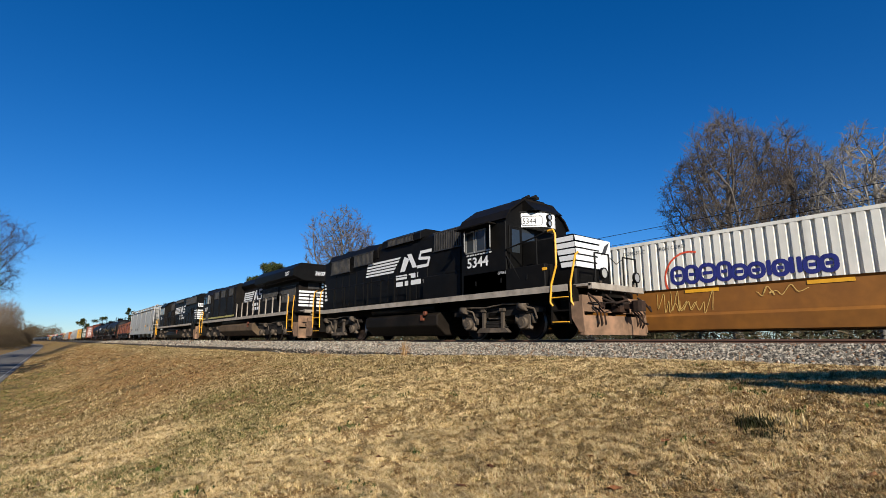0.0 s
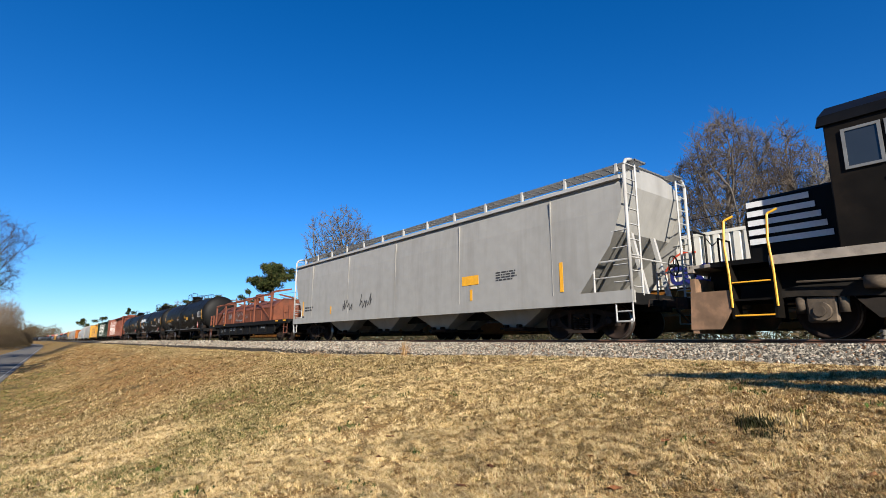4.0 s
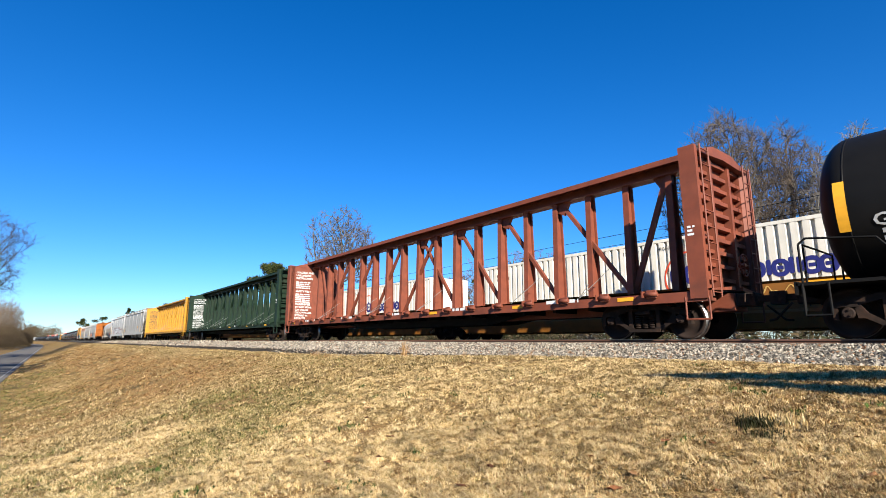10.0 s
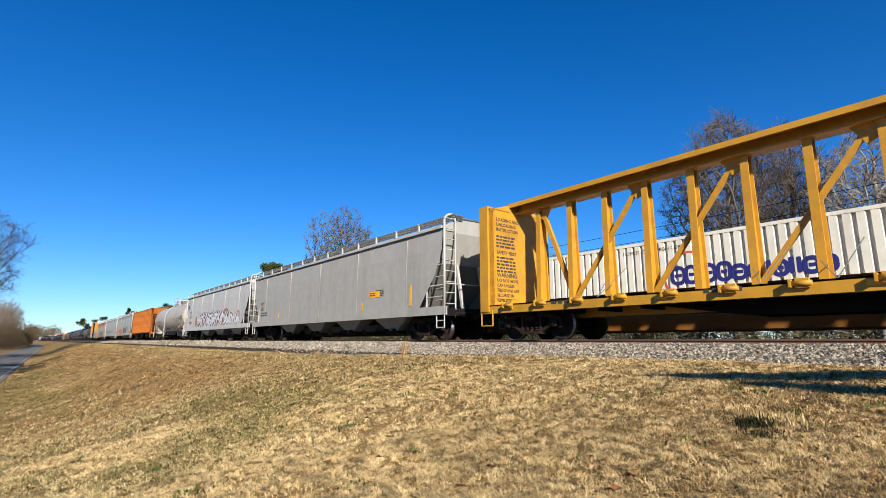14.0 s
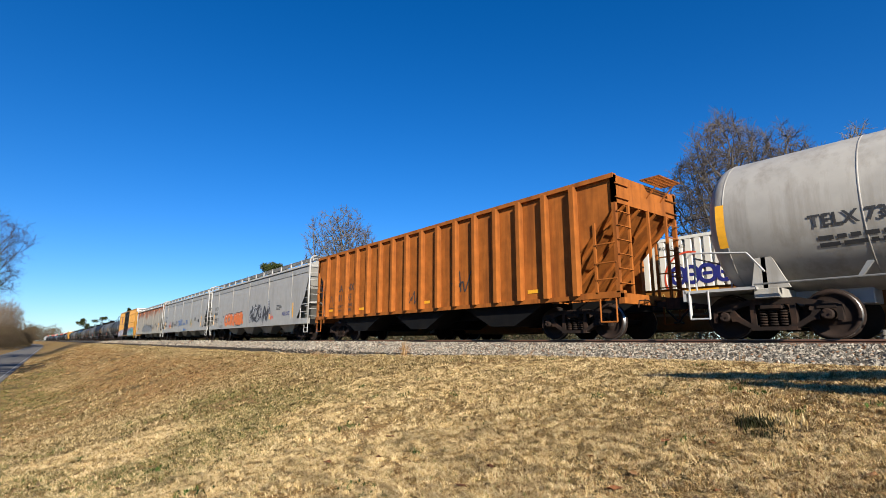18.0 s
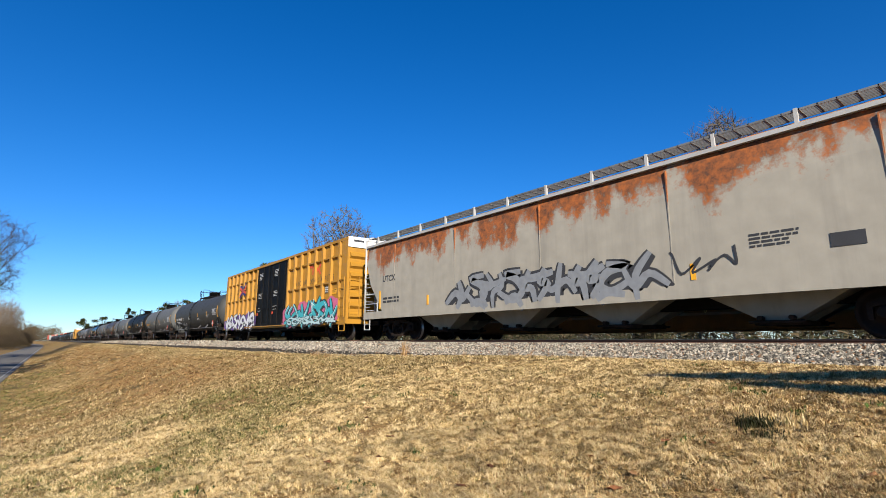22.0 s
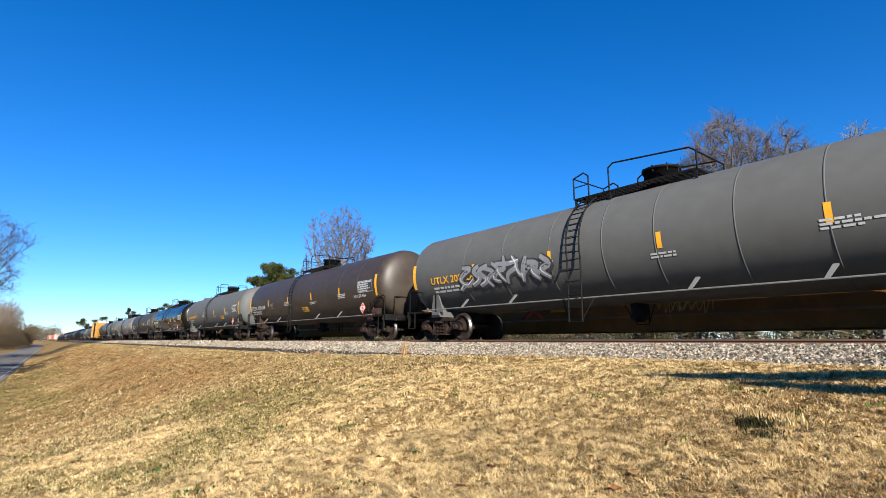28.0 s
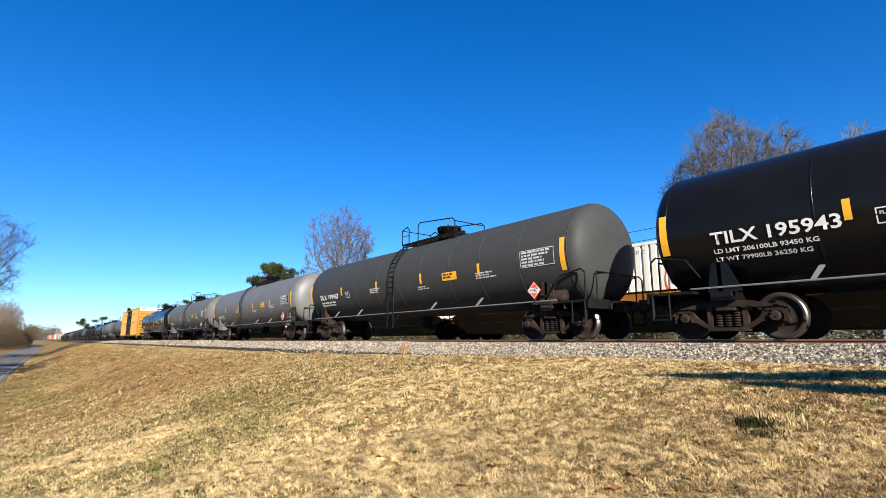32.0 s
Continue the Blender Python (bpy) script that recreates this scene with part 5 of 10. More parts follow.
def scribble(parent, x0, x1, z0, z1, material, y=None, tank=None, seed=5, loops=7, w=0.05, circle=False):
    """A sprayed one-line squiggle."""
    rnd = random.Random(seed)
    bm = bmx()
    zo = -tank[1] if tank else 0.0
    n = 2 * loops + 3
    ctrl = []
    x = 0.02
    for k in range(n):
        up = k % 2
        x += rnd.choice((1.5, 0.9, 0.4, -0.35, 1.2)) / n if k else 0.0
        tall = rnd.choice((0.45, 0.6, 1.0))
        ctrl.append((x, (tall if up else rnd.choice((0.0, 0.05, -0.12, 0.2))) * (z1 - z0)))
    lo, hi = min(c[0] for c in ctrl), max(c[0] for c in ctrl)
    ctrl = [((c[0] - lo) / (hi - lo) * (x1 - x0) + 0.25 * c[1], z0 + zo + c[1]) for c in ctrl]
    pts = []
    for i in range(1, n - 2):
        p0, p1, p2, p3 = (Vector(c) for c in ctrl[i - 1:i + 3])
        for j in range(5):
            u = j / 5
            q = 0.5 * (2 * p1 + (p2 - p0) * u + (2 * p0 - 5 * p1 + 4 * p2 - p3) * u * u + (3 * p1 - p0 - 3 * p2 + p3) * u ** 3)
            pts.append((q.x, q.y))
    ribbon(bm, pts, w)
    if circle:
        ribbon(bm, [((x1 - x0) * (0.5 + 0.62 * math.cos(a * math.pi / 12)), (z0 + z1) / 2 + zo + (z1 - z0) * 0.75 * math.sin(a * math.pi / 12)) for a in range(25)], w * 0.6)
    me = mesh_of("graffiti_tag", bm, material)
    if tank:
        wrap_mesh(me, tank[0], tank[1], 0.010)
        return piece("graffiti_tag", me, parent, Matrix.Translation((x0, 0, 0)))
    return piece("graffiti_tag", me, parent, Matrix.Translation((x0, y - 0.004, 0)))


# running gear of freight cars
def build_wheelset(bm, r=0.457):
    lathe(bm, [(-1.0, 0.085), (1.0, 0.085)], "y", 12)
    for s in (-1, 1):
        prof = [(0.69, 0.09), (0.69, r + 0.03), (0.715, r + 0.03), (0.725, r), (0.83, r - 0.006), (0.83, r - 0.07), (0.79, r - 0.085), (0.77, 0.2), (0.83, 0.15), (0.83, 0.09)]
        lathe(bm, [(s * a, q) for a, q in (prof if s > 0 else prof)], "y", 28)
        lathe(bm, [(s * 0.9, 0.105), (s * 1.1, 0.105), (s * 1.13, 0.085)], "y", 14)
        for k in range(3):
            a = 2.094 * k
            cyl(bm, (0.055 * math.cos(a), s * 1.13, 0.055 * math.sin(a)), (0.055 * math.cos(a), s * 1.155, 0.055 * math.sin(a)), 0.018, 6)
    bmesh.ops.recalc_face_normals(bm, faces=bm.faces)
    for f in bm.faces:
        c = f.calc_center_median()
        if abs(math.hypot(c.x, c.z) - r) < 0.012 and 0.72 < abs(c.y) < 0.835:
            f.material_index = 1


def build_side_frame(bm):
    y0, y1 = -0.075, 0.075
    top = [(-1.12, 0.50), (-1.12, 0.62), (-0.95, 0.68), (-0.42, 0.80), (0.42, 0.80), (0.95, 0.68), (1.12, 0.62), (1.12, 0.50),
           (0.98, 0.57), (0.80, 0.57), (0.42, 0.68), (-0.42, 0.68), (-0.80, 0.57), (-0.98, 0.57)]
    prism(bm, top, y0, y1, "y")
    for s in (-1, 1):
        prism(bm, [(s * 0.76, 0.36), (s * 0.66, 0.36), (s * 0.36, 0.18), (s * 0.26, 0.18), (s * 0.26, 0.27), (s * 0.36, 0.28), (s * 0.62, 0.45), (s * 0.70, 0.60), (s * 0.80, 0.58)], y0, y1, "y")
        box(bm, s * 0.30, s * 0.40, y0, y1, 0.2, 0.72)
        box(bm, s * 1.04, s * 1.12, y0, y1, 0.34, 0.58)
        box(bm, s * 0.74, s * 1.04, y0 - 0.02, y1 + 0.02, 0.565, 0.62)
    box(bm, -0.4, 0.4, y0 - 0.03, y1 + 0.03, 0.17, 0.245)


def build_springs(bm):
    for x in (-0.18, 0.0, 0.18):
        for k in range(6):
            lathe(bm, [(-0.016, 0.045), (-0.016, 0.085), (0.016, 0.085), (0.016, 0.045)], "z", 10, (x, 0, 0.285 + k * 0.052))


def build_bolster(bm):
    box(bm, -0.2, 0.2, -1.15, 1.15, 0.58, 0.68, 0.02)
    box(bm, -0.24, 0.24, -0.7, 0.7, 0.5, 0.72, 0.03)
    cyl(bm, (0, 0, 0.7), (0, 0, 0.8), 0.2, 16)


def build_brake_beam(bm):
    for s in (-1, 1):
        box(bm, s * 0.34, s * 0.4, -0.72, 0.72, 0.33, 0.43)
        for q in (-1, 1):
            box(bm, s * 0.36, s * 0.44, q * 0.68, q * 0.82, 0.26, 0.56)


def add_truck(car, x):
    t = shared("truck", "freight", build_bolster, M["truck"], car, Matrix.Translation((x, 0, 0)))
    for s in (-1, 1):
        shared("side_frame", "freight", build_side_frame, M["truck"], t, Matrix.Translation((0, s * 1.0, 0)))
        shared("spring_nest", "freight", build_springs, M["truck"], t, Matrix.Translation((0, s * 1.0, 0)))
        w = shared("wheelset", "freight", build_wheelset, (M["wheel"], M["tread"]), t, Matrix.Translation((s * 0.89, 0, 0.457)))
        WHEELS.append((w, 0.457, car))
    shared("brake_rigging", "freight", build_brake_beam, M["truck"], t)


def build_coupler(bm):
    box(bm, -0.5, 0.0, -0.07, 0.07, 0.81, 0.95, 0.01)
    prism(bm, [(0.0, -0.1), (0.0, 0.1), (0.12, 0.16), (0.26, 0.15), (0.22, 0.02), (0.16, -0.02), (0.2, -0.1), (0.30, -0.12), (0.22, -0.16), (0.08, -0.15)], 0.74, 1.02, "z")
    box(bm, -0.7, -0.25, -0.22, 0.22, 0.72, 1.02, 0.02)
    tube(bm, [(-0.2, 0.3, 0.75), (0.0, 0.3, 0.55), (0.15, 0.22, 0.42), (0.32, 0.1, 0.40)], 0.025, 6)
    tube(bm, [(-0.3, -0.25, 0.95), (-0.1, -0.8, 0.95), (-0.08, -1.2, 0.92), (-0.08, -1.25, 0.75)], 0.014, 5)


def add_couplers(car, half, front=None):
    for s in (-1, 1):
        m = Matrix.Translation((s * ((front if front and s > 0 else half) - 0.2), 0, 0)) @ Matrix.Rotation(0 if s > 0 else math.pi, 4, "Z")
        shared("coupler", "freight", build_coupler, M["truck"], car, m)


def build_brake_wheel(bm):
    for k in range(16):
        a, b = 2 * math.pi * k / 16, 2 * math.pi * (k + 1) / 16
        cyl(bm, (0, 0.26 * math.cos(a), 0.26 * math.sin(a)), (0, 0.26 * math.cos(b), 0.26 * math.sin(b)), 0.018, 6)
    for k in range(4):
        a = math.pi * k / 2
        cyl(bm, (0, 0, 0), (0, 0.26 * math.cos(a), 0.26 * math.sin(a)), 0.014, 5)
    cyl(bm, (-0.12, 0, 0), (0.03, 0, 0), 0.05, 8)


def ladder_bm(bm, x, y, z0, z1, w=0.42, step=0.34, r=0.018, axis="x"):
    """A ladder on a side (axis x) or on an end (axis y)."""
    def p(a, z):
        return (x + a, y, z) if axis == "x" else (x, y + a, z)
    for a in (-w / 2, w / 2):
        tube(bm, [p(a, z0), p(a, z1)], r * 1.3, 6)
    n = max(1, int((z1 - z0) / step))
    for i in range(n + 1):
        z = z0 + (z1 - z0) * (i + 0.25) / (n + 0.5)
        tube(bm, [p(-w / 2, z), p(w / 2, z)], r, 5)


def stirrup_bm(bm, x, y, w=0.4, z0=0.45, z1=0.95, rungs=1):
    tube(bm, [(x - w / 2, y, z1), (x - w / 2, y, z0), (x + w / 2, y, z0), (x + w / 2, y, z1)], 0.022, 6)
    for i in range(rungs):
        z = z0 + (z1 - z0) * (i + 1) / (rungs + 1)
        tube(bm, [(x - w / 2, y, z), (x + w / 2, y, z)], 0.018, 5)


def grate_bm(bm, x0, x1, y0, y1, z, t=0.04, nx=0.12, ny=0.09):
    """Open grating: bearing bars and cross bars in a frame."""
    box(bm, x0, x1, y0, y0 + 0.02, z, z + t)
    box(bm, x0, x1, y1 - 0.02, y1, z, z + t)
    n = max(2, int((x1 - x0) / nx))
    for i in range(n + 1):
        x = x0 + (x1 - x0 - 0.02) * i / n
        box(bm, x, x + 0.02, y0, y1, z + 0.004, z + t - 0.004)
    m = max(1, int((y1 - y0) / ny))
    for i in range(1, m):
        y = y0 + (y1 - y0) * i / m
        box(bm, x0, x1, y, y + 0.012, z + 0.006, z + t - 0.006)


def set_car(name, label, category, centre, group="cars of the passing train"):
    car = thing(name, label, category, group, Matrix.Translation((centre, 0, 0)))
    CARS.append((car, centre))
    return car


# ---- tank cars ----
TANK = (1.50, 2.42)
SIGNS = {1: (1.9, 1.95), 3: (3.3, 2.42), 5: (3.3, 2.17), 24: (0.0, 1.46), 25: (3.25, 1.62), 26: (2.35, 1.98), 27: (2.75, 2.04)}   # yellow signs by car


def tank_car(front, rear, body, label, marks=(), mark_mat=None, number="1987", extra=None, panel=True, signs=True, trim="black", full=True, stripes=True, seed=1, lx=-0.9, dome_back=False, mark_x=-7.25, wide=1.15, shift=0.0, tank_half=None):
    """A tank car between two coupling points along the train."""
    L, c = front - rear, (front + rear) / 2
    c += shift
    car = set_car("tank_car", label, "tank car", c)
    R, zc = TANK
    half = L / 2
    T = tank_half or half - 0.825
    end = half - 0.32
    tm = M[trim]
    LX = lx                    # the ladder's place
    mk = mark_mat or M["white"]
    key = round(L, 2)

    def shell(bm):
        prof = []
        d = 0.55
        for i in range(1, 11):
            a = math.pi / 2 * i / 10
            prof.append((-T + d - d * math.cos(a), R * math.sin(a) ** 0.72))
        prof = [(-T, 0.05)] + prof
        mid = [(-T + d + (2 * T - 2 * d) * k / 8, R) for k in range(1, 8)]
        lathe(bm, prof + mid + [(-a, r) for a, r in prof[::-1]], "x", 56, (0, 0, zc))
    shared("tank_shell", key, shell, body, car)

    def seam(bm):
        lathe(bm, [(-0.02, R - 0.01), (-0.012, R + 0.007), (0.012, R + 0.007), (0.02, R - 0.01)], "x", 56, (0, 0, zc))
    for x in (-T + 0.57, -5.4, -3.6, -1.75, -0.05, 1.35, 3.1, 4.65, 6.4, T - 0.57) if full else (-T + 0.57, T - 0.57):
        shared("weld_seam", 0, seam, body, car, Matrix.Translation((x, 0, 0)))

    for s in (-1, 1):
        def sill(bm):
            box(bm, s * (T - 2.6), s * (end - 0.55), -0.32, 0.32, 0.66, 0.98, 0.02)
            box(bm, s * (T - 1.0), s * (end - 0.5), -1.45, 1.45, 0.97, 1.03)
            box(bm, s * (end - 0.53), s * (end - 0.47), -1.45, 1.45, 0.80, 1.05)
        shared("stub_sill", (key, s), sill, tm, car)

    def outlet(bm):
        lathe(bm, [(0.45, 0.12), (0.62, 0.2), (1.0, 0.24)], "z", 14)
        cyl(bm, (0, -0.3, 0.6), (0, 0.3, 0.6), 0.1, 10)
    shared("bottom_outlet", 0, outlet, tm, car)
    tx = half - 2.35
    for s in (-1, 1):
        add_truck(car, s * tx)

        def saddle(bm):
            for q in (-1, 1):
                prism(bm, [(-0.26, 0.98), (0.42, 0.98), (0.10, 1.72), (-0.12, 1.72)], q * 1.20, q * 1.26, "y")
                box(bm, -0.24, 0.24, q * 1.24, q * 1.30, 1.70, 1.82)
            box(bm, -0.22, 0.22, -1.28, 1.28, 0.80, 0.99, 0.01)
            for q in (-1, 1):
                prism(bm, [(q * 1.26, 0.98), (q * 1.26, 1.75), (q * 0.9, 1.3), (q * 0.5, 0.98)], -0.04, 0.04, "x")
        shared("saddle", 0, saddle, body if seed % 3 else M["truck"], car, Matrix.Translation((s * tx, 0, 0)))

    for s in (-1, 1):
        def rail(bm):
            tube(bm, [(-(T - 1.0), s * 1.47, 1.06), (T - 1.0, s * 1.47, 1.06)], 0.02, 6)
        shared("side_rail", (key, s), rail, M["grating"], car)

    def bracket(bm):
        prism(bm, [(0.0, 0.0), (0.07, 0.0), (0.22, 0.33), (0.13, 0.33)], -0.02, 0.02, "y")
    for x in (-5.6, -3.4, 2.0, 4.45) if full else ():
        if abs(x - LX) > 0.5:
            m = Matrix.Translation((x, -1.46, 1.05)) @ Matrix.Rotation(-0.55, 4, "X")
            shared("rail_bracket", 0, bracket, M["grating"], car, m)

    def ladder(bm, s=-1):
        for s in (s,):
            pts = [[], []]
            for i in range(13):
                a = radians(-12 + 82 * i / 12)
                for q, w in enumerate((-0.21, 0.21)):
                    pts[q].append((w, s * (R + 0.13) * math.cos(a), zc + (R + 0.13) * math.sin(a)))
            for q, w in enumerate((-0.21, 0.21)):
                tube(bm, [(w, s * 1.62, 0.45)] + pts[q], 0.022, 6)
            for i in range(13):
                tube(bm, [pts[0][i], pts[1][i]], 0.014, 5)
            for z in (0.45, 0.8, 1.15, 1.5, 1.8):
                tube(bm, [(-0.21, s * 1.62, z), (0.21, s * 1.62, z)], 0.014, 5)
            tube(bm, [(-0.21, s * 1.62, 0.5), (-0.5, s * 1.47, 1.06)], 0.016, 5)
            tube(bm, [(0.21, s * 1.62, 0.5), (0.5, s * 1.47, 1.06)], 0.016, 5)
    shared("ladder", -1, ladder, tm, car, Matrix.Translation((LX, 0, 0)))
    shared("ladder", 1, lambda bm: ladder(bm, 1), tm, car, Matrix.Translation((LX, 0, 0)))

    first = dome_back          # some have the manway behind the ladder, most ahead of it
    h0, h1, h2, h3, mx = (-1.45, -0.35, 0.3, 2.4, -1.3) if first else (-0.5, 0.0, 0.65, 3.0, 1.3)

    def platform(bm):
        grate_bm(bm, h0, h3, -0.75, 0.75, zc + R + 0.02, 0.05, 0.15, 0.12)
        for x in (h0 + 0.05, h2, h3 - 0.05):
            for q in (-1, 1):
                box(bm, x - 0.03, x + 0.03, q * 0.7, q * 0.75, zc + R - 0.35, zc + R + 0.03)
    if full:
        shared("walkway_platform", first, platform, tm, car, Matrix.Translation((LX, 0, 0)))

    def hoops(bm):
        z = zc + R + 0.05
        for q in (-1, 1):
            tube(bm, [(h0, q * 0.75, z), (h0, q * 0.75, z + 0.62), (h1 - 0.15, q * 0.75, z + 0.72), (h1, q * 0.75, z + 0.6), (h1, q * 0.75, z)], 0.022, 6)
            tube(bm, [(h2, q * 0.75, z), (h2, q * 0.75, z + 0.65), (h2 + 0.15, q * 0.75, z + 0.75), (h3 - 0.15, q * 0.75, z + 0.55), (h3, q * 0.75, z + 0.42), (h3, q * 0.75, z)], 0.022, 6)
            tube(bm, [(h0, q * 0.75, z + 0.35), (h1, q * 0.75, z + 0.35)], 0.016, 5)
        tube(bm, [(h0, -0.75, z + 0.62), (h0, 0.75, z + 0.62)], 0.02, 6)
        tube(bm, [(h3, -0.75, z + 0.42), (h3, 0.75, z + 0.42)], 0.02, 6)
    shared("platform_rail", first, hoops, tm, car, Matrix.Translation((LX, 0, 0)))

    def manway(bm):
        lathe(bm, [(zc + R - 0.1, 0.44), (zc + R + 0.44, 0.44), (zc + R + 0.44, 0.49), (zc + R + 0.50, 0.49), (zc + R + 0.53, 0.3)], "z", 20, (0.45, 0, 0))
        for k in range(8):
            a = math.pi * k / 4
            cyl(bm, (0.45 + 0.45 * math.cos(a), 0.45 * math.sin(a), zc + R + 0.33), (0.45 + 0.45 * math.cos(a), 0.45 * math.sin(a), zc + R + 0.54), 0.025, 6)
        cyl(bm, (1.15, 0.1, zc + R - 0.05), (1.15, 0.1, zc + R + 0.28), 0.11, 10)
        cyl(bm, (-0.3, -0.1, zc + R - 0.05), (-0.3, -0.1, zc + R + 0.2), 0.14, 10)
    shared("manway", 0, manway, tm, car, Matrix.Translation((LX + mx, 0, 0)))

    for s in (-1, 1):
        def end_rail(bm):
            for q in (-1, 1):
                tube(bm, [(end - 0.6, q * 1.4, 0.5), (end - 0.6, q * 1.4, 1.75), (end - 0.72, q * 1.4, 1.85), (T - 0.9, q * 1.4, 1.72), (T - 1.2, q * 1.42, 1.3)], 0.022, 6)
                stirrup_bm(bm, end - 0.8, q * 1.45, 0.4, 0.42, 1.0, 0)
            tube(bm, [(end - 0.55, -0.95, 1.05), (end - 0.55, -0.95, 1.8), (end - 0.55, 0.95, 1.8), (end - 0.55, 0.95, 1.05)], 0.02, 6)
        shared("end_handrail", key, end_rail, tm, car, Matrix.Rotation(0 if s > 0 else math.pi, 4, "Z"))
    if full:
        shared("brake_wheel", 0, build_brake_wheel, tm, car, Matrix.Translation((end - 0.62, 0.55, 1.75)))

        def reservoir(bm):
            lathe(bm, [(-0.45, 0.05), (-0.42, 0.17), (0.42, 0.17), (0.45, 0.05)], "x", 14, (T - 1.35, -1.1, 1.2))
            box(bm, T - 2.0, T - 0.85, -1.3, -0.9, 0.99, 1.05)
        shared("air_reservoir", key, reservoir, M["truck"], car)
    add_couplers(car, half)
    if not full:
        return car
    if stripes:
        for x, h in ((-T + 0.42, 0.92), (-4.97, 0.38), (-1.8, 0.38), (1.4, 0.38), (4.6, 0.38), (T - 0.8, 0.92)):
            stripe(car, x, 2.06 if h < 0.5 else 1.85, 0.17 if h > 0.5 else 0.12, h, tank=TANK)
    for i, (txt, size, dz) in enumerate(marks):
        letter(car, txt, mark_x, zc + dz - 0.1, size, mk, tank=TANK, squeeze=wide)
    if len(marks) < 2:
        bars(car, mark_x + 0.1, zc - 0.66, 1.9, 2, 0.08, mk if mk != M["yellow"] else M["grey_stencil"], tank=TANK, seed=seed)
    if marks:
        bm = bmx()
        ribbon(bm, [(0, -0.02), (0.36, -0.02), (0.36, 0.24), (0, 0.24), (0, -0.02)], 0.02)
        me = mesh_of("clearance_mark", bm, mk)
        for v in me.vertices:
            v.co.z += 1.95 - zc
        wrap_mesh(me, *TANK)
        piece("clearance_mark", me, car, Matrix.Translation((-4.53, 0, 0)))
        letter(car, "PLATE", -4.49, 2.08, 0.08, mk, tank=TANK)
        letter(car, "C", -4.41, 1.96, 0.13, mk, tank=TANK)
    if panel:
        patch(car, "data_panel", T - 2.25, T - 1.0, 2.08, 2.56, M["dark_letter"], tank=TANK)
        bars(car, T - 2.2, 2.48, 1.15, 5, 0.055, M["grey_stencil"], tank=(R + 0.004, zc), seed=seed + 4)
        bm = bmx()
        ribbon(bm, [(0, 0), (1.25, 0)], 0.02)
        ribbon(bm, [(0, 0.48), (1.25, 0.48)], 0.02)
        for q in (0, 0.45, 1.25):
            for r in range(6):
                ribbon(bm, [(q, 0.08 * r), (q, 0.08 * r + 0.08)], 0.02)
        me = mesh_of("panel_frame", bm, M["grey_stencil"])
        for v in me.vertices:
            v.co.z += 2.08 - zc
        wrap_mesh(me, R, zc, 0.014)
        piece("panel_frame", me, car, Matrix.Translation((T - 2.25, 0, 0)))
    if signs and seed not in (20, 21, 23):
        sx, sz = SIGNS.get(seed, (2.9, 2.1))
        patch(car, "warning_sign", sx, sx + 0.8, sz, sz + 0.28, M["yellow"], tank=TANK)
        bars(car, sx + 0.07, sz + 0.18, 0.66, 2, 0.06, M["dark_letter"], tank=(R + 0.005, zc), seed=seed + 9)
    if seed != 7:
        bars(car, 4.5, zc - 0.32, 1.0, 3, 0.045, M["grey_stencil"], tank=TANK, seed=seed + 2)
    bars(car, -2.3, zc - 0.3, 0.9, 3, 0.045, M["grey_stencil"], tank=TANK, seed=seed + 3)
    bars(car, 1.2, zc - 0.5, 0.9, 2, 0.045, M["grey_stencil"], tank=TANK, seed=seed + 6)
    if number:
        placard(car, T - 1.75, -1.50, 1.38, number)
    if extra:
        extra(car, T)
    return car


def placard(car, x, y, z, number):
    bm = bmx()
    prism(bm, [(0, -0.25), (0.25, 0), (0, 0.25), (-0.25, 0)], -0.006, 0.006, "y")
    p = piece("hazard_placard", mesh_of("hazard_placard", bm, M["logo_red"]), car, Matrix.Translation((x, y, z)), "red diamond hazard placard")
    bm = bmx()
    prism(bm, [(-0.17, -0.07), (0.17, -0.07), (0.17, 0.07), (-0.17, 0.07)], -0.009, -0.007, "y")
    ribbon(bm, [(0, -0.22), (0.22, 0), (0, 0.22), (-0.22, 0), (0, -0.22)], 0.015, -0.008)
    piece("number_panel", mesh_of("number_panel", bm, M["white"]), p)
    t = text_mesh(number, 0.15, True)
    t.materials.append(M["dark_letter"])
    piece("lettering", t, p, Matrix.Translation((-0.155, -0.012, -0.05)))
    bm = bmx()
    box(bm, x - 0.03, x + 0.03, y + 0.01, y + 0.05, z - 0.4, z + 0.1)
    part("placard_holder", bm, M["truck"], car)


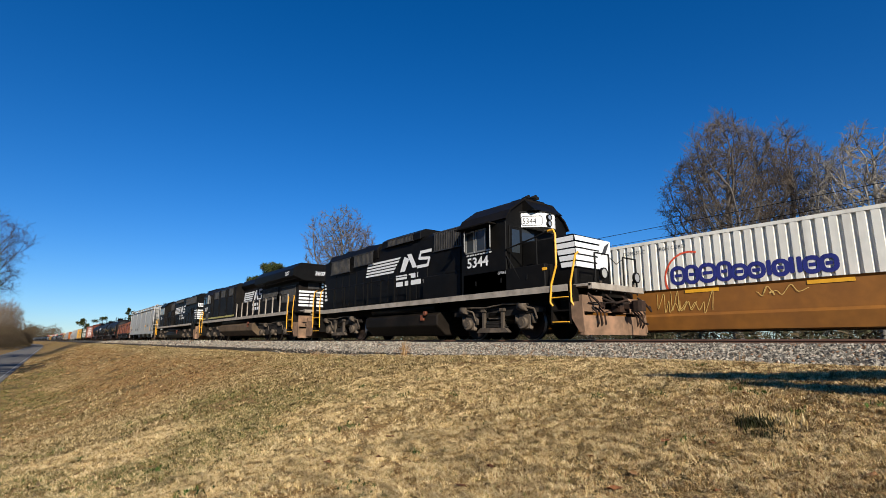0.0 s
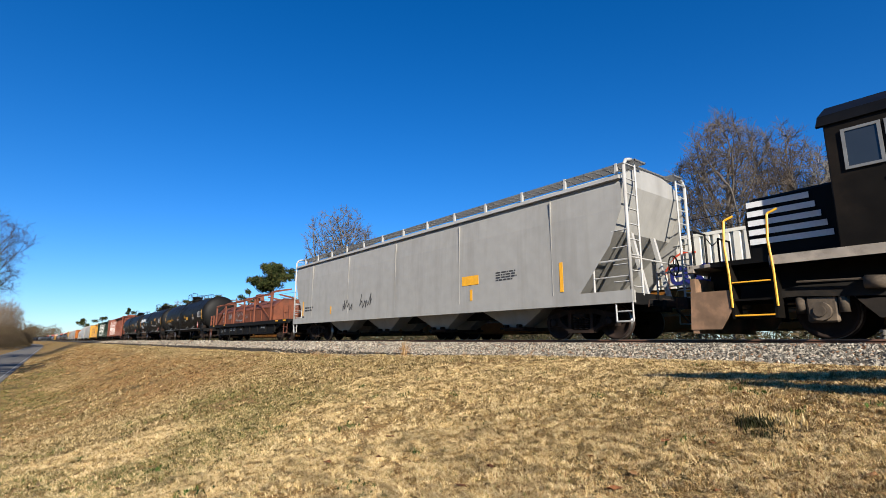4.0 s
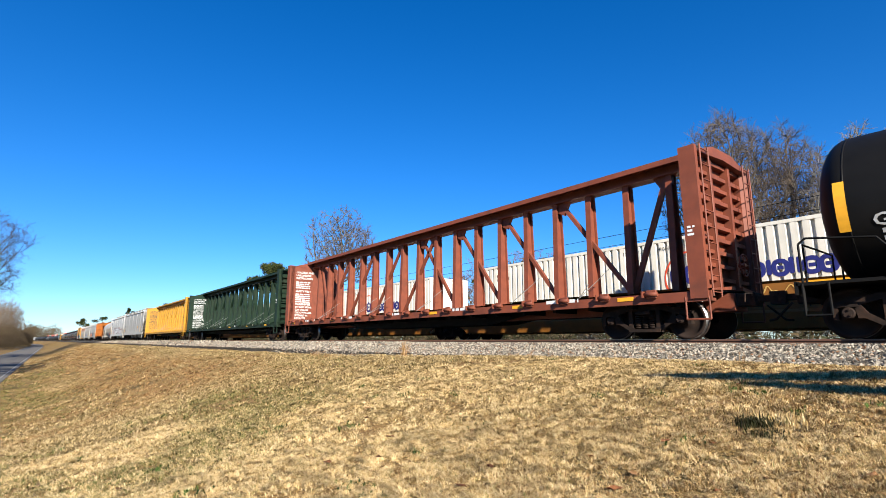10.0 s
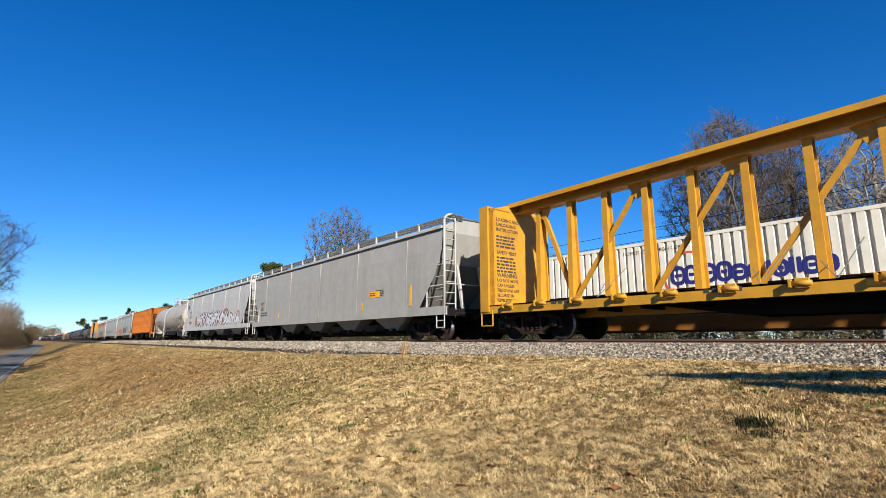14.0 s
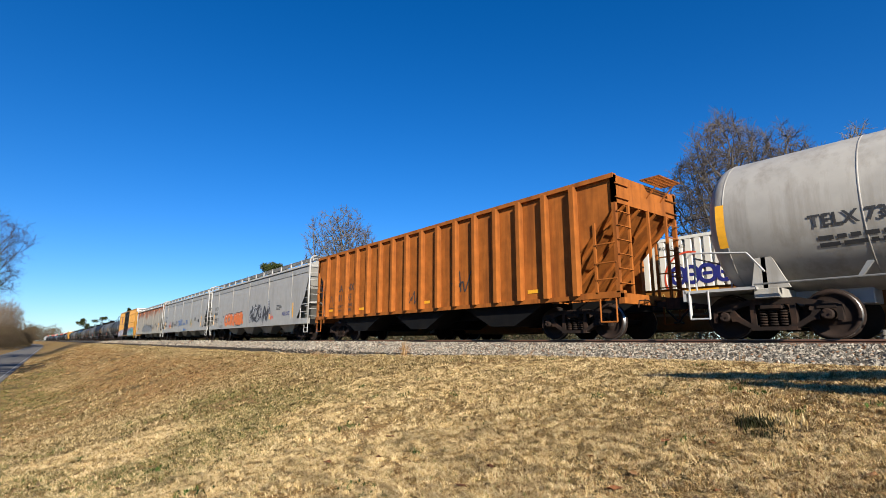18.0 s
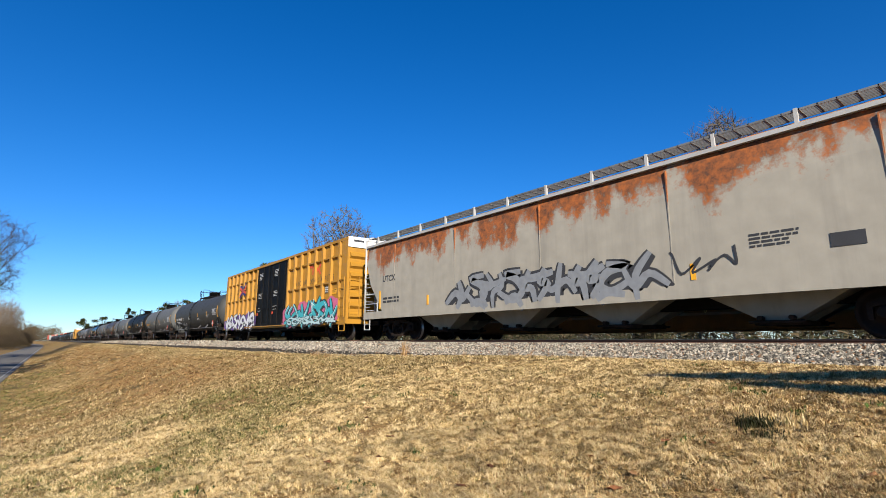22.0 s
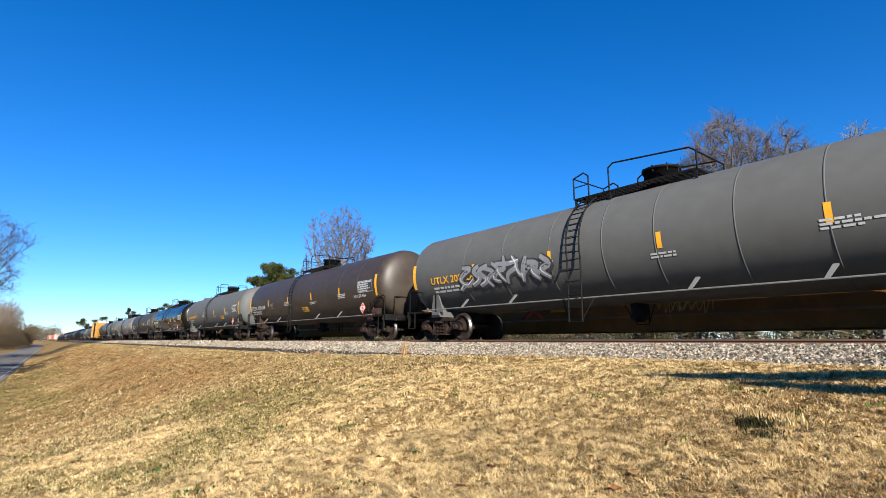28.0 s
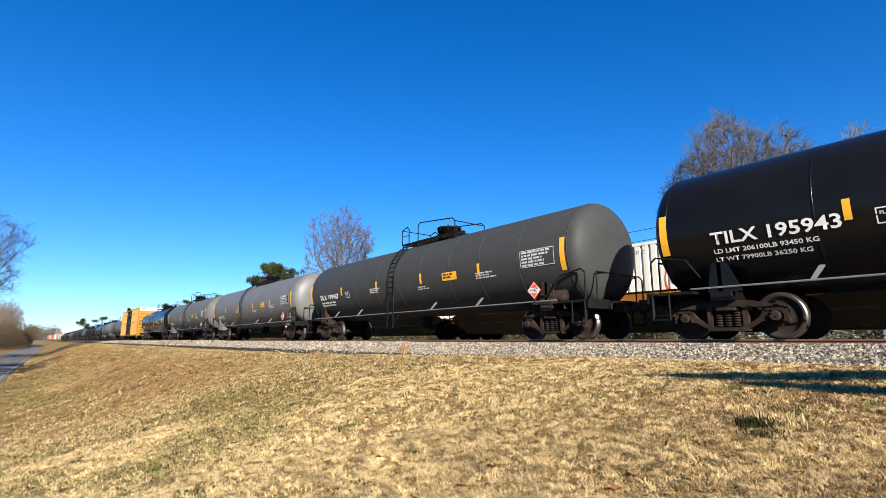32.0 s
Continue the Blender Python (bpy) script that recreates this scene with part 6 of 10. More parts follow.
# ---- covered hoppers ----
def covered_hopper(front, rear, body, label, bays=4, band=None, trim="hop_trim", top=3.96, extra=None, marks=(), seed=1, grate="grating", tail_panel=False):
    L, c = front - rear, (front + rear) / 2
    car = set_car("covered_hopper", label, "hopper car", c)
    half = L / 2
    a = half - 0.62            # end of the side sheet
    key = (round(L, 2), top)
    W = 1.55

    def side_shape(bm):
        # side sheets with cut lower corners, roof, and slope sheets inside them, in one skin
        prof_y = [(W + 0.032, 1.12), (W + 0.035, 2.3), (W + 0.02, 3.2), (W - 0.02, top - 0.12), (W - 0.07, top), (1.05, top + 0.30), (0.55, top + 0.40), (0, top + 0.42)]
        ring = prof_y + [(-y, z) for y, z in prof_y[-2::-1]]

        def xend(z):
            if z >= 2.75:
                return a
            return a - (2.75 - z) / (2.75 - 1.12) * 1.35
        cols = []
        for s in (-1, 1):
            cols.append([bm.verts.new((s * xend(z), y, z)) for y, z in ring])
        n = len(ring)
        for i in range(n - 1):
            f = bm.faces.new((cols[0][i], cols[1][i], cols[1][i + 1], cols[0][i + 1]))
            f.smooth = 4 <= i <= n - 6
        for s, col in ((-1, cols[0]), (1, cols[1])):
            # end: upper end wall, then the slope sheet running inwards
            inner = [bm.verts.new((s * (a - 2.4), y * 0.98, 1.12)) for y in (W, -W)]
            up = [bm.verts.new((s * (a - 0.45), W * 0.98, 2.75)), bm.verts.new((s * (a - 0.45), -W * 0.98, 2.75))]
            top_i = [i for i in range(n) if ring[i][1] >= 2.75]
            bm.faces.new([col[i] for i in top_i] + [up[1], up[0]])
            bm.faces.new((up[0], up[1], inner[1], inner[0]))
        bmesh.ops.recalc_face_normals(bm, faces=bm.faces)
    shared("body", key, side_shape, body, car)

    def seams(bm):
        for s in (-1, 1):
            box(bm, -0.012, 0.012, s * (W - 0.01), s * (W + 0.042), 1.15, top - 0.15)
    for k in range(5):
        shared("weld_seam", key, seams, body, car, Matrix.Translation((-a + 2.2 + (2 * a - 4.4) * k / 4, 0, 0)))

    def chord(bm):
        for s in (-1, 1):
            prism(bm, [(s * (W - 0.04), top - 0.02), (s * (W + 0.06), top - 0.02), (s * (W + 0.06), top + 0.07), (s * (W - 0.06), top + 0.09)], -a, a, "x")
    shared("top_chord", key, chord, M[trim], car)
    if band:
        def bandf(bm):
            for s in (-1, 1):
                prism(bm, [(s * (W + 0.012), top - 0.36), (s * (W + 0.026), top - 0.36), (s * (W - 0.001), top - 0.06), (s * (W - 0.015), top - 0.06)], -a + 0.02, a - 0.02, "x")
        shared("side_band", key, bandf, band, car)

    def sill(bm):
        for s in (-1, 1):
            prism(bm, [(s * (W - 0.1), 0.86), (s * (W + 0.045), 0.86), (s * (W + 0.045), 1.16), (s * (W - 0.1), 1.16)], -a - 0.15, a + 0.15, "x")
    shared("side_sill", key, sill, body if trim == "hop_trim" else M[trim], car)

    def centre(bm):
        box(bm, -half + 0.5, half - 0.5, -0.3, 0.3, 0.70, 1.05)
        for s in (-1, 1):
            box(bm, s * (a - 2.4), s * (half - 0.5), -W, W, 1.0, 1.08)
            box(bm, s * (half - 0.56), s * (half - 0.48), -W, W, 0.82, 1.1)
    shared("centre_sill", key, centre, M["black"], car)

    def chute(bm):
        w = (2 * a - 5.0) / bays / 2 * 0.92
        for s in (-1, 1):
            q = [(-w, s * 1.0, 1.14), (w, s * 1.0, 1.14), (w, s * 0.12, 1.14), (-w, s * 0.12, 1.14)]
            r = [(-0.32, s * 0.75, 0.38), (0.32, s * 0.75, 0.38), (0.32, s * 0.35, 0.38), (-0.32, s * 0.35, 0.38)]
            va, vb = [bm.verts.new(p) for p in q], [bm.verts.new(p) for p in r]
            for i in range(4):
                bm.faces.new((va[i], va[(i + 1) % 4], vb[(i + 1) % 4], vb[i]))
            bm.faces.new(vb)
        bmesh.ops.recalc_face_normals(bm, faces=bm.faces)
    def gate(bm):
        box(bm, -0.42, 0.42, -0.85, -0.3, 0.28, 0.38, 0.01)
        cyl(bm, (-0.28, -0.8, 0.42), (-0.28, -0.98, 0.42), 0.05, 8)
        cyl(bm, (0.28, -0.8, 0.42), (0.28, -0.98, 0.42), 0.05, 8)
        cyl(bm, (-0.5, -0.92, 0.34), (0.5, -0.92, 0.34), 0.028, 6)
    for k in range(bays):
        x = -(a - 2.5) + (2 * a - 5.0) * (k + 0.5) / bays
        shared("hopper_chute", (key, bays), chute, body, car, Matrix.Translation((x, 0, 0)))
        for turn in (0.0, math.pi):
            shared("outlet_gate", 0, gate, M["truck"], car, Matrix.Translation((x, 0, 0)) @ Matrix.Rotation(turn, 4, "Z"))
    for s in (-1, 1):
        add_truck(car, s * (half - 2.35))
    add_couplers(car, half)

    def walkway(bm):
        for s in (-1, 1):
            grate_bm(bm, -a - 0.25, a + 0.25, s * 0.72 if s > 0 else -1.22, s * 1.22 if s > 0 else -0.72, top + 0.46, 0.045, 0.3, 0.07)
        for q in (-1, 1):
            grate_bm(bm, q * (a - 0.25) - 0.25, q * (a - 0.25) + 0.25, -0.72, 0.72, top + 0.46, 0.045, 0.3, 0.07)
    shared("running_board", key, walkway, M[grate], car)

    def wposts(bm):
        box(bm, -0.035, 0.035, -0.03, 0.03, 0.18, 0.52)
    for k in range(13):
        for s in (-1, 1):
            shared("running_board_bracket", 0, wposts, M[trim], car, Matrix.Translation((-a + 0.3 + (2 * a - 0.6) * k / 12, s * 1.21, top)))
    if tail_panel:
        # the rear ends of the side sheets run down to the sill, with an opening beside the ladder
        for s in (-1, 1):
            bm = bmx()
            prism(bm, [(-a, 1.12), (-a + 1.4, 1.12), (-a + 0.55, 2.15), (-a + 0.4, 2.05), (-a + 0.1, 2.05), (-a, 2.15)], s * (W + 0.004), s * (W + 0.03), "y")
            part("end_side_panel", bm, body, car)
            bm = bmx()
            tube(bm, [(-a + 0.08, s * (W + 0.05), 2.1), (-a + 0.08, s * (W + 0.05), 2.62), (-a + 0.2, s * (W + 0.05), 2.76), (-a + 0.45, s * (W + 0.05), 2.76), (-a + 0.55, s * (W + 0.05), 2.62), (-a + 0.55, s * (W + 0.05), 2.1)], 0.025, 6)
            part("grab_hoop", bm, M[trim], car)

    def hatch(bm):
        box(bm, -0.9, 0.9, -0.4, 0.4, top + 0.40, top + 0.50, 0.03)
    for k in range(5):
        shared("roof_hatch", key, hatch, body, car, Matrix.Translation((-a + 2.0 + (2 * a - 4.0) * k / 4, 0, 0)))
    for s in (-1, 1):
        rot = Matrix.Rotation(0 if s > 0 else math.pi, 4, "Z")

        def cage(bm):
            for q in (-1, 1):
                tube(bm, [(a + 0.12, q * W, 0.9), (a + 0.12, q * W, top + 0.30), (a + 0.12, q * (W - 0.12), top + 0.46), (a + 0.12, q * 1.2, top + 0.52)], 0.045, 8)
                tube(bm, [(a - 0.9, q * W, 1.1), (a - 0.9, q * W, 1.9), (a + 0.12, q * W, 1.9)], 0.028, 6)
                tube(bm, [(a - 0.9, q * W, 1.5), (a + 0.12, q * W, 1.5)], 0.02, 6)
                tube(bm, [(a + 0.12, q * (W - 0.5), 1.05), (a + 0.12, q * (W - 0.5), top + 0.46)], 0.03, 6)
            tube(bm, [(a + 0.12, -W, 1.95), (a + 0.12, W, 1.95)], 0.025, 6)
            prism(bm, [(a - 0.1, 1.05), (a + 0.0, 1.05), (a - 0.35, 2.75), (a - 0.45, 2.75)], 0.5, 0.6, "y")
            prism(bm, [(a - 0.1, 1.05), (a + 0.0, 1.05), (a - 0.35, 2.75), (a - 0.45, 2.75)], -0.6, -0.5, "y")
        shared("end_cage", key, cage, M[trim], car, rot)

        def lad(bm):
            for q in (-1, 1):
                for i in range(9):
                    z = 1.25 + (top - 0.9) * i / 8
                    tube(bm, [(a + 0.12, q * W, z), (a + 0.12, q * (W - 0.5), z)], 0.018, 5)
                for i in range(5):
                    z = 0.95 + 0.42 * i
                    tube(bm, [(a - 0.32, q * (W + 0.02), z), (a + 0.12, q * (W + 0.02), z)], 0.018, 5)
                stirrup_bm(bm, a - 0.1, q * W, 0.44, 0.42, 0.9, 1)
        shared("end_ladder", key, lad, M[trim], car, rot)
    shared("brake_wheel", 0, build_brake_wheel, M["black"], car, Matrix.Translation((a + 0.2, 0.4, 1.9)))
    y = -W - 0.041
    for txt, size, z in marks:
        letter(car, txt, -a + 1.35, z, size, M["dark_letter"], y=y)
    bars(car, -a + 1.4, 1.62, 1.4, 2, 0.08, M["dark_letter"], y=y, seed=seed)
    bars(car, a - 4.4, 2.0, 0.9, 4, 0.045, M["dark_letter"], y=y, seed=seed + 5)
    bars(car, a - 3.4, 1.05, 1.6, 1, 0.05, M["dark_letter"], y=y - 0.002, seed=seed + 6)
    bars(car, -1.2, 1.05, 1.6, 1, 0.05, M["dark_letter"], y=y - 0.002, seed=seed + 7)
    for x, h in ((-a + 1.1, 0.75), (-a + 4.4, 0.35), (a - 5.6, 0.35), (a - 1.95, 0.8)):
        stripe(car, x, 1.25, 0.11, h, y=y)
    if extra:
        extra(car, a, y)
    return car


# ---- bulkhead flat cars with a centre truss ----
def centerbeam(front, rear, body, label, chord_mat=None, marks="white", seed=1, texts=True, shift=0.4):
    L, c = front - rear, (front + rear) / 2 + shift
    car = set_car("centerbeam_flatcar", label, "flat car", c)
    half = L / 2
    e = half - 0.83
    key = round(L, 2)
    mk = M[marks]

    def deck(bm):
        box(bm, -e, e, -0.35, 0.35, 0.62, 1.02)
        for s in (-1, 1):
            prism(bm, [(s * 1.25, 0.80), (s * 1.46, 0.80), (s * 1.46, 1.06), (s * 1.40, 1.06), (s * 1.40, 0.86), (s * 1.25, 0.86)], -e, e, "x")
            prism(bm, [(s * 1.46, 1.02), (s * 1.46, 1.06), (s * 0.2, 1.18), (s * 0.2, 1.10)], -e, e, "x")
    shared("deck", key, deck, body, car)

    for s in (-1, 1):
        def girder(bm):
            prism(bm, [(s * (e - 5.2), 0.86), (-s * (e - 5.2), 0.86), (-s * (e - 7.5), 0.50), (s * (e - 7.5), 0.50)], s * 0.55, s * 0.62, "y")
        shared("underframe_girder", (key, s), girder, M["black"], car)

    def bearer(bm):
        box(bm, -0.05, 0.05, -1.3, 1.3, 0.72, 0.86)
    for k in range(20):
        shared("cross_bearer", 0, bearer, M["black"], car, Matrix.Translation((-e + 0.8 + (2 * e - 1.6) * k / 19, 0, 0)))

    for s in (-1, 1):
        rot = Matrix.Rotation(0 if s > 0 else math.pi, 4, "Z")

        def bulk(bm):
            # inner wall, corner posts, stiff top edge
            box(bm, e - 0.42, e - 0.36, -1.42, 1.42, 1.06, 4.24)
            for q in (-1, 1):
                prism(bm, [(e - 0.42, q * 1.22), (e - 0.42, q * 1.5), (e - 0.05, q * 1.5), (e - 0.05, q * 1.38), (e - 0.2, q * 1.22)], 0.86, 4.28, "z")
                prism(bm, [(q * 1.22, 4.16), (q * 1.5, 4.16), (q * 0.5, 4.46), (q * 0.0, 4.46), (q * 0.0, 4.24)], e - 0.42, e - 0.06, "x")
        shared("bulkhead", key, bulk, body, car, rot)

        def ribs(bm):
            for k in range(10):
                z = 1.3 + 0.31 * k
                box(bm, e - 0.36, e - 0.22, -1.3, 1.3, z, z + 0.09)
            for q in (-0.5, 0.5):
                box(bm, e - 0.36, e - 0.16, q - 0.06, q + 0.06, 1.06, 4.4)
        shared("bulkhead_ribs", key, ribs, body, car, rot)

        def lad(bm):
            for q in (-1, 1):
                ladder_bm(bm, e + 0.0, q * 1.15, 0.9, 4.3, 0.4, 0.36, 0.016, "y")
                stirrup_bm(bm, e - 0.3, q * 1.45, 0.5, 0.42, 0.9, 0)
        shared("end_ladder", key, lad, body, car, rot)

    def chord(bm):
        # one folded girder: a wide flange with turned-down lips over a narrow web
        prism(bm, [(-0.46, 4.38), (-0.42, 4.38), (-0.42, 4.46), (-0.06, 4.46), (-0.06, 4.24), (-0.2, 4.24), (-0.2, 4.19), (0.2, 4.19), (0.2, 4.24),
                   (0.06, 4.24), (0.06, 4.46), (0.42, 4.46), (0.42, 4.38), (0.46, 4.38), (0.46, 4.52), (-0.46, 4.52)], -e + 0.4, e - 0.4, "x")
    shared("top_chord", key, chord, chord_mat or body, car)
    n = 18
    xs = [-(e - 1.37) + (2 * e - 2.74) * k / (n - 1) for k in range(n)]

    def post(bm):
        for s in (-1, 1):
            prism(bm, [(s * 0.17, 1.12), (s * 0.21, 1.12), (s * 0.13, 4.2), (s * 0.09, 4.2)], -0.085, 0.085, "x")
        prism(bm, [(-0.17, 1.12), (0.17, 1.12), (0.09, 4.2), (-0.09, 4.2)], -0.012, 0.012, "x")
    for x in xs:
        shared("truss_post", 0, post, body, car, Matrix.Translation((x, 0, 0)))
    step = xs[1] - xs[0]
    # diagonals lean outwards from the middle, each over two bays, with a short one at either end
    for foot, top in ((1, 0), (1, 3), (3, 5), (5, 7), (7, 9), (16, 17), (16, 14), (14, 12), (12, 10), (10, 8)):
        def diag(bm):
            w, d = 0.07, (xs[top] - xs[foot])
            prism(bm, [(-w, 1.15), (w, 1.15), (d * 0.93 + w, 4.2), (d * 0.93 - w, 4.2)], -0.05, 0.05, "y")
            g = 0.16 if d > 0 else -0.16
            prism(bm, [(d * 0.93 - 2.2 * g, 4.2), (d * 0.93 + g, 4.2), (d * 0.93 + g, 3.95), (d * 0.93 - 0.7 * g, 3.8)], -0.055, 0.055, "y")
        shared("truss_diagonal", (top - foot, key), diag, body, car, Matrix.Translation((xs[foot], 0, 0)))

    def winch(bm):
        box(bm, -0.12, 0.12, -0.06, 0.0, -0.14, 0.05, 0.01)
        cyl(bm, (-0.16, -0.06, -0.05), (0.16, -0.06, -0.05), 0.05, 8)
        box(bm, -0.2, -0.16, -0.14, 0.02, -0.12, 0.03)
    for k in range(18):
        x = -(e - 1.3) + (2 * e - 2.6) * k / 17
        shared("winch", 0, winch, body, car, Matrix.Translation((x, -1.47, 1.06)))
    def cable(bm):
        tube(bm, [(0, -1.44, 1.06), (0.25, -0.38, 1.9)], 0.01, 4)
        tube(bm, [(0, -1.44, 1.06), (-0.5, -0.3, 1.55)], 0.01, 4)
    for k in (2, 5, 6, 9, 13, 15):
        shared("tie_cable", 0, cable, M["grating"], car, Matrix.Translation((xs[k] + 0.5, 0, 0)))
    for s in (-1, 1):
        add_truck(car, s * (half - 2.6))
    add_couplers(car, half)
    shared("brake_wheel", 0, build_brake_wheel, body, car, Matrix.Translation((e + 0.05, 0.3, 1.7)))
    for k, x in enumerate((-e + 1.0, -6.0, -2.2, 2.0, 6.1, e - 2.2)):
        stripe(car, x, 0.90, 0.42, 0.09, y=-1.468)
    for k in range(5):
        bars(car, -9.0 + 4.1 * k, 0.96, 1.3, 1, 0.09, mk, y=-1.466, seed=seed + k)
    # instruction texts on the inner wall of the rear bulkhead, which faces forward
    xi = -e + 0.43
    if texts:
        bm = bmx()
        box(bm, xi - 0.01, xi + 0.004, -1.18, -0.1, 1.3, 4.2)
        part("instruction_board", bm, body, car)
        for i, t in enumerate(("LOADING AND", "UNLOADING", "INSTRUCTION")):
            letter(car, t, -1.12, 3.85 - 0.17 * i, 0.155, mk, y=xi + 0.012, face="end")
        for i, t in enumerate(("SAFETY FIRST",)):
            letter(car, t, -1.12, 2.75, 0.155, mk, y=xi + 0.012, face="end")
        for i, t in enumerate(("WARNING", "DO NOT MOVE", "CAR UNLESS", "TIEDOWNS ARE", "SECURED IN", "KEYSLOTS")):
            letter(car, t, -1.12, 2.0 - 0.16 * i, 0.14 if i else 0.19, mk, y=xi + 0.012, face="end")
        for z, rows in ((3.3, 4), (2.6, 5)):
            rnd = random.Random(seed + rows)
            bm = bmx()
            for r in range(rows):
                a = -1.12
                while a < -0.3:
                    b = a + rnd.uniform(0.08, 0.25)
                    box(bm, xi + 0.008, xi + 0.012, a, min(b, -0.25), z - r * 0.11, z - r * 0.11 + 0.06)
                    a = b + 0.04
            part("lettering", bm, mk, car)
    bars(car, e - 0.36, 2.4, 0.2, 3, 0.05, M["dark_letter"] if marks != "white" else mk, y=-1.506, seed=seed + 11)
    return car


# ---- high boxcar with double plug doors ----
def boxcar(front, rear, body, label, full=True):
    L, c = front - rear, (front + rear) / 2
    car = set_car("boxcar", label, "boxcar", c)
    half = L / 2
    a = half - 1.18
    W, Z0, Z1 = 1.58, 0.74, 4.78

    def shell(bm):
        prof = [(W - 0.07, Z0), (W - 0.07, Z1 - 0.05), (0.0, Z1 + 0.01)]
        prism(bm, [(y, z) for y, z in prof] + [(-y, z) for y, z in prof[1::-1]], -a + 0.08, a - 0.08, "x")
    shared("body", L, shell, body, car)

    def roof(bm):
        prism(bm, [(-W, Z1 - 0.03), (0, Z1 + 0.03), (W, Z1 - 0.03), (W, Z1 + 0.02), (0, Z1 + 0.07), (-W, Z1 + 0.02)], -a, a, "x")
        for k in range(19):
            x = -a + 0.5 + (2 * a - 1.0) * k / 18
            prism(bm, [(-W + 0.05, Z1 + 0.02), (0, Z1 + 0.07), (W - 0.05, Z1 + 0.02), (W - 0.05, Z1 + 0.06), (0, Z1 + 0.11), (-W + 0.05, Z1 + 0.06)], x - 0.04, x + 0.04, "x")
    shared("roof", L, roof, M["grating"], car)

    def chords(bm):
        for s in (-1, 1):
            box(bm, -a, a, s * (W - 0.08), s * (W + 0.02), Z1 - 0.12, Z1 + 0.01)
            box(bm, -a, a, s * (W - 0.08), s * (W + 0.02), Z0, Z0 + 0.14)
    shared("side_chord", L, chords, body, car)

    d0, d1 = -2.75, 2.6          # door opening
    posts = [-a + 0.58 + (d0 + a - 0.58) * k / 7 for k in range(8)] + [d1 + (a - 0.82 - d1) * k / 7 for k in range(8)]

    for x in posts:
        for s in (-1, 1):
            def post(bm):
                prism(bm, [(-0.10, s * (W - 0.08)), (-0.085, s * (W + 0.06)), (0.085, s * (W + 0.06)), (0.10, s * (W - 0.08))], Z0 + 0.14, Z1 - 0.12, "z")
            shared("side_post", s, post, body, car, Matrix.Translation((x, 0, 0)))

    for s in (-1, 1):
        def corner(bm):
            box(bm, -0.29, 0.29, s * (W - 0.07), s * (W + 0.015), Z0, Z1 - 0.02)
        for q in (-1, 1):
            shared("corner_panel", s, corner, body, car, Matrix.Translation((q * (a - 0.29), 0, 0)))

    for x0, x1 in ((-a + 0.6, d0 - 0.05), (d1 + 0.05, a - 0.6)):
        for z in (2.78, 4.0):
            def side_rail(bm):
                prism(bm, [(-W - 0.035, z - 0.04), (-W + 0.08, z - 0.09), (-W + 0.08, z + 0.06), (-W - 0.035, z + 0.03)], x0, x1, "x")
            shared("side_rib", (L, x0, z), side_rail, body, car)

    for x0, x1 in ((d0, (d0 + d1) / 2 - 0.02), ((d0 + d1) / 2 + 0.02, d1)):
        bm = bmx()
        box(bm, x0, x1, -W - 0.02, -W + 0.08, Z0 + 0.12, Z1 - 0.14, 0.01)
        for z in (1.4, 2.1, 2.8, 3.5, 4.1):
            box(bm, x0 + 0.08, x1 - 0.08, -W - 0.035, -W - 0.02, z, z + 0.06)
        door = part("plug_door", bm, M["loco_black"], car, "black plug door")
        bm = bmx()
        for k in range(3):
            x = x0 + 0.35 + (x1 - x0 - 0.7) * k / 2
            tube(bm, [(x, -W - 0.07, Z0 + 0.2), (x, -W - 0.07, Z1 - 0.25)], 0.022, 6)
        box(bm, x0 + 0.3, x1 - 0.3, -W - 0.09, -W - 0.05, 1.9, 1.96)
        part("locking_bar", bm, M["loco_black_dusty"], door)
        bm = bmx()
        rr = random.Random(int(abs(x0) * 10))
        for zz, n in ((4.2, 5), (2.9, 4), (2.0, 3)):
            for r in range(n):
                box(bm, x0 + 0.5, x0 + 0.5 + rr.uniform(0.35, 0.75), -W - 0.042, -W - 0.038, zz - r * 0.09, zz - r * 0.09 + 0.034)
        part("lettering", bm, M["grey_stencil"], door)
        bm = bmx()
        box(bm, x0 + 0.35, x0 + 0.55, -W - 0.042, -W - 0.037, 1.55, 1.7)
        part("warning_sticker", bm, M["logo_red"], door)
    bm = bmx()
    box(bm, d0 - 1.9, d1 + 0.1, -W - 0.09, -W - 0.02, Z0 + 0.08, Z0 + 0.13)
    box(bm, d0 - 1.9, d1 + 0.1, -W - 0.09, -W - 0.02, Z1 - 0.16, Z1 - 0.12)
    part("door_track", bm, body, car)

    for q in (-1, 1):
        rot = Matrix.Rotation(0 if q > 0 else math.pi, 4, "Z")

        def endw(bm):
            box(bm, a - 0.1, a - 0.02, -W + 0.02, W - 0.02, Z0, Z1 - 0.02)
        shared("end_wall", L, endw, body, car, rot)

        def end_rib(bm):
            prism(bm, [(a - 0.03, 0.0), (a + 0.11, 0.12), (a + 0.11, 0.22), (a - 0.03, 0.34)], -W + 0.12, W - 0.12, "y")
        for k in range(7):
            shared("end_rib", L, end_rib, body, car, rot @ Matrix.Translation((0, 0, Z0 + 0.2 + 0.47 * k)))

        def top(bm):
            prism(bm, [(-W, Z1 - 0.46), (W, Z1 - 0.46), (W, Z1 + 0.03), (0, Z1 + 0.06), (-W, Z1 + 0.03)], a - 0.02, a + 0.035, "x")
        shared("end_top_panel", L, top, M["white"], car, rot)

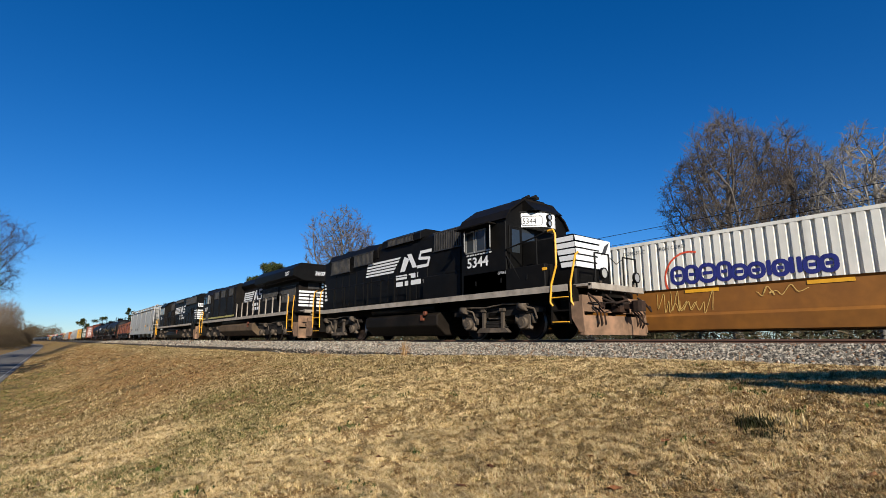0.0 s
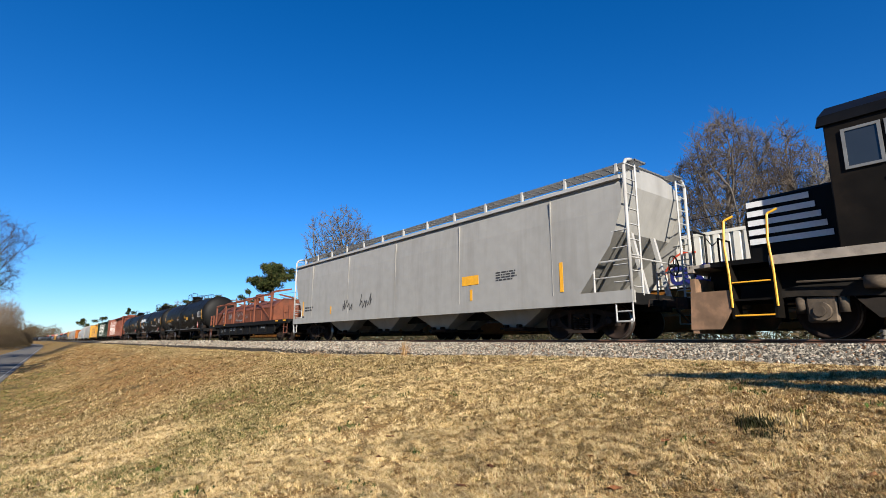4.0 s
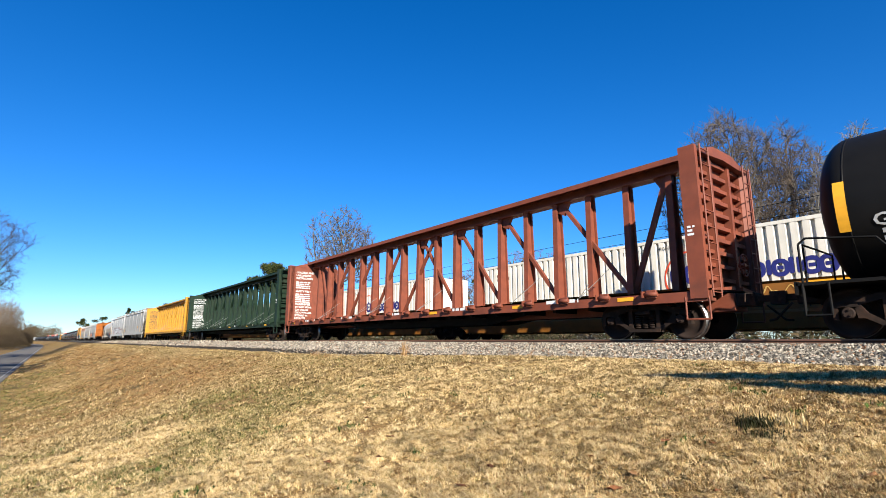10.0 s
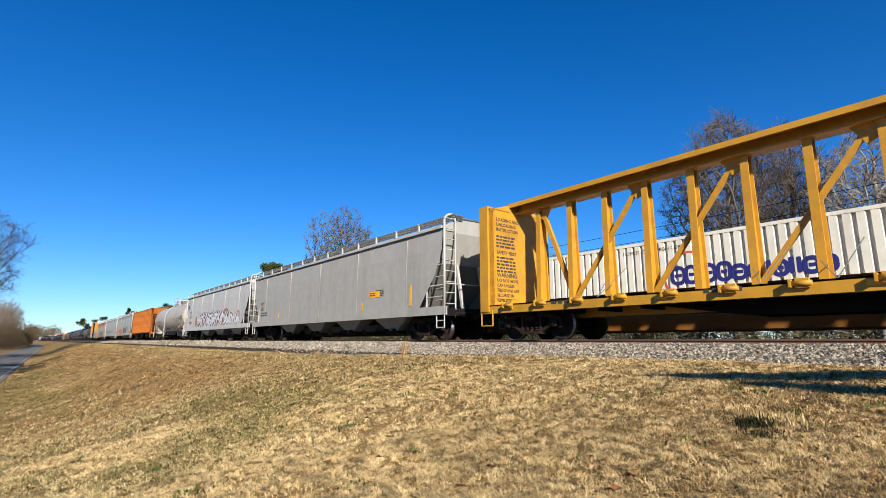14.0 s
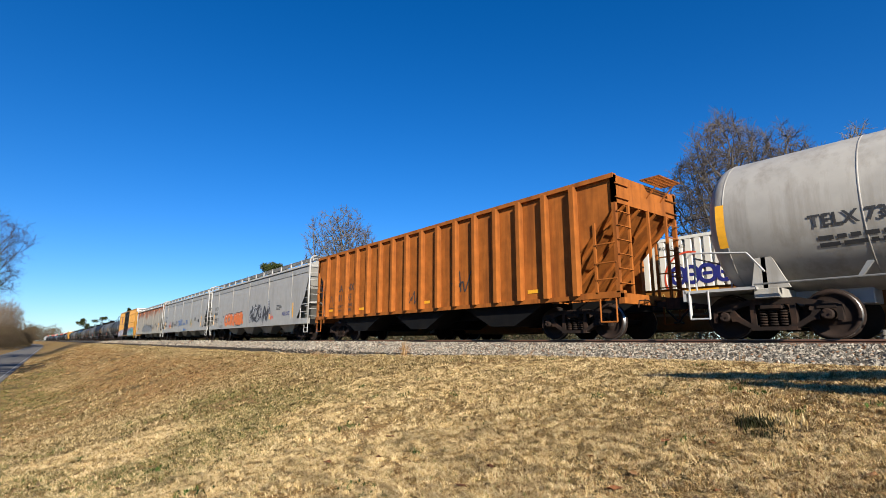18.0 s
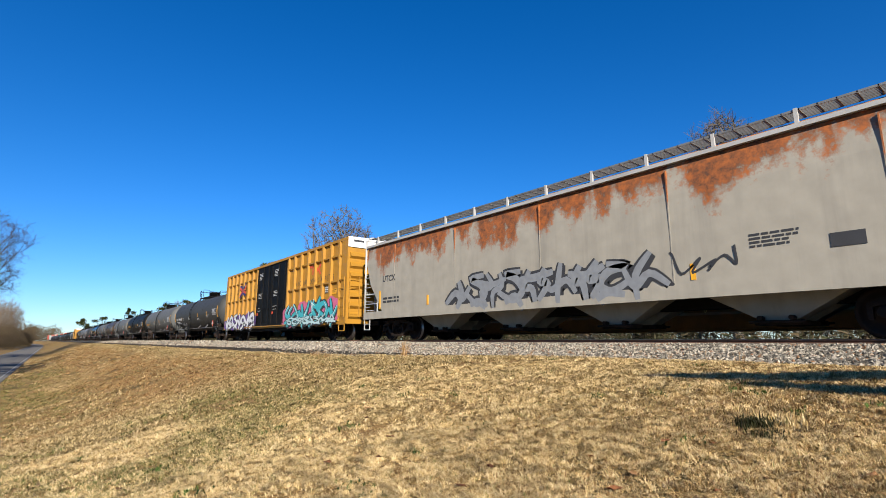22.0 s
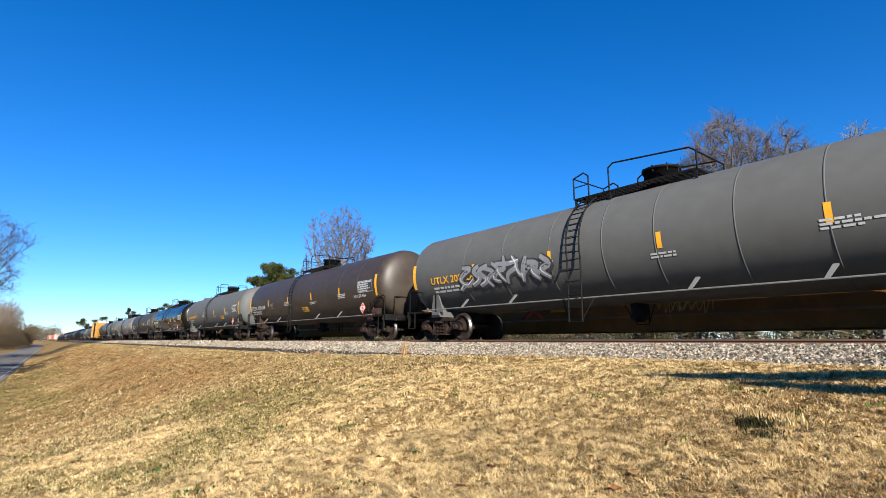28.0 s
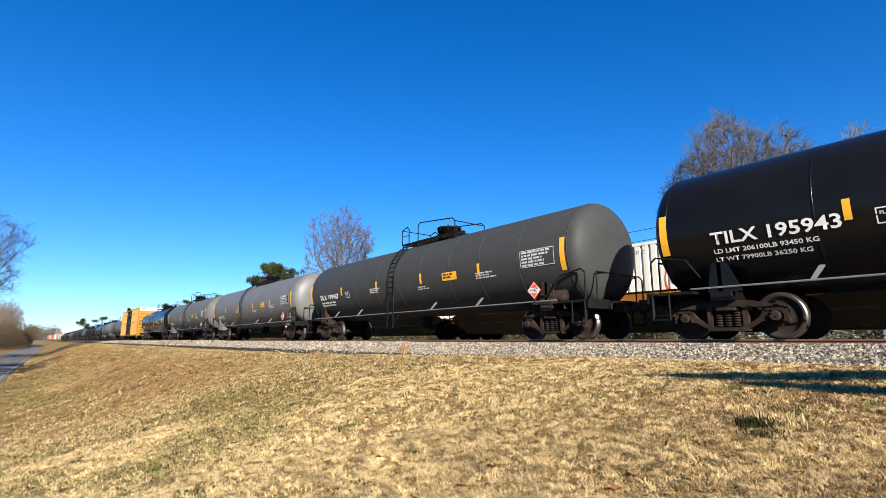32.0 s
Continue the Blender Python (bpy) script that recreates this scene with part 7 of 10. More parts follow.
        def end_words(bm):
            for y0, y1, z in ((-1.3, -0.75, Z1 - 0.2), (0.35, 0.62, Z1 - 0.24), (0.7, 1.15, Z1 - 0.24)):
                box(bm, a + 0.034, a + 0.038, y0, y1, z, z + 0.1)
        shared("end_lettering", L, end_words, M["dark_letter"], car, rot)

        def lad(bm):
            ladder_bm(bm, a - 0.4, -W - 0.07, 1.05, 2.9, 0.55, 0.42)
            ladder_bm(bm, a + 0.12, -W + 0.35, 1.05, 2.9, 0.5, 0.42, axis="y")
            stirrup_bm(bm, a - 0.4, -W, 0.55, 0.42, 1.0, 1)
            ladder_bm(bm, a + 0.12, W - 0.35, 1.05, 2.5, 0.5, 0.42, axis="y")
            box(bm, a, a + 0.35, -0.9, 0.9, 1.05, 1.09)
        shared("end_ladder", L, lad, body, car, rot)

    def under(bm):
        box(bm, -half + 0.4, half - 0.4, -0.32, 0.32, 0.68, 1.0)
        for s in (-1, 1):
            prism(bm, [(-a + 3.6, 0.8), (a - 3.6, 0.8), (a - 4.4, 0.55), (-a + 4.4, 0.55)], s * 1.30, s * 1.38, "y")
        cyl(bm, (-1.5, 0.8, 0.7), (0.2, 0.8, 0.7), 0.24, 14)
        box(bm, 1.0, 1.8, 0.5, 1.1, 0.5, 0.95, 0.02)
        for k in range(12):
            x = -a + 1 + (2 * a - 2) * k / 11
            box(bm, x - 0.05, x + 0.05, -1.45, 1.45, 0.82, 1.0)
    shared("underframe", L, under, M["black"], car)
    shared("brake_wheel", 0, build_brake_wheel, body, car, Matrix.Translation((a + 0.3, -0.5, 2.2)))
    for s in (-1, 1):
        add_truck(car, s * (half - 3.2))
    add_couplers(car, half)
    if not full:
        return car
    y = -W + 0.064
    # the words run over the posts and panels of the longer half of the side
    word, x = "RAILCAR POOLING EXPERTS", 3.62
    for ch in word:
        if ch != " ":
            on_post = min(abs(x + 0.08 - p) for p in posts) < 0.15
            letter(car, ch, x, 2.92, 0.36, M["dark_letter"], y=-W - 0.064 if on_post else -W + 0.066, bold=False, squeeze=0.86)
        x += 0.17 if ch == " " else 0.1 if ch == "I" else 0.222
    bm = bmx()
    for pts in ([(0, 0), (0, 0.52)], [(-0.02, 0.50), (0.5, 0.52)], [(0.48, 0.5), (0.48, 0.1)]):
        ribbon(bm, [(5.35 + p, 3.32 + q) for p, q in pts], 0.13, y - 0.01)
    ribbon(bm, [(6.15, 3.36), (6.4, 3.6), (6.15, 3.84)], 0.13, y - 0.01)
    ribbon(bm, [(6.75, 3.36), (6.52, 3.6), (6.75, 3.84)], 0.13, y - 0.01)
    part("logo", bm, M["logo_red"], car, "faded red painted mark")
    # a crossed mark: a blue bow with two red darts, and the same broken open
    for m_, strokes in (("logo_red", ([(-6.24, 3.60), (-5.78, 3.50), (-5.70, 3.40)], [(-6.24, 3.10), (-5.82, 3.27), (-5.70, 3.37)], [(-4.90, 3.68), (-5.36, 3.42)], [(-4.90, 3.24), (-5.36, 3.34)])),
                        ("navy", ([(-6.18, 3.76), (-5.78, 3.70), (-5.58, 3.52), (-5.54, 3.38), (-5.62, 3.24), (-6.18, 2.98)], [(-4.98, 3.86), (-5.46, 3.58)], [(-4.98, 3.06), (-5.46, 3.22)]))):
        for pts in strokes:
            bm = bmx()
            ribbon(bm, pts, 0.14, -W - (0.064 if m_ == "logo_red" else 0.068))
            part("logo_stroke", bm, M[m_], car)
    patch(car, "notice_panel", a - 2.42, a - 1.9, 2.28, 2.66, M["dark_letter"], y=y)
    bars(car, a - 2.38, 2.54, 0.42, 3, 0.06, M["white"], y=y - 0.008, seed=4)
    patch(car, "warning_sign", a - 1.6, a - 1.0, 2.2, 2.44, M["yellow"], y=y - 0.01)
    bars(car, a - 1.56, 2.36, 0.5, 2, 0.05, M["dark_letter"], y=y - 0.018, seed=8)
    for txt, x, z in (("TB", -9.72, 3.27), ("OX", -9.0, 3.27), ("63", -9.74, 2.9), ("10", -9.0, 2.92), ("33", -8.12, 2.95)):
        letter(car, txt, x, z, 0.34, M["dark_letter"], y=y - (0.0 if x < -9.5 else 0.01), bold=False)
    for txt, x, z in (("next", -7.25, 3.48), ("load", -7.27, 3.24), ("any", -3.9, 3.5), ("road", -3.92, 3.26)):
        letter(car, txt, x, z, 0.27, M["dark_letter"], y=y - 0.01, bold=False, slant=0.15)
    patch(car, "warning_sign", -8.95, -8.55, 2.28, 2.42, M["yellow"], y=y - 0.01)
    graffiti(car, d1 - 0.1, a - 1.0, 0.72, 1.95, M["gr_teal"], M["dark_letter"], y=-W - 0.066, seed=21, n=7, shine=M["white"], cloud=M["gr_pink"])
    graffiti(car, d1 + 0.2, a - 1.2, 0.78, 1.2, M["gr_pale"], M["dark_letter"], y=-W - 0.084, seed=25, n=8)
    graffiti(car, -a + 0.6, d0 - 0.1, 0.72, 1.75, M["gr_white"], M["dark_letter"], y=-W - 0.066, seed=31, n=7, cloud=M["gr_purple"])
    scribble(car, a - 0.95, a - 0.15, 1.25, 1.5, M["dark_letter"], y=y, seed=6, loops=5, w=0.04)
    return car


for nm, col in (("gr_teal", (0.05, 0.42, 0.47)), ("gr_pink", (0.62, 0.14, 0.25)), ("gr_pale", (0.5, 0.68, 0.68)), ("gr_purple", (0.12, 0.05, 0.25)),
                ("gr_white", (0.7, 0.7, 0.72)), ("gr_orange", (0.72, 0.17, 0.03)), ("gr_grey", (0.25, 0.26, 0.27)), ("gr_blue", (0.03, 0.14, 0.42)),
                ("gr_rust", (0.42, 0.12, 0.06)), ("gr_sky", (0.08, 0.35, 0.6)), ("gr_olive", (0.35, 0.3, 0.08))):
    M[nm] = mat(nm + " spray paint", tuple(0.72 * v for v in col), 0.5, vary=0.15, scale=6.0, bump=0.0)


# ---- coil steel car with a hood ----
def coil_car(front, rear):
    L, c = front - rear, (front + rear) / 2
    car = set_car("coil_car", "rusty red-brown coil steel car with a closed hood and graffiti", "coil car", c)
    half = L / 2
    e = half - 0.45
    red = M["coil_red"]
    bm = bmx()
    prism(bm, [(-1.5, 0.98), (-1.38, 0.98), (-1.38, 1.08), (1.38, 1.08), (1.38, 0.98), (1.5, 0.98), (1.5, 1.2), (-1.5, 1.2)], -e, e, "x")
    part("deck", bm, M["black"], car)
    bm = bmx()
    box(bm, -half + 0.4, half - 0.4, -0.4, 0.4, 0.62, 1.08)
    part("centre_sill", bm, M["black"], car)
    for s in (-1, 1):
        bm = bmx()
        prism(bm, [(-e + 1.2, 0.98), (e - 1.2, 0.98), (e - 3.2, 0.42), (-e + 3.2, 0.42)], s * 1.24, s * 1.34, "y")
        part("side_girder", bm, M["black"], car)
    for k in range(9):
        bm = bmx()
        x = -e + 2.4 + (2 * e - 4.8) * k / 8
        box(bm, x - 0.05, x + 0.05, -1.42, -1.34, 0.5, 0.98)
        part("girder_stiffener", bm, M["black"], car)
    bm = bmx()
    box(bm, -e + 2.6, e - 2.6, -1.44, -1.24, 0.40, 0.47)
    part("girder_flange", bm, M["black"], car)
    h0, h1 = -half + 1.75, half - 3.25
    bm = bmx()
    prism(bm, [(-1.34, 1.22), (1.34, 1.22), (1.34, 2.05), (0.75, 2.55), (-0.75, 2.55), (-1.34, 2.05)], h0, h1, "x")
    hood = part("hood", bm, red, car, "rusty sheet steel hood")
    bm = bmx()
    for k in range(7):
        x = h0 + (h1 - h0) * k / 6
        prism(bm, [(-1.37, 1.22), (-1.34, 1.22), (-1.34, 2.05), (-0.75, 2.55), (0.75, 2.55), (0.75, 2.58), (-0.77, 2.58), (-1.37, 2.06)], x - 0.04, x + 0.04, "x")
    box(bm, h0, h1, -1.37, -1.34, 2.0, 2.07)
    part("hood_rib", bm, red, hood)
    bm = bmx()
    prism(bm, [(-1.65, 2.54), (-1.5, 2.54), (-1.2, 3.15), (-0.6, 3.15), (-0.3, 2.54), (-0.15, 2.54), (-0.48, 3.3), (-1.32, 3.3)], -0.12, 0.12, "y", 0.01)
    box(bm, -1.3, -0.5, -0.2, 0.2, 3.24, 3.33, 0.02)
    part("lifting_bracket", bm, red, hood)
    for x, top in ((h0 + 0.6, 2.7), (h0 + 3.1, 2.75), (h0 + 5.3, 2.78), (h0 + 7.6, 2.82), (h0 + 9.8, 2.86), (h1 - 0.25, 2.95)):
        bm = bmx()
        for s in (-1, 1):
            box(bm, x - 0.06, x + 0.06, s * 1.40, s * 1.50, 1.2, top)
            prism(bm, [(s * 1.5, top), (s * 1.2, top + 0.12), (s * 0.2, top + 0.3), (s * 0.2, top + 0.2), (s * 1.2, top), (s * 1.4, top - 0.12)], x - 0.05, x + 0.05, "x")
        part("guide_post", bm, red, car)
    for s in (-1, 1):
        bm = bmx()
        pts = [(h0 + 0.6, 2.66), (h0 + 3.1, 2.72), (h0 + 5.3, 2.75), (h0 + 7.6, 2.79), (h0 + 9.8, 2.83), (h1 - 0.25, 2.92)]
        for (x0, z0), (x1, z1) in zip(pts, pts[1:]):
            prism(bm, [(x0, z0 - 0.06), (x1, z1 - 0.06), (x1, z1), (x0, z0)], s * 1.42, s * 1.5, "y")
        prism(bm, [(h0 + 0.6, 1.3), (h0 + 0.78, 1.2), (h0 + 3.1, 2.6), (h0 + 3.1, 2.72)], s * 1.41, s * 1.45, "y")
        prism(bm, [(h1 - 0.1, 1.2), (h1 - 0.3, 1.2), (h1 - 3.2, 2.62), (h1 - 3.2, 2.75)], s * 1.41, s * 1.45, "y")
        part("guide_rail", bm, red, car)
    for s in (-1, 1):
        bm = bmx()
        for q in (-1, 1):
            box(bm, s * (e - 0.9) - 0.05, s * (e - 0.9) + 0.05, q * 1.35, q * 1.45, 1.2, 2.0)
            box(bm, s * (e - 0.15) - 0.05, s * (e - 0.15) + 0.05, q * 1.35, q * 1.45, 1.2, 2.0)
            stirrup_bm(bm, s * (e - 0.5), q * 1.45, 0.5, 0.42, 1.1, 1)
            tube(bm, [(s * (e - 0.9), q * 1.4, 1.6), (s * (e - 0.15), q * 1.4, 1.6)], 0.02, 6)
        part("end_post", bm, red, car)
        add_truck(car, s * (half - 2.6))
    shared("brake_wheel", 0, build_brake_wheel, red, car, Matrix.Translation((e - 0.2, 0.5, 1.75)))
    add_couplers(car, half)
    y = -1.378
    letter(car, "CR631363", -e + 3.1, 0.62, 0.3, M["gr_grey"], y=-1.345, bold=False)
    bars(car, -e + 5.6, 0.82, 0.5, 2, 0.07, M["gr_grey"], y=-1.345, seed=3)
    bars(car, -e + 6.4, 0.82, 0.5, 2, 0.07, M["gr_grey"], y=-1.345, seed=5)
    letter(car, "GBSR", -e + 7.85, 0.74, 0.2, M["gr_grey"], y=-1.345, bold=False)
    bars(car, e - 5.0, 0.76, 1.2, 1, 0.12, M["gr_grey"], y=-1.345, seed=6)
    bars(car, h0 + 2.1, 2.0, 0.75, 1, 0.09, M["gr_grey"], y=y, seed=8)
    bm = bmx()
    ribbon(bm, [(h0 + 2.5 + 0.24 * math.cos(a * math.pi / 10), 1.62 + 0.2 * math.sin(a * math.pi / 10)) for a in range(3, 19)], 0.06, y)
    part("logo", bm, M["gr_grey"], car)
    bars(car, h0 + 3.75, 1.86, 1.0, 6, 0.035, M["gr_grey"], y=y, seed=10)
    letter(car, "Coil", h0 + 7.68, 1.5, 0.38, M["gr_grey"], y=y, bold=False)
    graffiti(car, h0 + 5.45, h0 + 7.3, 1.38, 1.95, red, M["gr_grey"], y=y - 0.002, seed=19, n=3)
    for x in (-e + 1.2, -e + 4.3, e - 2.0, e - 0.8):
        stripe(car, x, 1.1, 0.4, 0.07, y=-1.506)
    return car


# ---- tall ribbed open hopper ----
def ribbed_hopper(front, rear):
    L, c = front - rear, (front + rear) / 2
    car = set_car("open_hopper", "rust-stained orange ribbed open-top hopper car", "hopper car", c)
    half = L / 2
    a = half - 0.55
    W, top = 1.55, 4.1
    body = M["orange_rust"]

    for s in (-1, 1):
        bm = bmx()
        half_side = [(a - 1.2, 1.05), (a - 1.2, 2.2), (a - 0.06, 3.32), (a - 0.06, top)]
        prism(bm, half_side + [(-x, z) for x, z in half_side[::-1]], s * (W - 0.1), s * (W - 0.06), "y")
        part("side_sheet", bm, body, car)
    for s in (-1, 1):
        bm = bmx()
        prism(bm, [(s * (a - 0.1), 3.42), (s * (a - 0.05), 3.42), (s * (a - 2.5), 1.05), (s * (a - 2.6), 1.05)], -W + 0.1, W - 0.1, "y")
        part("slope_sheet", bm, body, car)
        bm = bmx()
        box(bm, s * (a - 0.1), s * a, -W, W, 3.38, top)
        part("end_wall", bm, body, car)
        for q in (-1.1, -0.4, 0.4, 1.1):
            bm = bmx()
            prism(bm, [(s * (a - 0.05), 3.40), (s * (a - 0.0), 3.34), (s * (a - 2.42), 1.0), (s * (a - 2.5), 1.05)], q - 0.04, q + 0.04, "y")
            part("slope_rib", bm, body, car)
        bm = bmx()
        box(bm, s * (a - 2.45), s * (a - 2.4), -W + 0.1, W - 0.1, 1.02, 2.1)
        part("inner_bulkhead", bm, body, car)
        bm = bmx()
        grate_bm(bm, s * a - 0.05, s * a + 0.5, -0.2, 0.9, top + 0.1, 0.04)
        for q in (0.0, 0.7):
            tube(bm, [(s * a, q, top - 0.35), (s * (a + 0.45), q, top + 0.08)], 0.02, 5)
        part("end_platform", bm, body, car)
    for s in (-1, 1):
        bm = bmx()
        box(bm, -a, a, s * (W - 0.12), s * (W + 0.03), top - 0.08, top + 0.04)
        part("top_chord", bm, body, car)
        bm = bmx()
        box(bm, -a, a, s * (W - 0.12), s * (W + 0.02), 1.0, 1.12)
        part("side_sill", bm, body, car)

    n = int((2 * a - 2.46) / 0.96)
    for k in range(n + 1):
        for s in (-1, 1):
            def rib(bm):
                prism(bm, [(-0.08, s * (W - 0.08)), (-0.07, s * (W + 0.12)), (0.07, s * (W + 0.12)), (0.08, s * (W - 0.08))], 1.1, top - 0.06, "z")
            shared("side_rib", s, rib, body, car, Matrix.Translation((-a + 1.23 + (2 * a - 2.46) * k / n, 0, 0)))
    for s in (-1, 1):
        rot = Matrix.Rotation(0 if s > 0 else math.pi, 4, "Z")

        def endf(bm):
            for q in (-1, 1):
                box(bm, a - 0.1, a, q * (W - 0.1), q * W, 1.0, top)
                box(bm, a - 1.3, a + 0.1, q * (W - 0.12), q * W, 1.0, 1.16)
                box(bm, a - 0.69, a - 0.63, q * (W - 0.06), q * W, 1.0, 2.95)
                for z in (1.47, 1.88, 2.36):
                    tube(bm, [(a - 0.66, q * W, z), (a - 0.05, q * W, z)], 0.02, 6)
                stirrup_bm(bm, a - 0.35, q * W, 0.45, 0.42, 1.0, 0)
            box(bm, a - 0.05, a + 0.1, -W, W, 0.85, 1.1)
            for q in (-0.95, 0.0, 0.95):
                box(bm, a - 0.04, a + 0.02, q - 0.035, q + 0.035, 1.1, 3.4)
        shared("end_frame", L, endf, body, car, rot)

        def lad(bm):
            for i in range(8):
                z = 1.35 + 0.36 * i
                for q in (-1, 1):
                    tube(bm, [(a + 0.03, q * W, z), (a + 0.03, q * (W - 0.6), z)], 0.018, 5)
        shared("end_ladder", L, lad, body, car, rot)
        add_truck(car, s * (half - 2.3))
    bm = bmx()
    box(bm, -half + 0.5, half - 0.5, -0.3, 0.3, 0.7, 1.05)
    for k in range(3):
        x = -4.4 + 4.4 * k
        for s in (-1, 1):
            prism(bm, [(x - 1.9, 1.1), (x + 1.9, 1.1), (x + 0.5, 0.4), (x - 0.5, 0.4)], s * 0.4, s * 1.35, "y")
    part("hopper_bottom", bm, M["black"], car)
    add_couplers(car, half)
    y = -W + 0.052
    letter(car, "LA", -a + 2.2, 2.25, 0.42, M["dark_letter"], y=y)
    letter(car, "NX", -a + 3.15, 2.25, 0.42, M["dark_letter"], y=y)
    letter(car, "81", -a + 2.25, 1.8, 0.42, M["dark_letter"], y=y)
    letter(car, "35", -a + 3.15, 1.8, 0.42, M["dark_letter"], y=y)
    letter(car, "LDLMT", -a + 2.1, 1.48, 0.2, M["dark_letter"], y=y)
    letter(car, "20460", -a + 3.15, 1.52, 0.2, M["dark_letter"], y=y)
    letter(car, "LTWT", -a + 2.1, 1.26, 0.2, M["dark_letter"], y=y)
    letter(car, "6340", -a + 3.15, 1.3, 0.2, M["dark_letter"], y=y)
    bm = bmx()
    ribbon(bm, [(-a + 1.25, 1.5), (-a + 1.55, 2.1), (-a + 1.85, 1.5), (-a + 1.25, 1.5)], 0.03, y)
    part("lettering", bm, M["dark_letter"], car)
    for x, z in ((-a + 1.3, 1.35), (-a + 4.3, 1.3), (0.5, 1.3), (a - 3.0, 1.3)):
        stripe(car, x, z, 0.4, 0.1, y=y)
    scribble(car, 2.0, 3.3, 1.6, 2.3, M["dark_letter"], y=y, seed=9, loops=5, w=0.05)
    scribble(car, -0.8, 0.1, 1.4, 1.8, M["dark_letter"], y=y, seed=13, loops=4, w=0.04)
    return car


# ---- locomotives ----
def build_loco_wheelset(bm):
    build_wheelset(bm, 0.508)


def loco_truck(car, x, axles, style):
    """A cast truck with its axle boxes; style 'swing' has hung leaf carriers, 'cast' a deep frame."""
    span = 2.45 if axles == 2 else 4.15
    xs = [-span / 2, span / 2] if axles == 2 else [-span / 2, 0.0, span / 2]

    def bolster(bm):
        box(bm, -0.3, 0.3, -1.2, 1.2, 0.62, 0.86, 0.03)
        box(bm, -span / 2 - 0.3, span / 2 + 0.3, -0.5, 0.5, 0.55, 0.75, 0.03)
    t = shared("truck", (axles, style), bolster, M["truck_loco"], car, Matrix.Translation((x, 0, 0)))

    def frame_mesh(bm):
        for s in (-1, 1):
            y0, y1 = s * 1.06, s * 1.2
            h = span / 2
            prism(bm, [(-h - 0.75, 0.78), (-h - 0.75, 0.92), (-h - 0.3, 1.0), (h + 0.3, 1.0), (h + 0.75, 0.92), (h + 0.75, 0.78), (h + 0.35, 0.80), (h * 0.45, 0.72), (0, 0.66), (-h * 0.45, 0.72), (-h - 0.35, 0.80)], y0, y1, "y")
            if style == "swing":
                for k in range(4):
                    box(bm, -0.5 + 0.06 * k, 0.5 - 0.06 * k, s * 1.1, s * 1.24, 0.38 + 0.05 * k, 0.42 + 0.05 * k)
            else:
                for q in (-h / 2, h / 2):
                    prism(bm, [(q - 0.5, 0.70), (q + 0.5, 0.70), (q + 0.22, 0.36), (q - 0.22, 0.36)], y0, y1, "y")
    shared("side_frame", (axles, style), frame_mesh, M["truck_frame"], t)
    for q in xs:
        w = shared("wheelset", "loco", build_loco_wheelset, (M["wheel"], M["tread"]), t, Matrix.Translation((q, 0, 0.508)))
        WHEELS.append((w, 0.508, car))

        def axle_box(bm):
            for s in (-1, 1):
                box(bm, -0.24, 0.24, s * 1.02, s * 1.16, 0.30, 0.78, 0.03)
                cyl(bm, (0, s * 1.16, 0.5), (0, s * 1.30, 0.5), 0.17, 14)
                cyl(bm, (0, s * 1.30, 0.5), (0, s * 1.33, 0.5), 0.10, 10)
                for k in (-0.33, 0.33):
                    cyl(bm, (k, s * 1.1, 0.48), (k, s * 1.1, 0.78), 0.085, 10)
        shared("axle_box", style, axle_box, M["truck_loco"], t, Matrix.Translation((q, 0, 0)))

    if style == "swing":
        def hanger(bm):
            for s in (-1, 1):
                for q in (-0.42, 0.42):
                    prism(bm, [(q - 0.05, 0.3), (q + 0.05, 0.3), (q + 0.04, 0.92), (q - 0.04, 0.92)], s * 1.2, s * 1.3, "y")
                    box(bm, q - 0.1, q + 0.1, s * 1.2, s * 1.32, 0.86, 0.96, 0.01)
                prism(bm, [(-0.72, 0.22), (0.72, 0.22), (0.55, 0.36), (-0.55, 0.36)], s * 1.18, s * 1.32, "y")
        shared("swing_hanger", 0, hanger, M["truck_loco"], t)

    def cylinders(bm):
        for s in (-1, 1):
            for q in ((-span / 2 - 0.1, span / 2 + 0.1) if axles == 2 else (-span / 2 + 0.9, span / 2 - 0.9, span / 2 + 0.6)):
                cyl(bm, (q - 0.2, s * 1.28, 0.98), (q + 0.12, s * 1.28, 0.95), 0.12, 12)
                tube(bm, [(q + 0.1, s * 1.28, 0.95), (q + 0.35, s * 1.24, 0.9), (q + 0.42, s * 1.18, 0.6)], 0.03, 6)
            tube(bm, [(-span / 2 - 0.3, s * 1.3, 1.06), (-0.3, s * 1.33, 1.0), (0.5, s * 1.32, 1.08), (span / 2 + 0.3, s * 1.3, 1.04)], 0.022, 6)
    shared("brake_cylinder", (axles, style), cylinders, M["truck_loco"], t)


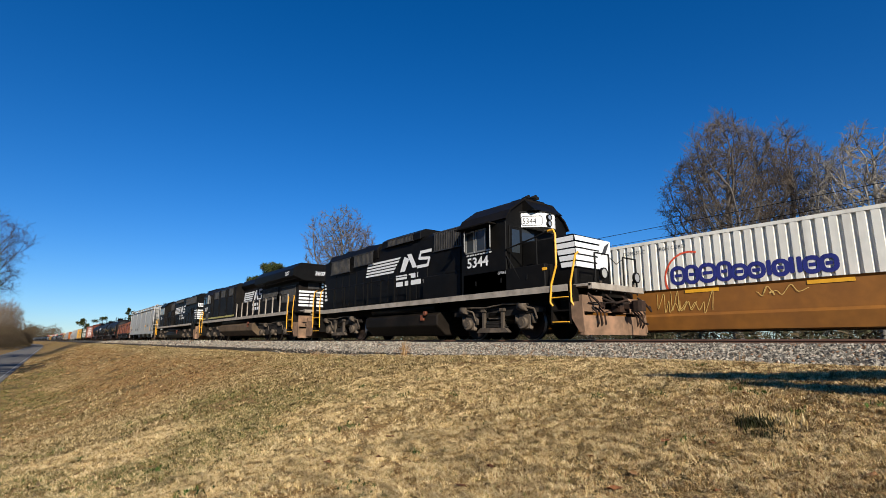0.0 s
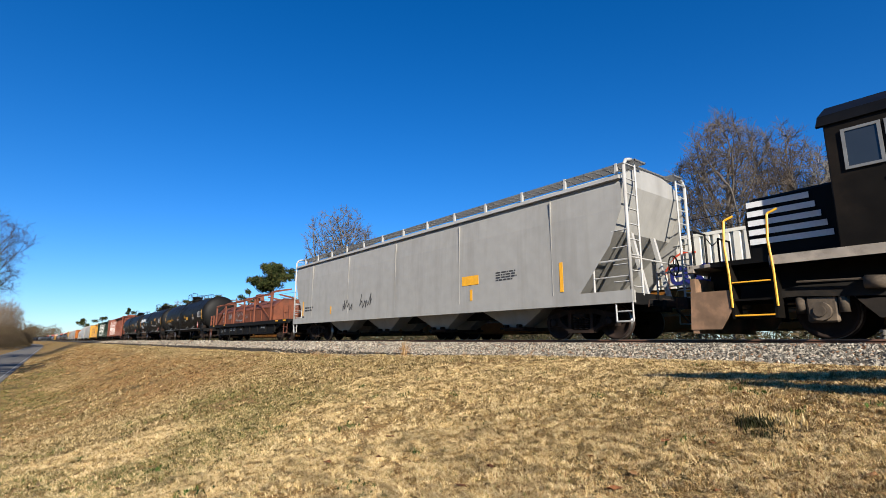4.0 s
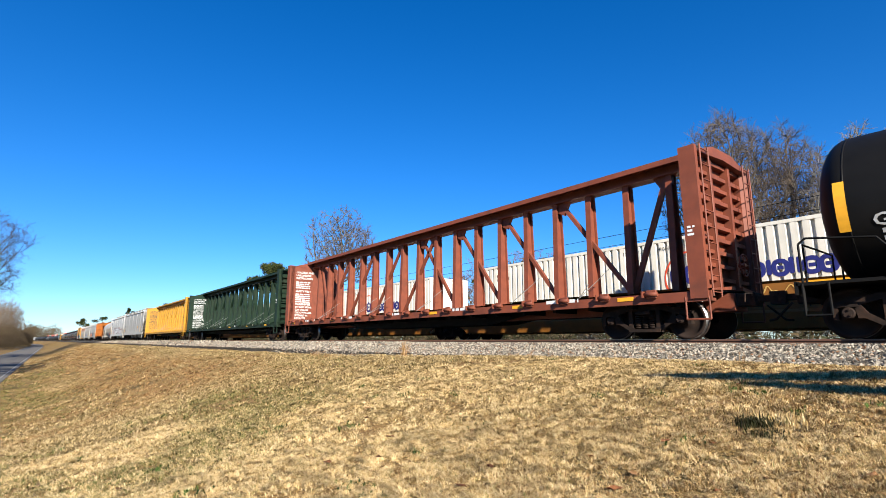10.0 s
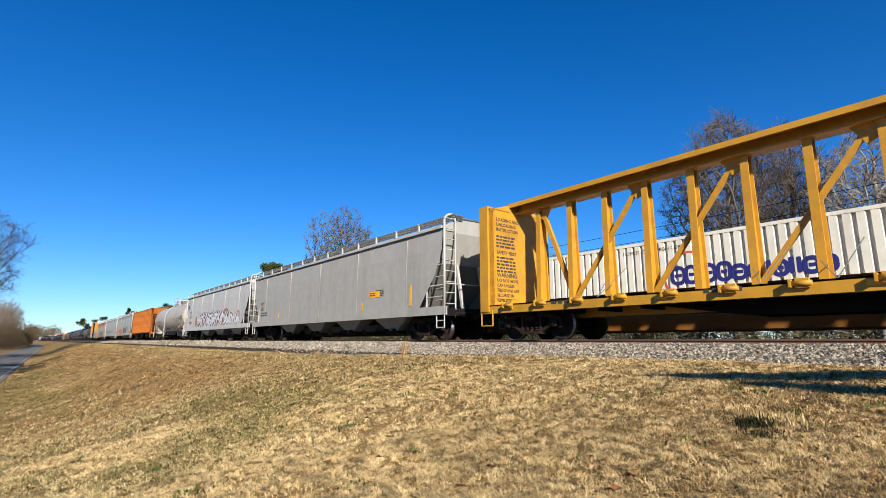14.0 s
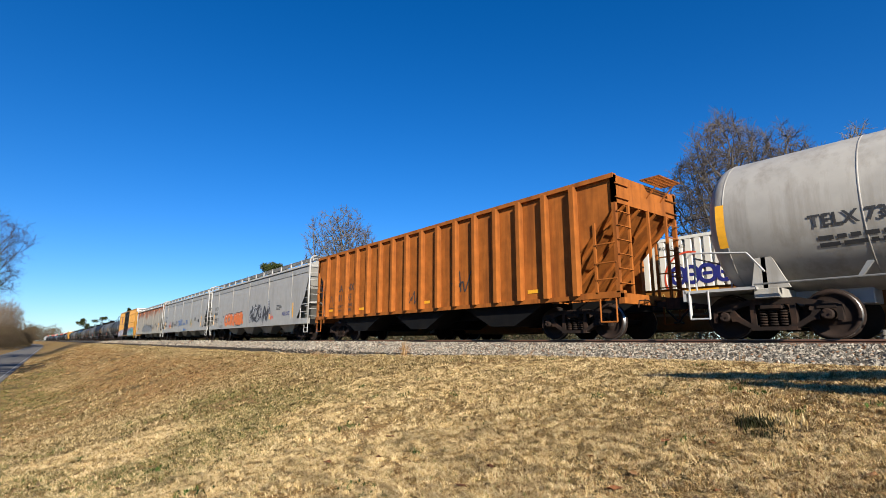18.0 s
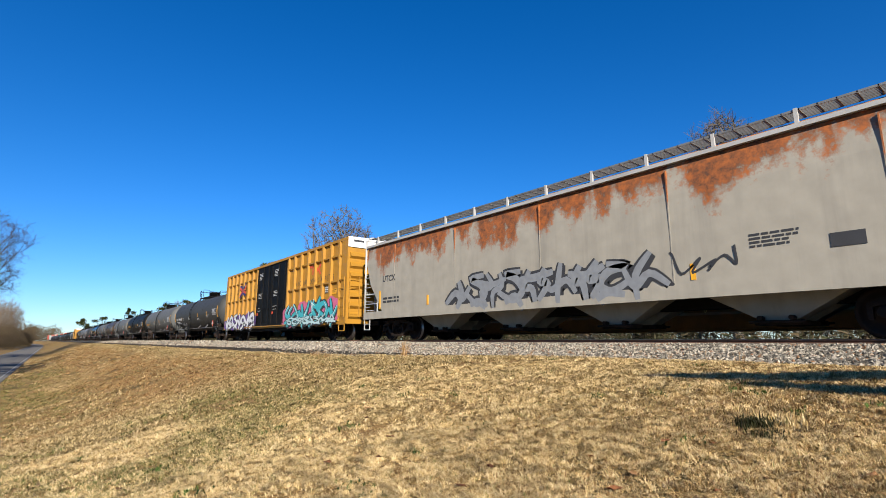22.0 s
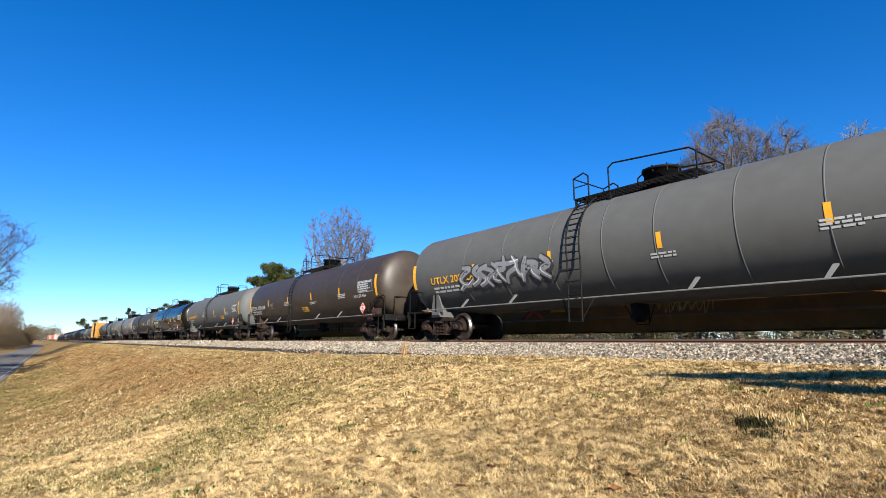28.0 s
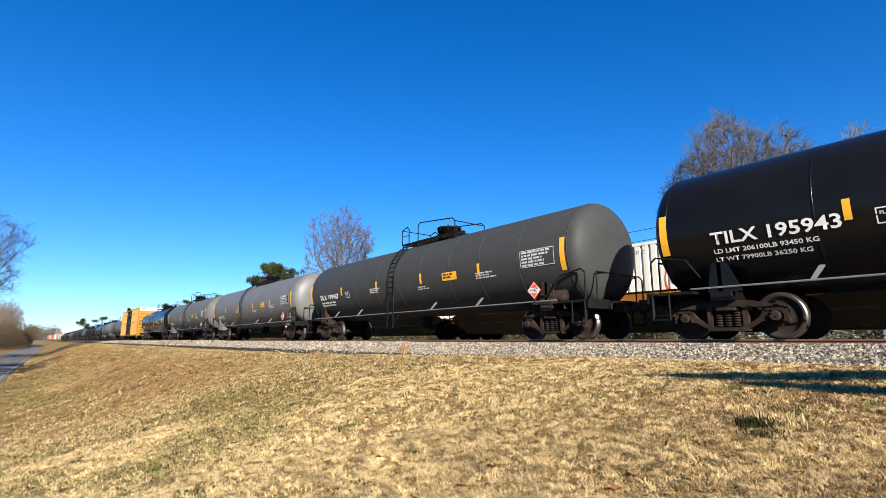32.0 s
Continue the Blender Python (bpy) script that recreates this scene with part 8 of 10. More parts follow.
# axle boxes and cylinders paler, frame blacker: highlights and shade put into the colours
M["truck_loco"] = mat("dusty running gear, paler for highlights", (0.06, 0.047, 0.035), 0.85, vary=0.35, dirt=(0.20, 0.15, 0.105), dirt_amount=0.6, dirt_scale=2.5, bump=0.3, spec=0.15)
M["truck_frame"] = mat("grimy truck casting, blackened for shade", (0.014, 0.012, 0.010), 0.85, vary=0.3, dirt=(0.05, 0.036, 0.025), dirt_amount=0.5, dirt_scale=2.5, bump=0.3, spec=0.15)
M["plough"] = mat("rusty brown pilot plate", (0.17, 0.105, 0.065), 0.85, vary=0.35, dirt=(0.30, 0.16, 0.09), dirt_amount=0.6, dirt_scale=3.0, bump=0.3, spec=0.15)
M["loco_brown"] = mat("brown dusty tank paint", (0.07, 0.047, 0.028), 0.7, spec=0.1, vary=0.3, dirt=(0.13, 0.09, 0.055), dirt_amount=0.6, dirt_scale=0.8)
M["sill_edge"] = mat("worn pale sill edge", (0.26, 0.223, 0.18), 0.7, vary=0.25, dirt=(0.0744, 0.0558, 0.0434), dirt_amount=0.7, dirt_scale=2.0)
M["yellow_rail"] = mat("yellow handrail paint", (0.7, 0.34, 0.02), 0.45, vary=0.1, bump=0.0)
M["louvre"] = mat("dusty black louvre", (0.02, 0.019, 0.018), 0.6, vary=0.3, dirt=(0.07, 0.06, 0.05), dirt_amount=0.6, dirt_scale=3.0)
M["lamp_glass"] = mat("headlamp glass", (0.5, 0.5, 0.48), 0.08, 0.6, vary=0.05, bump=0.0)


def louvres(parent, x0, x1, z0, z1, y, pitch=0.09, name="louvre"):
    """Vertical slats in a sunk frame on the near side and the far side."""
    for s in (-1, 1):
        bm = bmx()
        n = int((x1 - x0) / pitch)
        for k in range(n):
            x = x0 + (x1 - x0) * (k + 0.25) / n
            box(bm, x, x + pitch * 0.45, s * y, s * (y + 0.035), z0, z1)
        box(bm, x0 - 0.04, x1 + 0.04, s * y, s * (y + 0.04), z1, z1 + 0.04)
        box(bm, x0 - 0.04, x1 + 0.04, s * y, s * (y + 0.04), z0 - 0.04, z0)
        part(name, bm, M["louvre"], parent)


def loco_base(car, half, axles, style, tc, tank, paint, sill_z=1.45, deck_half=1.5, tank_mat="loco_black_dusty", front_e=None, step=(1.6, 0.8), front_step=None, front_rail="yellow_rail"):
    """Frame, walkway edge, tank, trucks, pilots, steps, couplers of a locomotive."""
    bm = bmx()
    fe = front_e if front_e else half - 0.6
    box(bm, -half + 1.0, fe - 0.4, -deck_half, deck_half, sill_z - 0.10, sill_z)
    box(bm, -half + 0.6, fe, -0.6, 0.6, 0.8, sill_z - 0.1)
    part("underframe", bm, paint, car)
    for s in (-1, 1):
        bm = bmx()
        box(bm, -half + 2.1, half - 2.1, s * (deck_half - 0.02), s * (deck_half + 0.03), sill_z - 0.17, sill_z + 0.01)
        part("walkway_edge", bm, M["sill_edge"], car, "pale worn walkway edge")
    t0, t1, tb, tt = tank
    bm = bmx()
    prism(bm, [(-1.2, tt), (1.2, tt), (1.42, tt - 0.12), (1.42, tb + 0.35), (1.0, tb), (-1.0, tb), (-1.42, tb + 0.35), (-1.42, tt - 0.12)], t0, t1, "x", 0.03)
    part("fuel_tank", bm, M[tank_mat], car)
    bm = bmx()
    cyl(bm, (t0 + 0.3, -1.15, tt + 0.16), (t1 - 0.3, -1.15, tt + 0.16), 0.17, 14)
    cyl(bm, (t0 + 0.3, 1.15, tt + 0.16), (t1 - 0.3, 1.15, tt + 0.16), 0.17, 14)
    part("air_reservoir", bm, M["loco_black"], car)
    bm = bmx()
    cyl(bm, (t1 - 0.6, -1.45, tt - 0.05), (t1 - 0.6, -1.55, tt - 0.05), 0.08, 10)
    box(bm, t1 - 0.9, t1 - 0.75, -1.5, -1.4, tt - 0.3, tt - 0.1)
    part("fuel_filler", bm, M["coil_red"], car)
    for s in (-1, 1):
        loco_truck(car, (tc[0] if s > 0 else -tc[1]) if isinstance(tc, tuple) else s * tc, axles, style)
        rot = Matrix.Rotation(0 if s > 0 else math.pi, 4, "Z")
        e = front_e if front_e and s > 0 else half - 0.55
        fa, fb = front_step if front_step and s > 0 else step
        kk = (round(e, 2), s, sill_z)

        def pilot(bm):
            box(bm, e - 0.10, e, -1.5, 1.5, 0.72, sill_z - 0.3)
            # plough: two raked plates
            for q in (-1, 1):
                prism(bm, [(e - 0.1, q * 1.5), (e + 0.02, q * 1.5), (e + 0.24, q * 0.12), (e + 0.24, 0.0), (e + 0.12, 0.0)], 0.12, 0.62, "z")
            prism(bm, [(e - fb + 0.02, 0.98), (e, 0.98), (e + 0.05, 0.2), (e - fb + 0.25, 0.2), (e - fb + 0.02, 0.55)], -1.52, -1.46, "y")
            prism(bm, [(e - fb + 0.02, 0.98), (e, 0.98), (e + 0.05, 0.2), (e - fb + 0.25, 0.2), (e - fb + 0.02, 0.55)], 1.46, 1.52, "y")
        shared("pilot", kk, pilot, M["plough"], car, rot)

        def deckend(bm):
            box(bm, e - 0.9, e + 0.12, -1.25, 1.25, sill_z - 0.06, sill_z + 0.02, 0.01)
            box(bm, e + 0.02, e + 0.16, -1.25, 1.25, sill_z - 0.14, sill_z + 0.03, 0.01)
        shared("end_platform", kk, deckend, M["sill_edge"], car, rot)

        def steps(bm):
            for q in (-1, 1):
                for k, z in enumerate((0.42, 0.75, 1.08)):
                    box(bm, e - fa + 0.05, e - fb - 0.05, q * 1.18, q * 1.5, z, z + 0.04)
                box(bm, e - fa, e - fa + 0.05, q * 1.15, q * 1.52, 0.40, sill_z)
                box(bm, e - fb - 0.05, e - fb, q * 1.15, q * 1.52, 0.40, sill_z)
        shared("step_well", kk, steps, M["loco_black_dusty"], car, rot)

        def grabs(bm):
            for q in (-1, 1):
                for x in () if front_step and s > 0 else (e - 1.62, e - 0.82):
                    tube(bm, [(x, q * 1.53, 0.62), (x, q * 1.55, 1.3), (x + 0.04, q * 1.55, 1.9), (x + 0.02, q * 1.5, 2.42), (x - 0.15, q * 1.46, 2.5)], 0.024, 6)
                tube(bm, [(e - fa + 0.05, q * 1.52, 0.46), (e - fb - 0.05, q * 1.52, 0.46)], 0.02, 5)
                tube(bm, [(e - fa + 0.05, q * 1.52, 1.12), (e - fb - 0.05, q * 1.52, 1.12)], 0.018, 5)
        shared("step_rail", kk, grabs, M[front_rail if s > 0 else "yellow_rail"], car, rot)

        for k in range(6):
            y = -1.1 + 0.16 * k if k < 3 else 0.78 + 0.16 * (k - 3)

            def hose(bm):
                tube(bm, [(e, 0, 0.85), (e + 0.14, 0.02, 0.7), (e + 0.16, 0.05, 0.42), (e + 0.08, 0.08, 0.32)], 0.024, 6)
            shared("air_hose", kk, hose, M["truck"], car, rot @ Matrix.Translation((0, y, 0)))

        def hoses(bm):
            tube(bm, [(e, -0.6, 1.1), (e + 0.3, -0.45, 0.95), (e + 0.5, -0.2, 1.05)], 0.03, 6)
            tube(bm, [(e, 0.6, 1.1), (e + 0.3, 0.5, 0.9), (e + 0.45, 0.3, 1.0)], 0.03, 6)
            tube(bm, [(e + 0.05, -1.3, 0.95), (e + 0.12, -0.5, 0.98), (e + 0.12, 0.5, 0.98), (e + 0.05, 1.3, 0.95)], 0.02, 5)
        shared("jumper_cable", kk, hoses, M["truck"], car, rot)

        def endrail(bm):
            for y in (-1.0, -0.35, 0.35, 1.0):
                tube(bm, [(e + 0.1, y, sill_z - 0.2), (e + 0.1, y, sill_z + 0.85)], 0.026, 6)
            for y in (-1, 1):
                tube(bm, [(e + 0.1, y * 1.0, sill_z + 0.85), (e + 0.1, y * 0.35, sill_z + 0.85)], 0.024, 6)
                tube(bm, [(e + 0.1, y * 0.35, sill_z + 0.8), (e + 0.1, 0, sill_z + 0.62)], 0.012, 5)
        shared("end_handrail", kk, endrail, M["loco_black"], car, rot)
    add_couplers(car, half, front_e + 0.75 if front_e else None)


def side_handrail(car, x0, x1, n, sill_z, y=1.47, top=1.0, mat_name="sill_edge"):
    for s in (-1, 1):
        def post(bm):
            box(bm, -0.035, 0.035, s * (y - 0.03), s * (y + 0.03), sill_z - 0.05, sill_z + top)
        for k in range(n):
            shared("handrail_post", (s, sill_z, top), post, M[mat_name], car, Matrix.Translation((x0 + (x1 - x0) * k / (n - 1), 0, 0)))
        bm = bmx()
        tube(bm, [(x0, s * y, sill_z + top), (x1, s * y, sill_z + top)], 0.02, 6)
        part("handrail", bm, M["loco_black"], car)


def hood_doors(car, x0, x1, n, z0, z1, y, paint):
    w = (x1 - x0) / n

    for k in range(n):
        for s in (-1, 1):
            def door(bm):
                box(bm, 0.02, w - 0.02, s * (y - 0.02), s * (y + 0.02), z0, z1, 0.008)
                cyl(bm, (w - 0.1, s * (y + 0.05), (z0 + z1) / 2), (w - 0.1, s * (y + 0.015), (z0 + z1) / 2), 0.03, 8)
                for z in (z0 + 0.2, z1 - 0.2):
                    box(bm, 0.02, 0.10, s * (y + 0.035), s * (y + 0.015), z - 0.03, z + 0.03)
            shared("hood_door", (round(w, 3), z0, z1, y, s), door, paint, car, Matrix.Translation((x0 + w * k, 0, 0)))


def fan(car, x, z, r, paint):
    def f(bm):
        lathe(bm, [(0.0, r + 0.05), (0.12, r + 0.03), (0.16, r - 0.05), (0.16, r - 0.09), (0.05, r - 0.1)], "z", 24)
        for k in range(4):
            a = math.pi * k / 4
            box(bm, -r, r, -0.012, 0.012, 0.12, 0.15) if k == 0 else tube(bm, [(-r * math.cos(a), -r * math.sin(a), 0.14), (r * math.cos(a), r * math.sin(a), 0.14)], 0.012, 5)
        for q in (0.25, 0.5, 0.75):
            lathe(bm, [(0.13, r * q - 0.012), (0.13, r * q + 0.012), (0.15, r * q + 0.012), (0.15, r * q - 0.012)], "z", 20)
    shared("roof_fan", r, f, paint, car, Matrix.Translation((x, 0, z)))


def horse_bars(car, x0, z0, w, h, y, n=5):
    """The pale bands and the slanted mark on a hood side, as plain shapes."""
    bm = bmx()
    for k in range(n):
        z = z0 + h * (k + 0.1) / n
        flat_poly(bm, [(x0 + 0.04 * k, z), (x0 + w * 0.46 + 0.12 * k, z), (x0 + w * 0.46 + 0.12 * k + 0.06, z + h / n * 0.62), (x0 + 0.04 * k + 0.03, z + h / n * 0.62)], y)
    part("painted_band", bm, M["white"], car)
    bm = bmx()
    x1 = x0 + w * 0.56
    flat_poly(bm, [(x1, z0 - 0.02), (x1 + w * 0.07, z0 - 0.02), (x1 + w * 0.13, z0 + h * 0.7), (x1 + w * 0.06, z0 + h * 0.9)], y)
    flat_poly(bm, [(x1 + w * 0.10, z0 + h), (x1 + w * 0.16, z0 + h), (x1 + w * 0.24, z0 + h * 0.1), (x1 + w * 0.18, z0 + h * 0.1)], y - 0.001)
    ribbon(bm, [(x1 + w * 0.42, z0 + h * 0.95), (x1 + w * 0.29, z0 + h * 0.95), (x1 + w * 0.27, z0 + h * 0.6), (x1 + w * 0.40, z0 + h * 0.5), (x1 + w * 0.38, z0 + h * 0.1), (x1 + w * 0.25, z0 + h * 0.1)], h * 0.18, y - 0.002)
    part("logo", bm, M["white"], car, "white slanted painted mark")
    for r in range(2):
        bars(car, x0 + w * 0.5 + 0.02 * r, z0 - 0.34 - 0.28 * r, w * 0.55, 1, 0.19, M["white"], y=y, seed=40 + r)


def window(car, x0, x1, z0, z1, y, name="cab_window", frame_mat="grating"):
    bm = bmx()
    box(bm, x0, x1, y - 0.012, y + 0.01, z0, z1)
    w = part(name, bm, M["glass"], car)
    bm = bmx()
    for a, b, c, d in ((x0 - 0.05, x0, z0 - 0.05, z1 + 0.05), (x1, x1 + 0.05, z0 - 0.05, z1 + 0.05), (x0, x1, z0 - 0.05, z0), (x0, x1, z1, z1 + 0.05)):
        box(bm, a, b, y - 0.03, y + 0.012, c, d)
    part("window_frame", bm, M[frame_mat], w)


def end_window(car, x, y0, y1, z0, z1, s=1):
    bm = bmx()
    box(bm, x - 0.01, x + 0.012 * s, y0, y1, z0, z1)
    part("windscreen", bm, M["glass"], car)


def headlight(car, x, y, z, s=1, r=0.09, two=True):
    bm = bmx()
    for q in ((-0.1, 0.1) if two else (0.0,)):
        cyl(bm, (x, y, z + q), (x + s * 0.06, y, z + q), r, 14)
    h = part("headlight", bm, M["lamp_glass"], car)
    bm = bmx()
    for q in ((-0.1, 0.1) if two else (0.0,)):
        lathe(bm, [(x, r), (x + s * 0.075, r), (x + s * 0.075, r + 0.025), (x, r + 0.025)], "x", 14, (0, y, z + q))
    part("bezel", bm, M["loco_black"], h)


def stripes_end(car, x, half_w, z0, z1, s, n=5):
    """Pale bands across a hood end or nose."""
    for k in range(n):
        bm = bmx()
        z = z0 + (z1 - z0) * k / n
        h = (z1 - z0) / n * 0.6
        f = [(x, -half_w, z), (x, half_w, z), (x, half_w, z + h), (x, -half_w, z + h)]
        bm.faces.new([bm.verts.new(p) for p in f])
        part("painted_band", bm, M["white"], car)


def four_axle_loco(front, rear):
    L, c = front - rear, (front + rear) / 2
    car = set_car("locomotive", "black four-axle road switcher locomotive with white bands", "locomotive", c)
    half = L / 2
    P, D = M["loco_black"], M["loco_black_dusty"]
    loco_base(car, half, 2, "swing", (4.55, 5.95), (-3.2, 1.86, 0.16, 1.0), D, front_e=8.1, front_step=(1.02, 0.36))
    sz, y = 1.45, -0.90
    bm = bmx()
    prism(bm, [(-0.88, sz), (0.88, sz), (0.88, 3.98), (0.70, 4.12), (-0.70, 4.12), (-0.88, 3.98)], -8.55, 3.3, "x", 0.02)
    part("long_hood", bm, P, car)
    bm = bmx()
    prism(bm, [(-0.9, 3.6), (0.9, 3.6), (0.98, 4.0), (0.78, 4.3), (-0.78, 4.3), (-0.98, 4.0)], -8.0, -3.1, "x", 0.02)
    part("radiator_hatch", bm, P, car)
    louvres(car, -7.6, -5.6, 3.3, 3.92, 0.985, 0.12, "radiator_grille")
    louvres(car, -5.2, -3.4, 3.45, 3.95, 0.985, 0.12, "radiator_grille")
    fan(car, -6.6, 4.28, 0.6, P)
    fan(car, -4.6, 4.28, 0.6, P)
    bm = bmx()
    prism(bm, [(-0.8, 4.05), (0.8, 4.05), (0.98, 3.95), (0.98, 4.25), (0.7, 4.42), (-0.7, 4.42), (-0.98, 4.25), (-0.98, 3.95)], -2.7, 0.2, "x", 0.02)
    part("brake_blister", bm, P, car)
    louvres(car, -2.2, -0.3, 4.0, 4.22, 0.985, 0.1, "brake_grille")
    louvres(car, 1.0, 2.75, 3.35, 4.02, 0.90, 0.1, "intake_grille")
    hood_doors(car, -7.9, 0.6, 12, 1.6, 3.2, 0.885, P)
    bm = bmx()
    box(bm, 0.7, 2.9, -1.2, -0.86, sz, 2.35, 0.02)
    prism(bm, [(1.9, 2.35), (2.9, 2.35), (2.9, 3.1)], -1.2, -0.86, "y")
    part("equipment_cabinet", bm, P, car)
    # cab
    roof = [(1.5, 3.72), (1.32, 3.98), (0.7, 4.42), (-0.7, 4.42), (-1.32, 3.98), (-1.5, 3.72)]
    bm = bmx()
    prism(bm, [(-1.5, sz), (1.5, sz)] + roof, 3.3, 5.41, "x", 0.02)
    cab = part("cab", bm, P, car)
    bm = bmx()
    box(bm, 5.40, 5.46, -1.38, -0.84, 1.5, 3.5, 0.01)
    door = part("cab_door", bm, P, car)
    bm = bmx()
    box(bm, 5.46, 5.475, -1.28, -0.94, 2.65, 3.4, 0.01)
    part("door_window", bm, M["glass"], door)
    bm = bmx()
    box(bm, 3.4, 6.9, -1.5, -1.12, sz, 2.12, 0.02)
    part("battery_box", bm, P, car)
    for x in (4.0, 5.15, 6.2):
        bm = bmx()
        box(bm, x, x + 0.05, -1.52, -1.5, 1.72, 1.86)
        part("latch", bm, M["black"], car)
    bm = bmx()
    prism(bm, [(-1.58, 3.70), (-1.36, 4.02), (-0.72, 4.47), (0.72, 4.47), (1.36, 4.02), (1.58, 3.70), (1.53, 3.69), (1.32, 3.99), (0.7, 4.42), (-0.7, 4.42), (-1.32, 3.99), (-1.53, 3.69)], 3.2, 5.5, "x")
    part("cab_roof", bm, D, car)
    bm = bmx()
    box(bm, 4.7, 5.35, -0.5, 0.5, 4.46, 4.58, 0.02)
    part("roof_hatch", bm, P, car)
    for k, (yy, x1) in enumerate(((-0.3, 5.35), (-0.12, 5.5), (0.08, 5.4))):
        bm = bmx()
        cyl(bm, (5.05, yy, 4.64), (x1, yy, 4.64), 0.03, 8, 0.065)
        cyl(bm, (5.05, yy, 4.46), (5.05, yy, 4.64), 0.03, 6)
        part("air_horn", bm, M["black"], car)
    bm = bmx()
    lathe(bm, [(4.45, 0.16), (4.62, 0.15), (4.68, 0.08)], "z", 12, (4.0, 0.2, 0))
    part("antenna", bm, M["black"], car)
    for x0, x1 in ((3.62, 3.95), (4.1, 4.5)):
        window(car, x0, x1, 2.85, 3.5, -1.51)
    for x in (3.5, 4.72):
        bm = bmx()
        prism(bm, [(x, -1.5), (x + 0.22, -1.74), (x + 0.24, -1.72), (x + 0.03, -1.5)], 2.85, 3.55, "z")
        part("wind_deflector", bm, M["grating"], car, "pale framed glass wind deflector")
    bm = bmx()
    box(bm, 3.35, 5.0, -1.85, -1.5, 3.60, 3.64)
    part("sunshade", bm, D, car)
    # number box: an angled visor across the cab's front
    plan = [(5.41, -0.80), (5.88, -0.33), (5.94, -0.2), (5.94, 0.2), (5.88, 0.33), (5.41, 0.80)]
    bm = bmx()
    prism(bm, plan, 3.52, 3.99, "z", 0.01)
    part("number_board", bm, M["white"], car, "white number board with rounded border")
    bm = bmx()
    prism(bm, [(5.41, -0.84), (5.90, -0.35), (5.97, -0.2), (5.97, 0.2), (5.90, 0.35), (5.41, 0.84)], 3.99, 4.04, "z")
    prism(bm, [(5.41, 4.04), (5.9, 4.04), (5.5, 4.42), (5.41, 4.42)], -0.7, 0.7, "y")
    part("number_housing", bm, P, car)
    at = Matrix.Translation((5.452, -0.772, 3.63)) @ Matrix.Rotation(radians(45), 4, "Z")
    t = letter(car, "5344", 5.97, 3.63, 0.26, M["dark_letter"], y=-1.298, squeeze=0.86, bold=False)
    t.matrix_basis = at
    bm = bmx()
    ribbon(bm, [(0.02, -0.05), (0.58, -0.05), (0.63, 0.0), (0.63, 0.2), (0.58, 0.25), (0.02, 0.25), (-0.03, 0.2), (-0.03, 0.0), (0.02, -0.05)], 0.016)
    piece("number_border", mesh_of("number_border", bm, M["dark_letter"]), car, at)
    headlight(car, 5.95, -0.1, 3.74, 1, 0.08)
    end_window(car, 5.42, -0.78, -0.2, 3.08, 3.45)
    end_window(car, 5.42, 0.75, 1.3, 2.75, 3.4)
    # nose
    bm = bmx()
    prism(bm, [(5.40, sz), (7.42, sz), (7.44, 2.6), (7.38, 3.0), (5.40, 3.03)], -0.8, 0.8, "y", 0.05)
    part("short_hood", bm, P, car, "black nose with white bands")
    for k in range(5):
        z0 = 2.03 + 0.188 * k
        s0, s1 = 6.98 - 0.05 * k, 6.95 - 0.05 * k
        bm = bmx()
        x1 = 7.44 if z0 < 2.6 else 7.40
        flat_poly(bm, [(s0, z0), (x1 + 0.03, z0), (x1 + 0.03, z0 + 0.145), (s1, z0 + 0.145)], -0.853)
        bm.faces.new([bm.verts.new(q) for q in ((7.497, -0.853, z0), (7.497, 0.85, z0), (7.497 if z0 < 2.5 else 7.475, 0.85, z0 + 0.145), (7.497 if z0 < 2.5 else 7.475, -0.853, z0 + 0.145))])
        part("painted_band", bm, M["white"], car)
    bm = bmx()
    bm.faces.new([bm.verts.new(q) for q in ((7.502, 0.1 , 2.03), (7.502, 0.85, 2.03), (7.498, 0.85, 2.92), (7.498, 0.35, 2.92))])
    part("nose_panel", bm, M["white"], car)
    bm = bmx()
    bm.faces.new([bm.verts.new(q) for q in ((7.506, 0.35, 2.45), (7.506, 0.6, 2.55), (7.506, 0.8, 2.9), (7.506, 0.55, 2.75))])
    part("nose_emblem", bm, M["dark_letter"], car)
    bm = bmx()
    for x, y0, y1 in ((7.5, 0.3, 0.72),):
        box(bm, x - 0.02, x + 0.01, y0, y1, 1.5, 2.0, 0.01)
    part("nose_door", bm, P, car)
    for q in (-1, 1):
        headlight(car, 8.28, q * 0.8, 1.74, 1, 0.13, False)
    bm = bmx()
    for q in (-1, 1):
        cyl(bm, (8.2, q * 0.8, 1.4), (8.22, q * 0.8, 1.66), 0.04, 8)
    part("lamp_bracket", bm, M["truck_loco"], car)
    side_handrail(car, -8.4, 0.2, 9, sz, mat_name="loco_black")
    bm = bmx()
    tube(bm, [(5.42, -1.52, 2.72), (6.5, -1.5, 2.9), (7.05, -1.5, 3.02)], 0.022, 6)
    tube(bm, [(6.6, -1.47, 1.45), (6.6, -1.47, 2.9)], 0.022, 6)
    tube(bm, [(5.42, -1.5, 2.55), (5.95, -1.48, 1.75)], 0.022, 6)
    part("handrail", bm, M["black"], car)
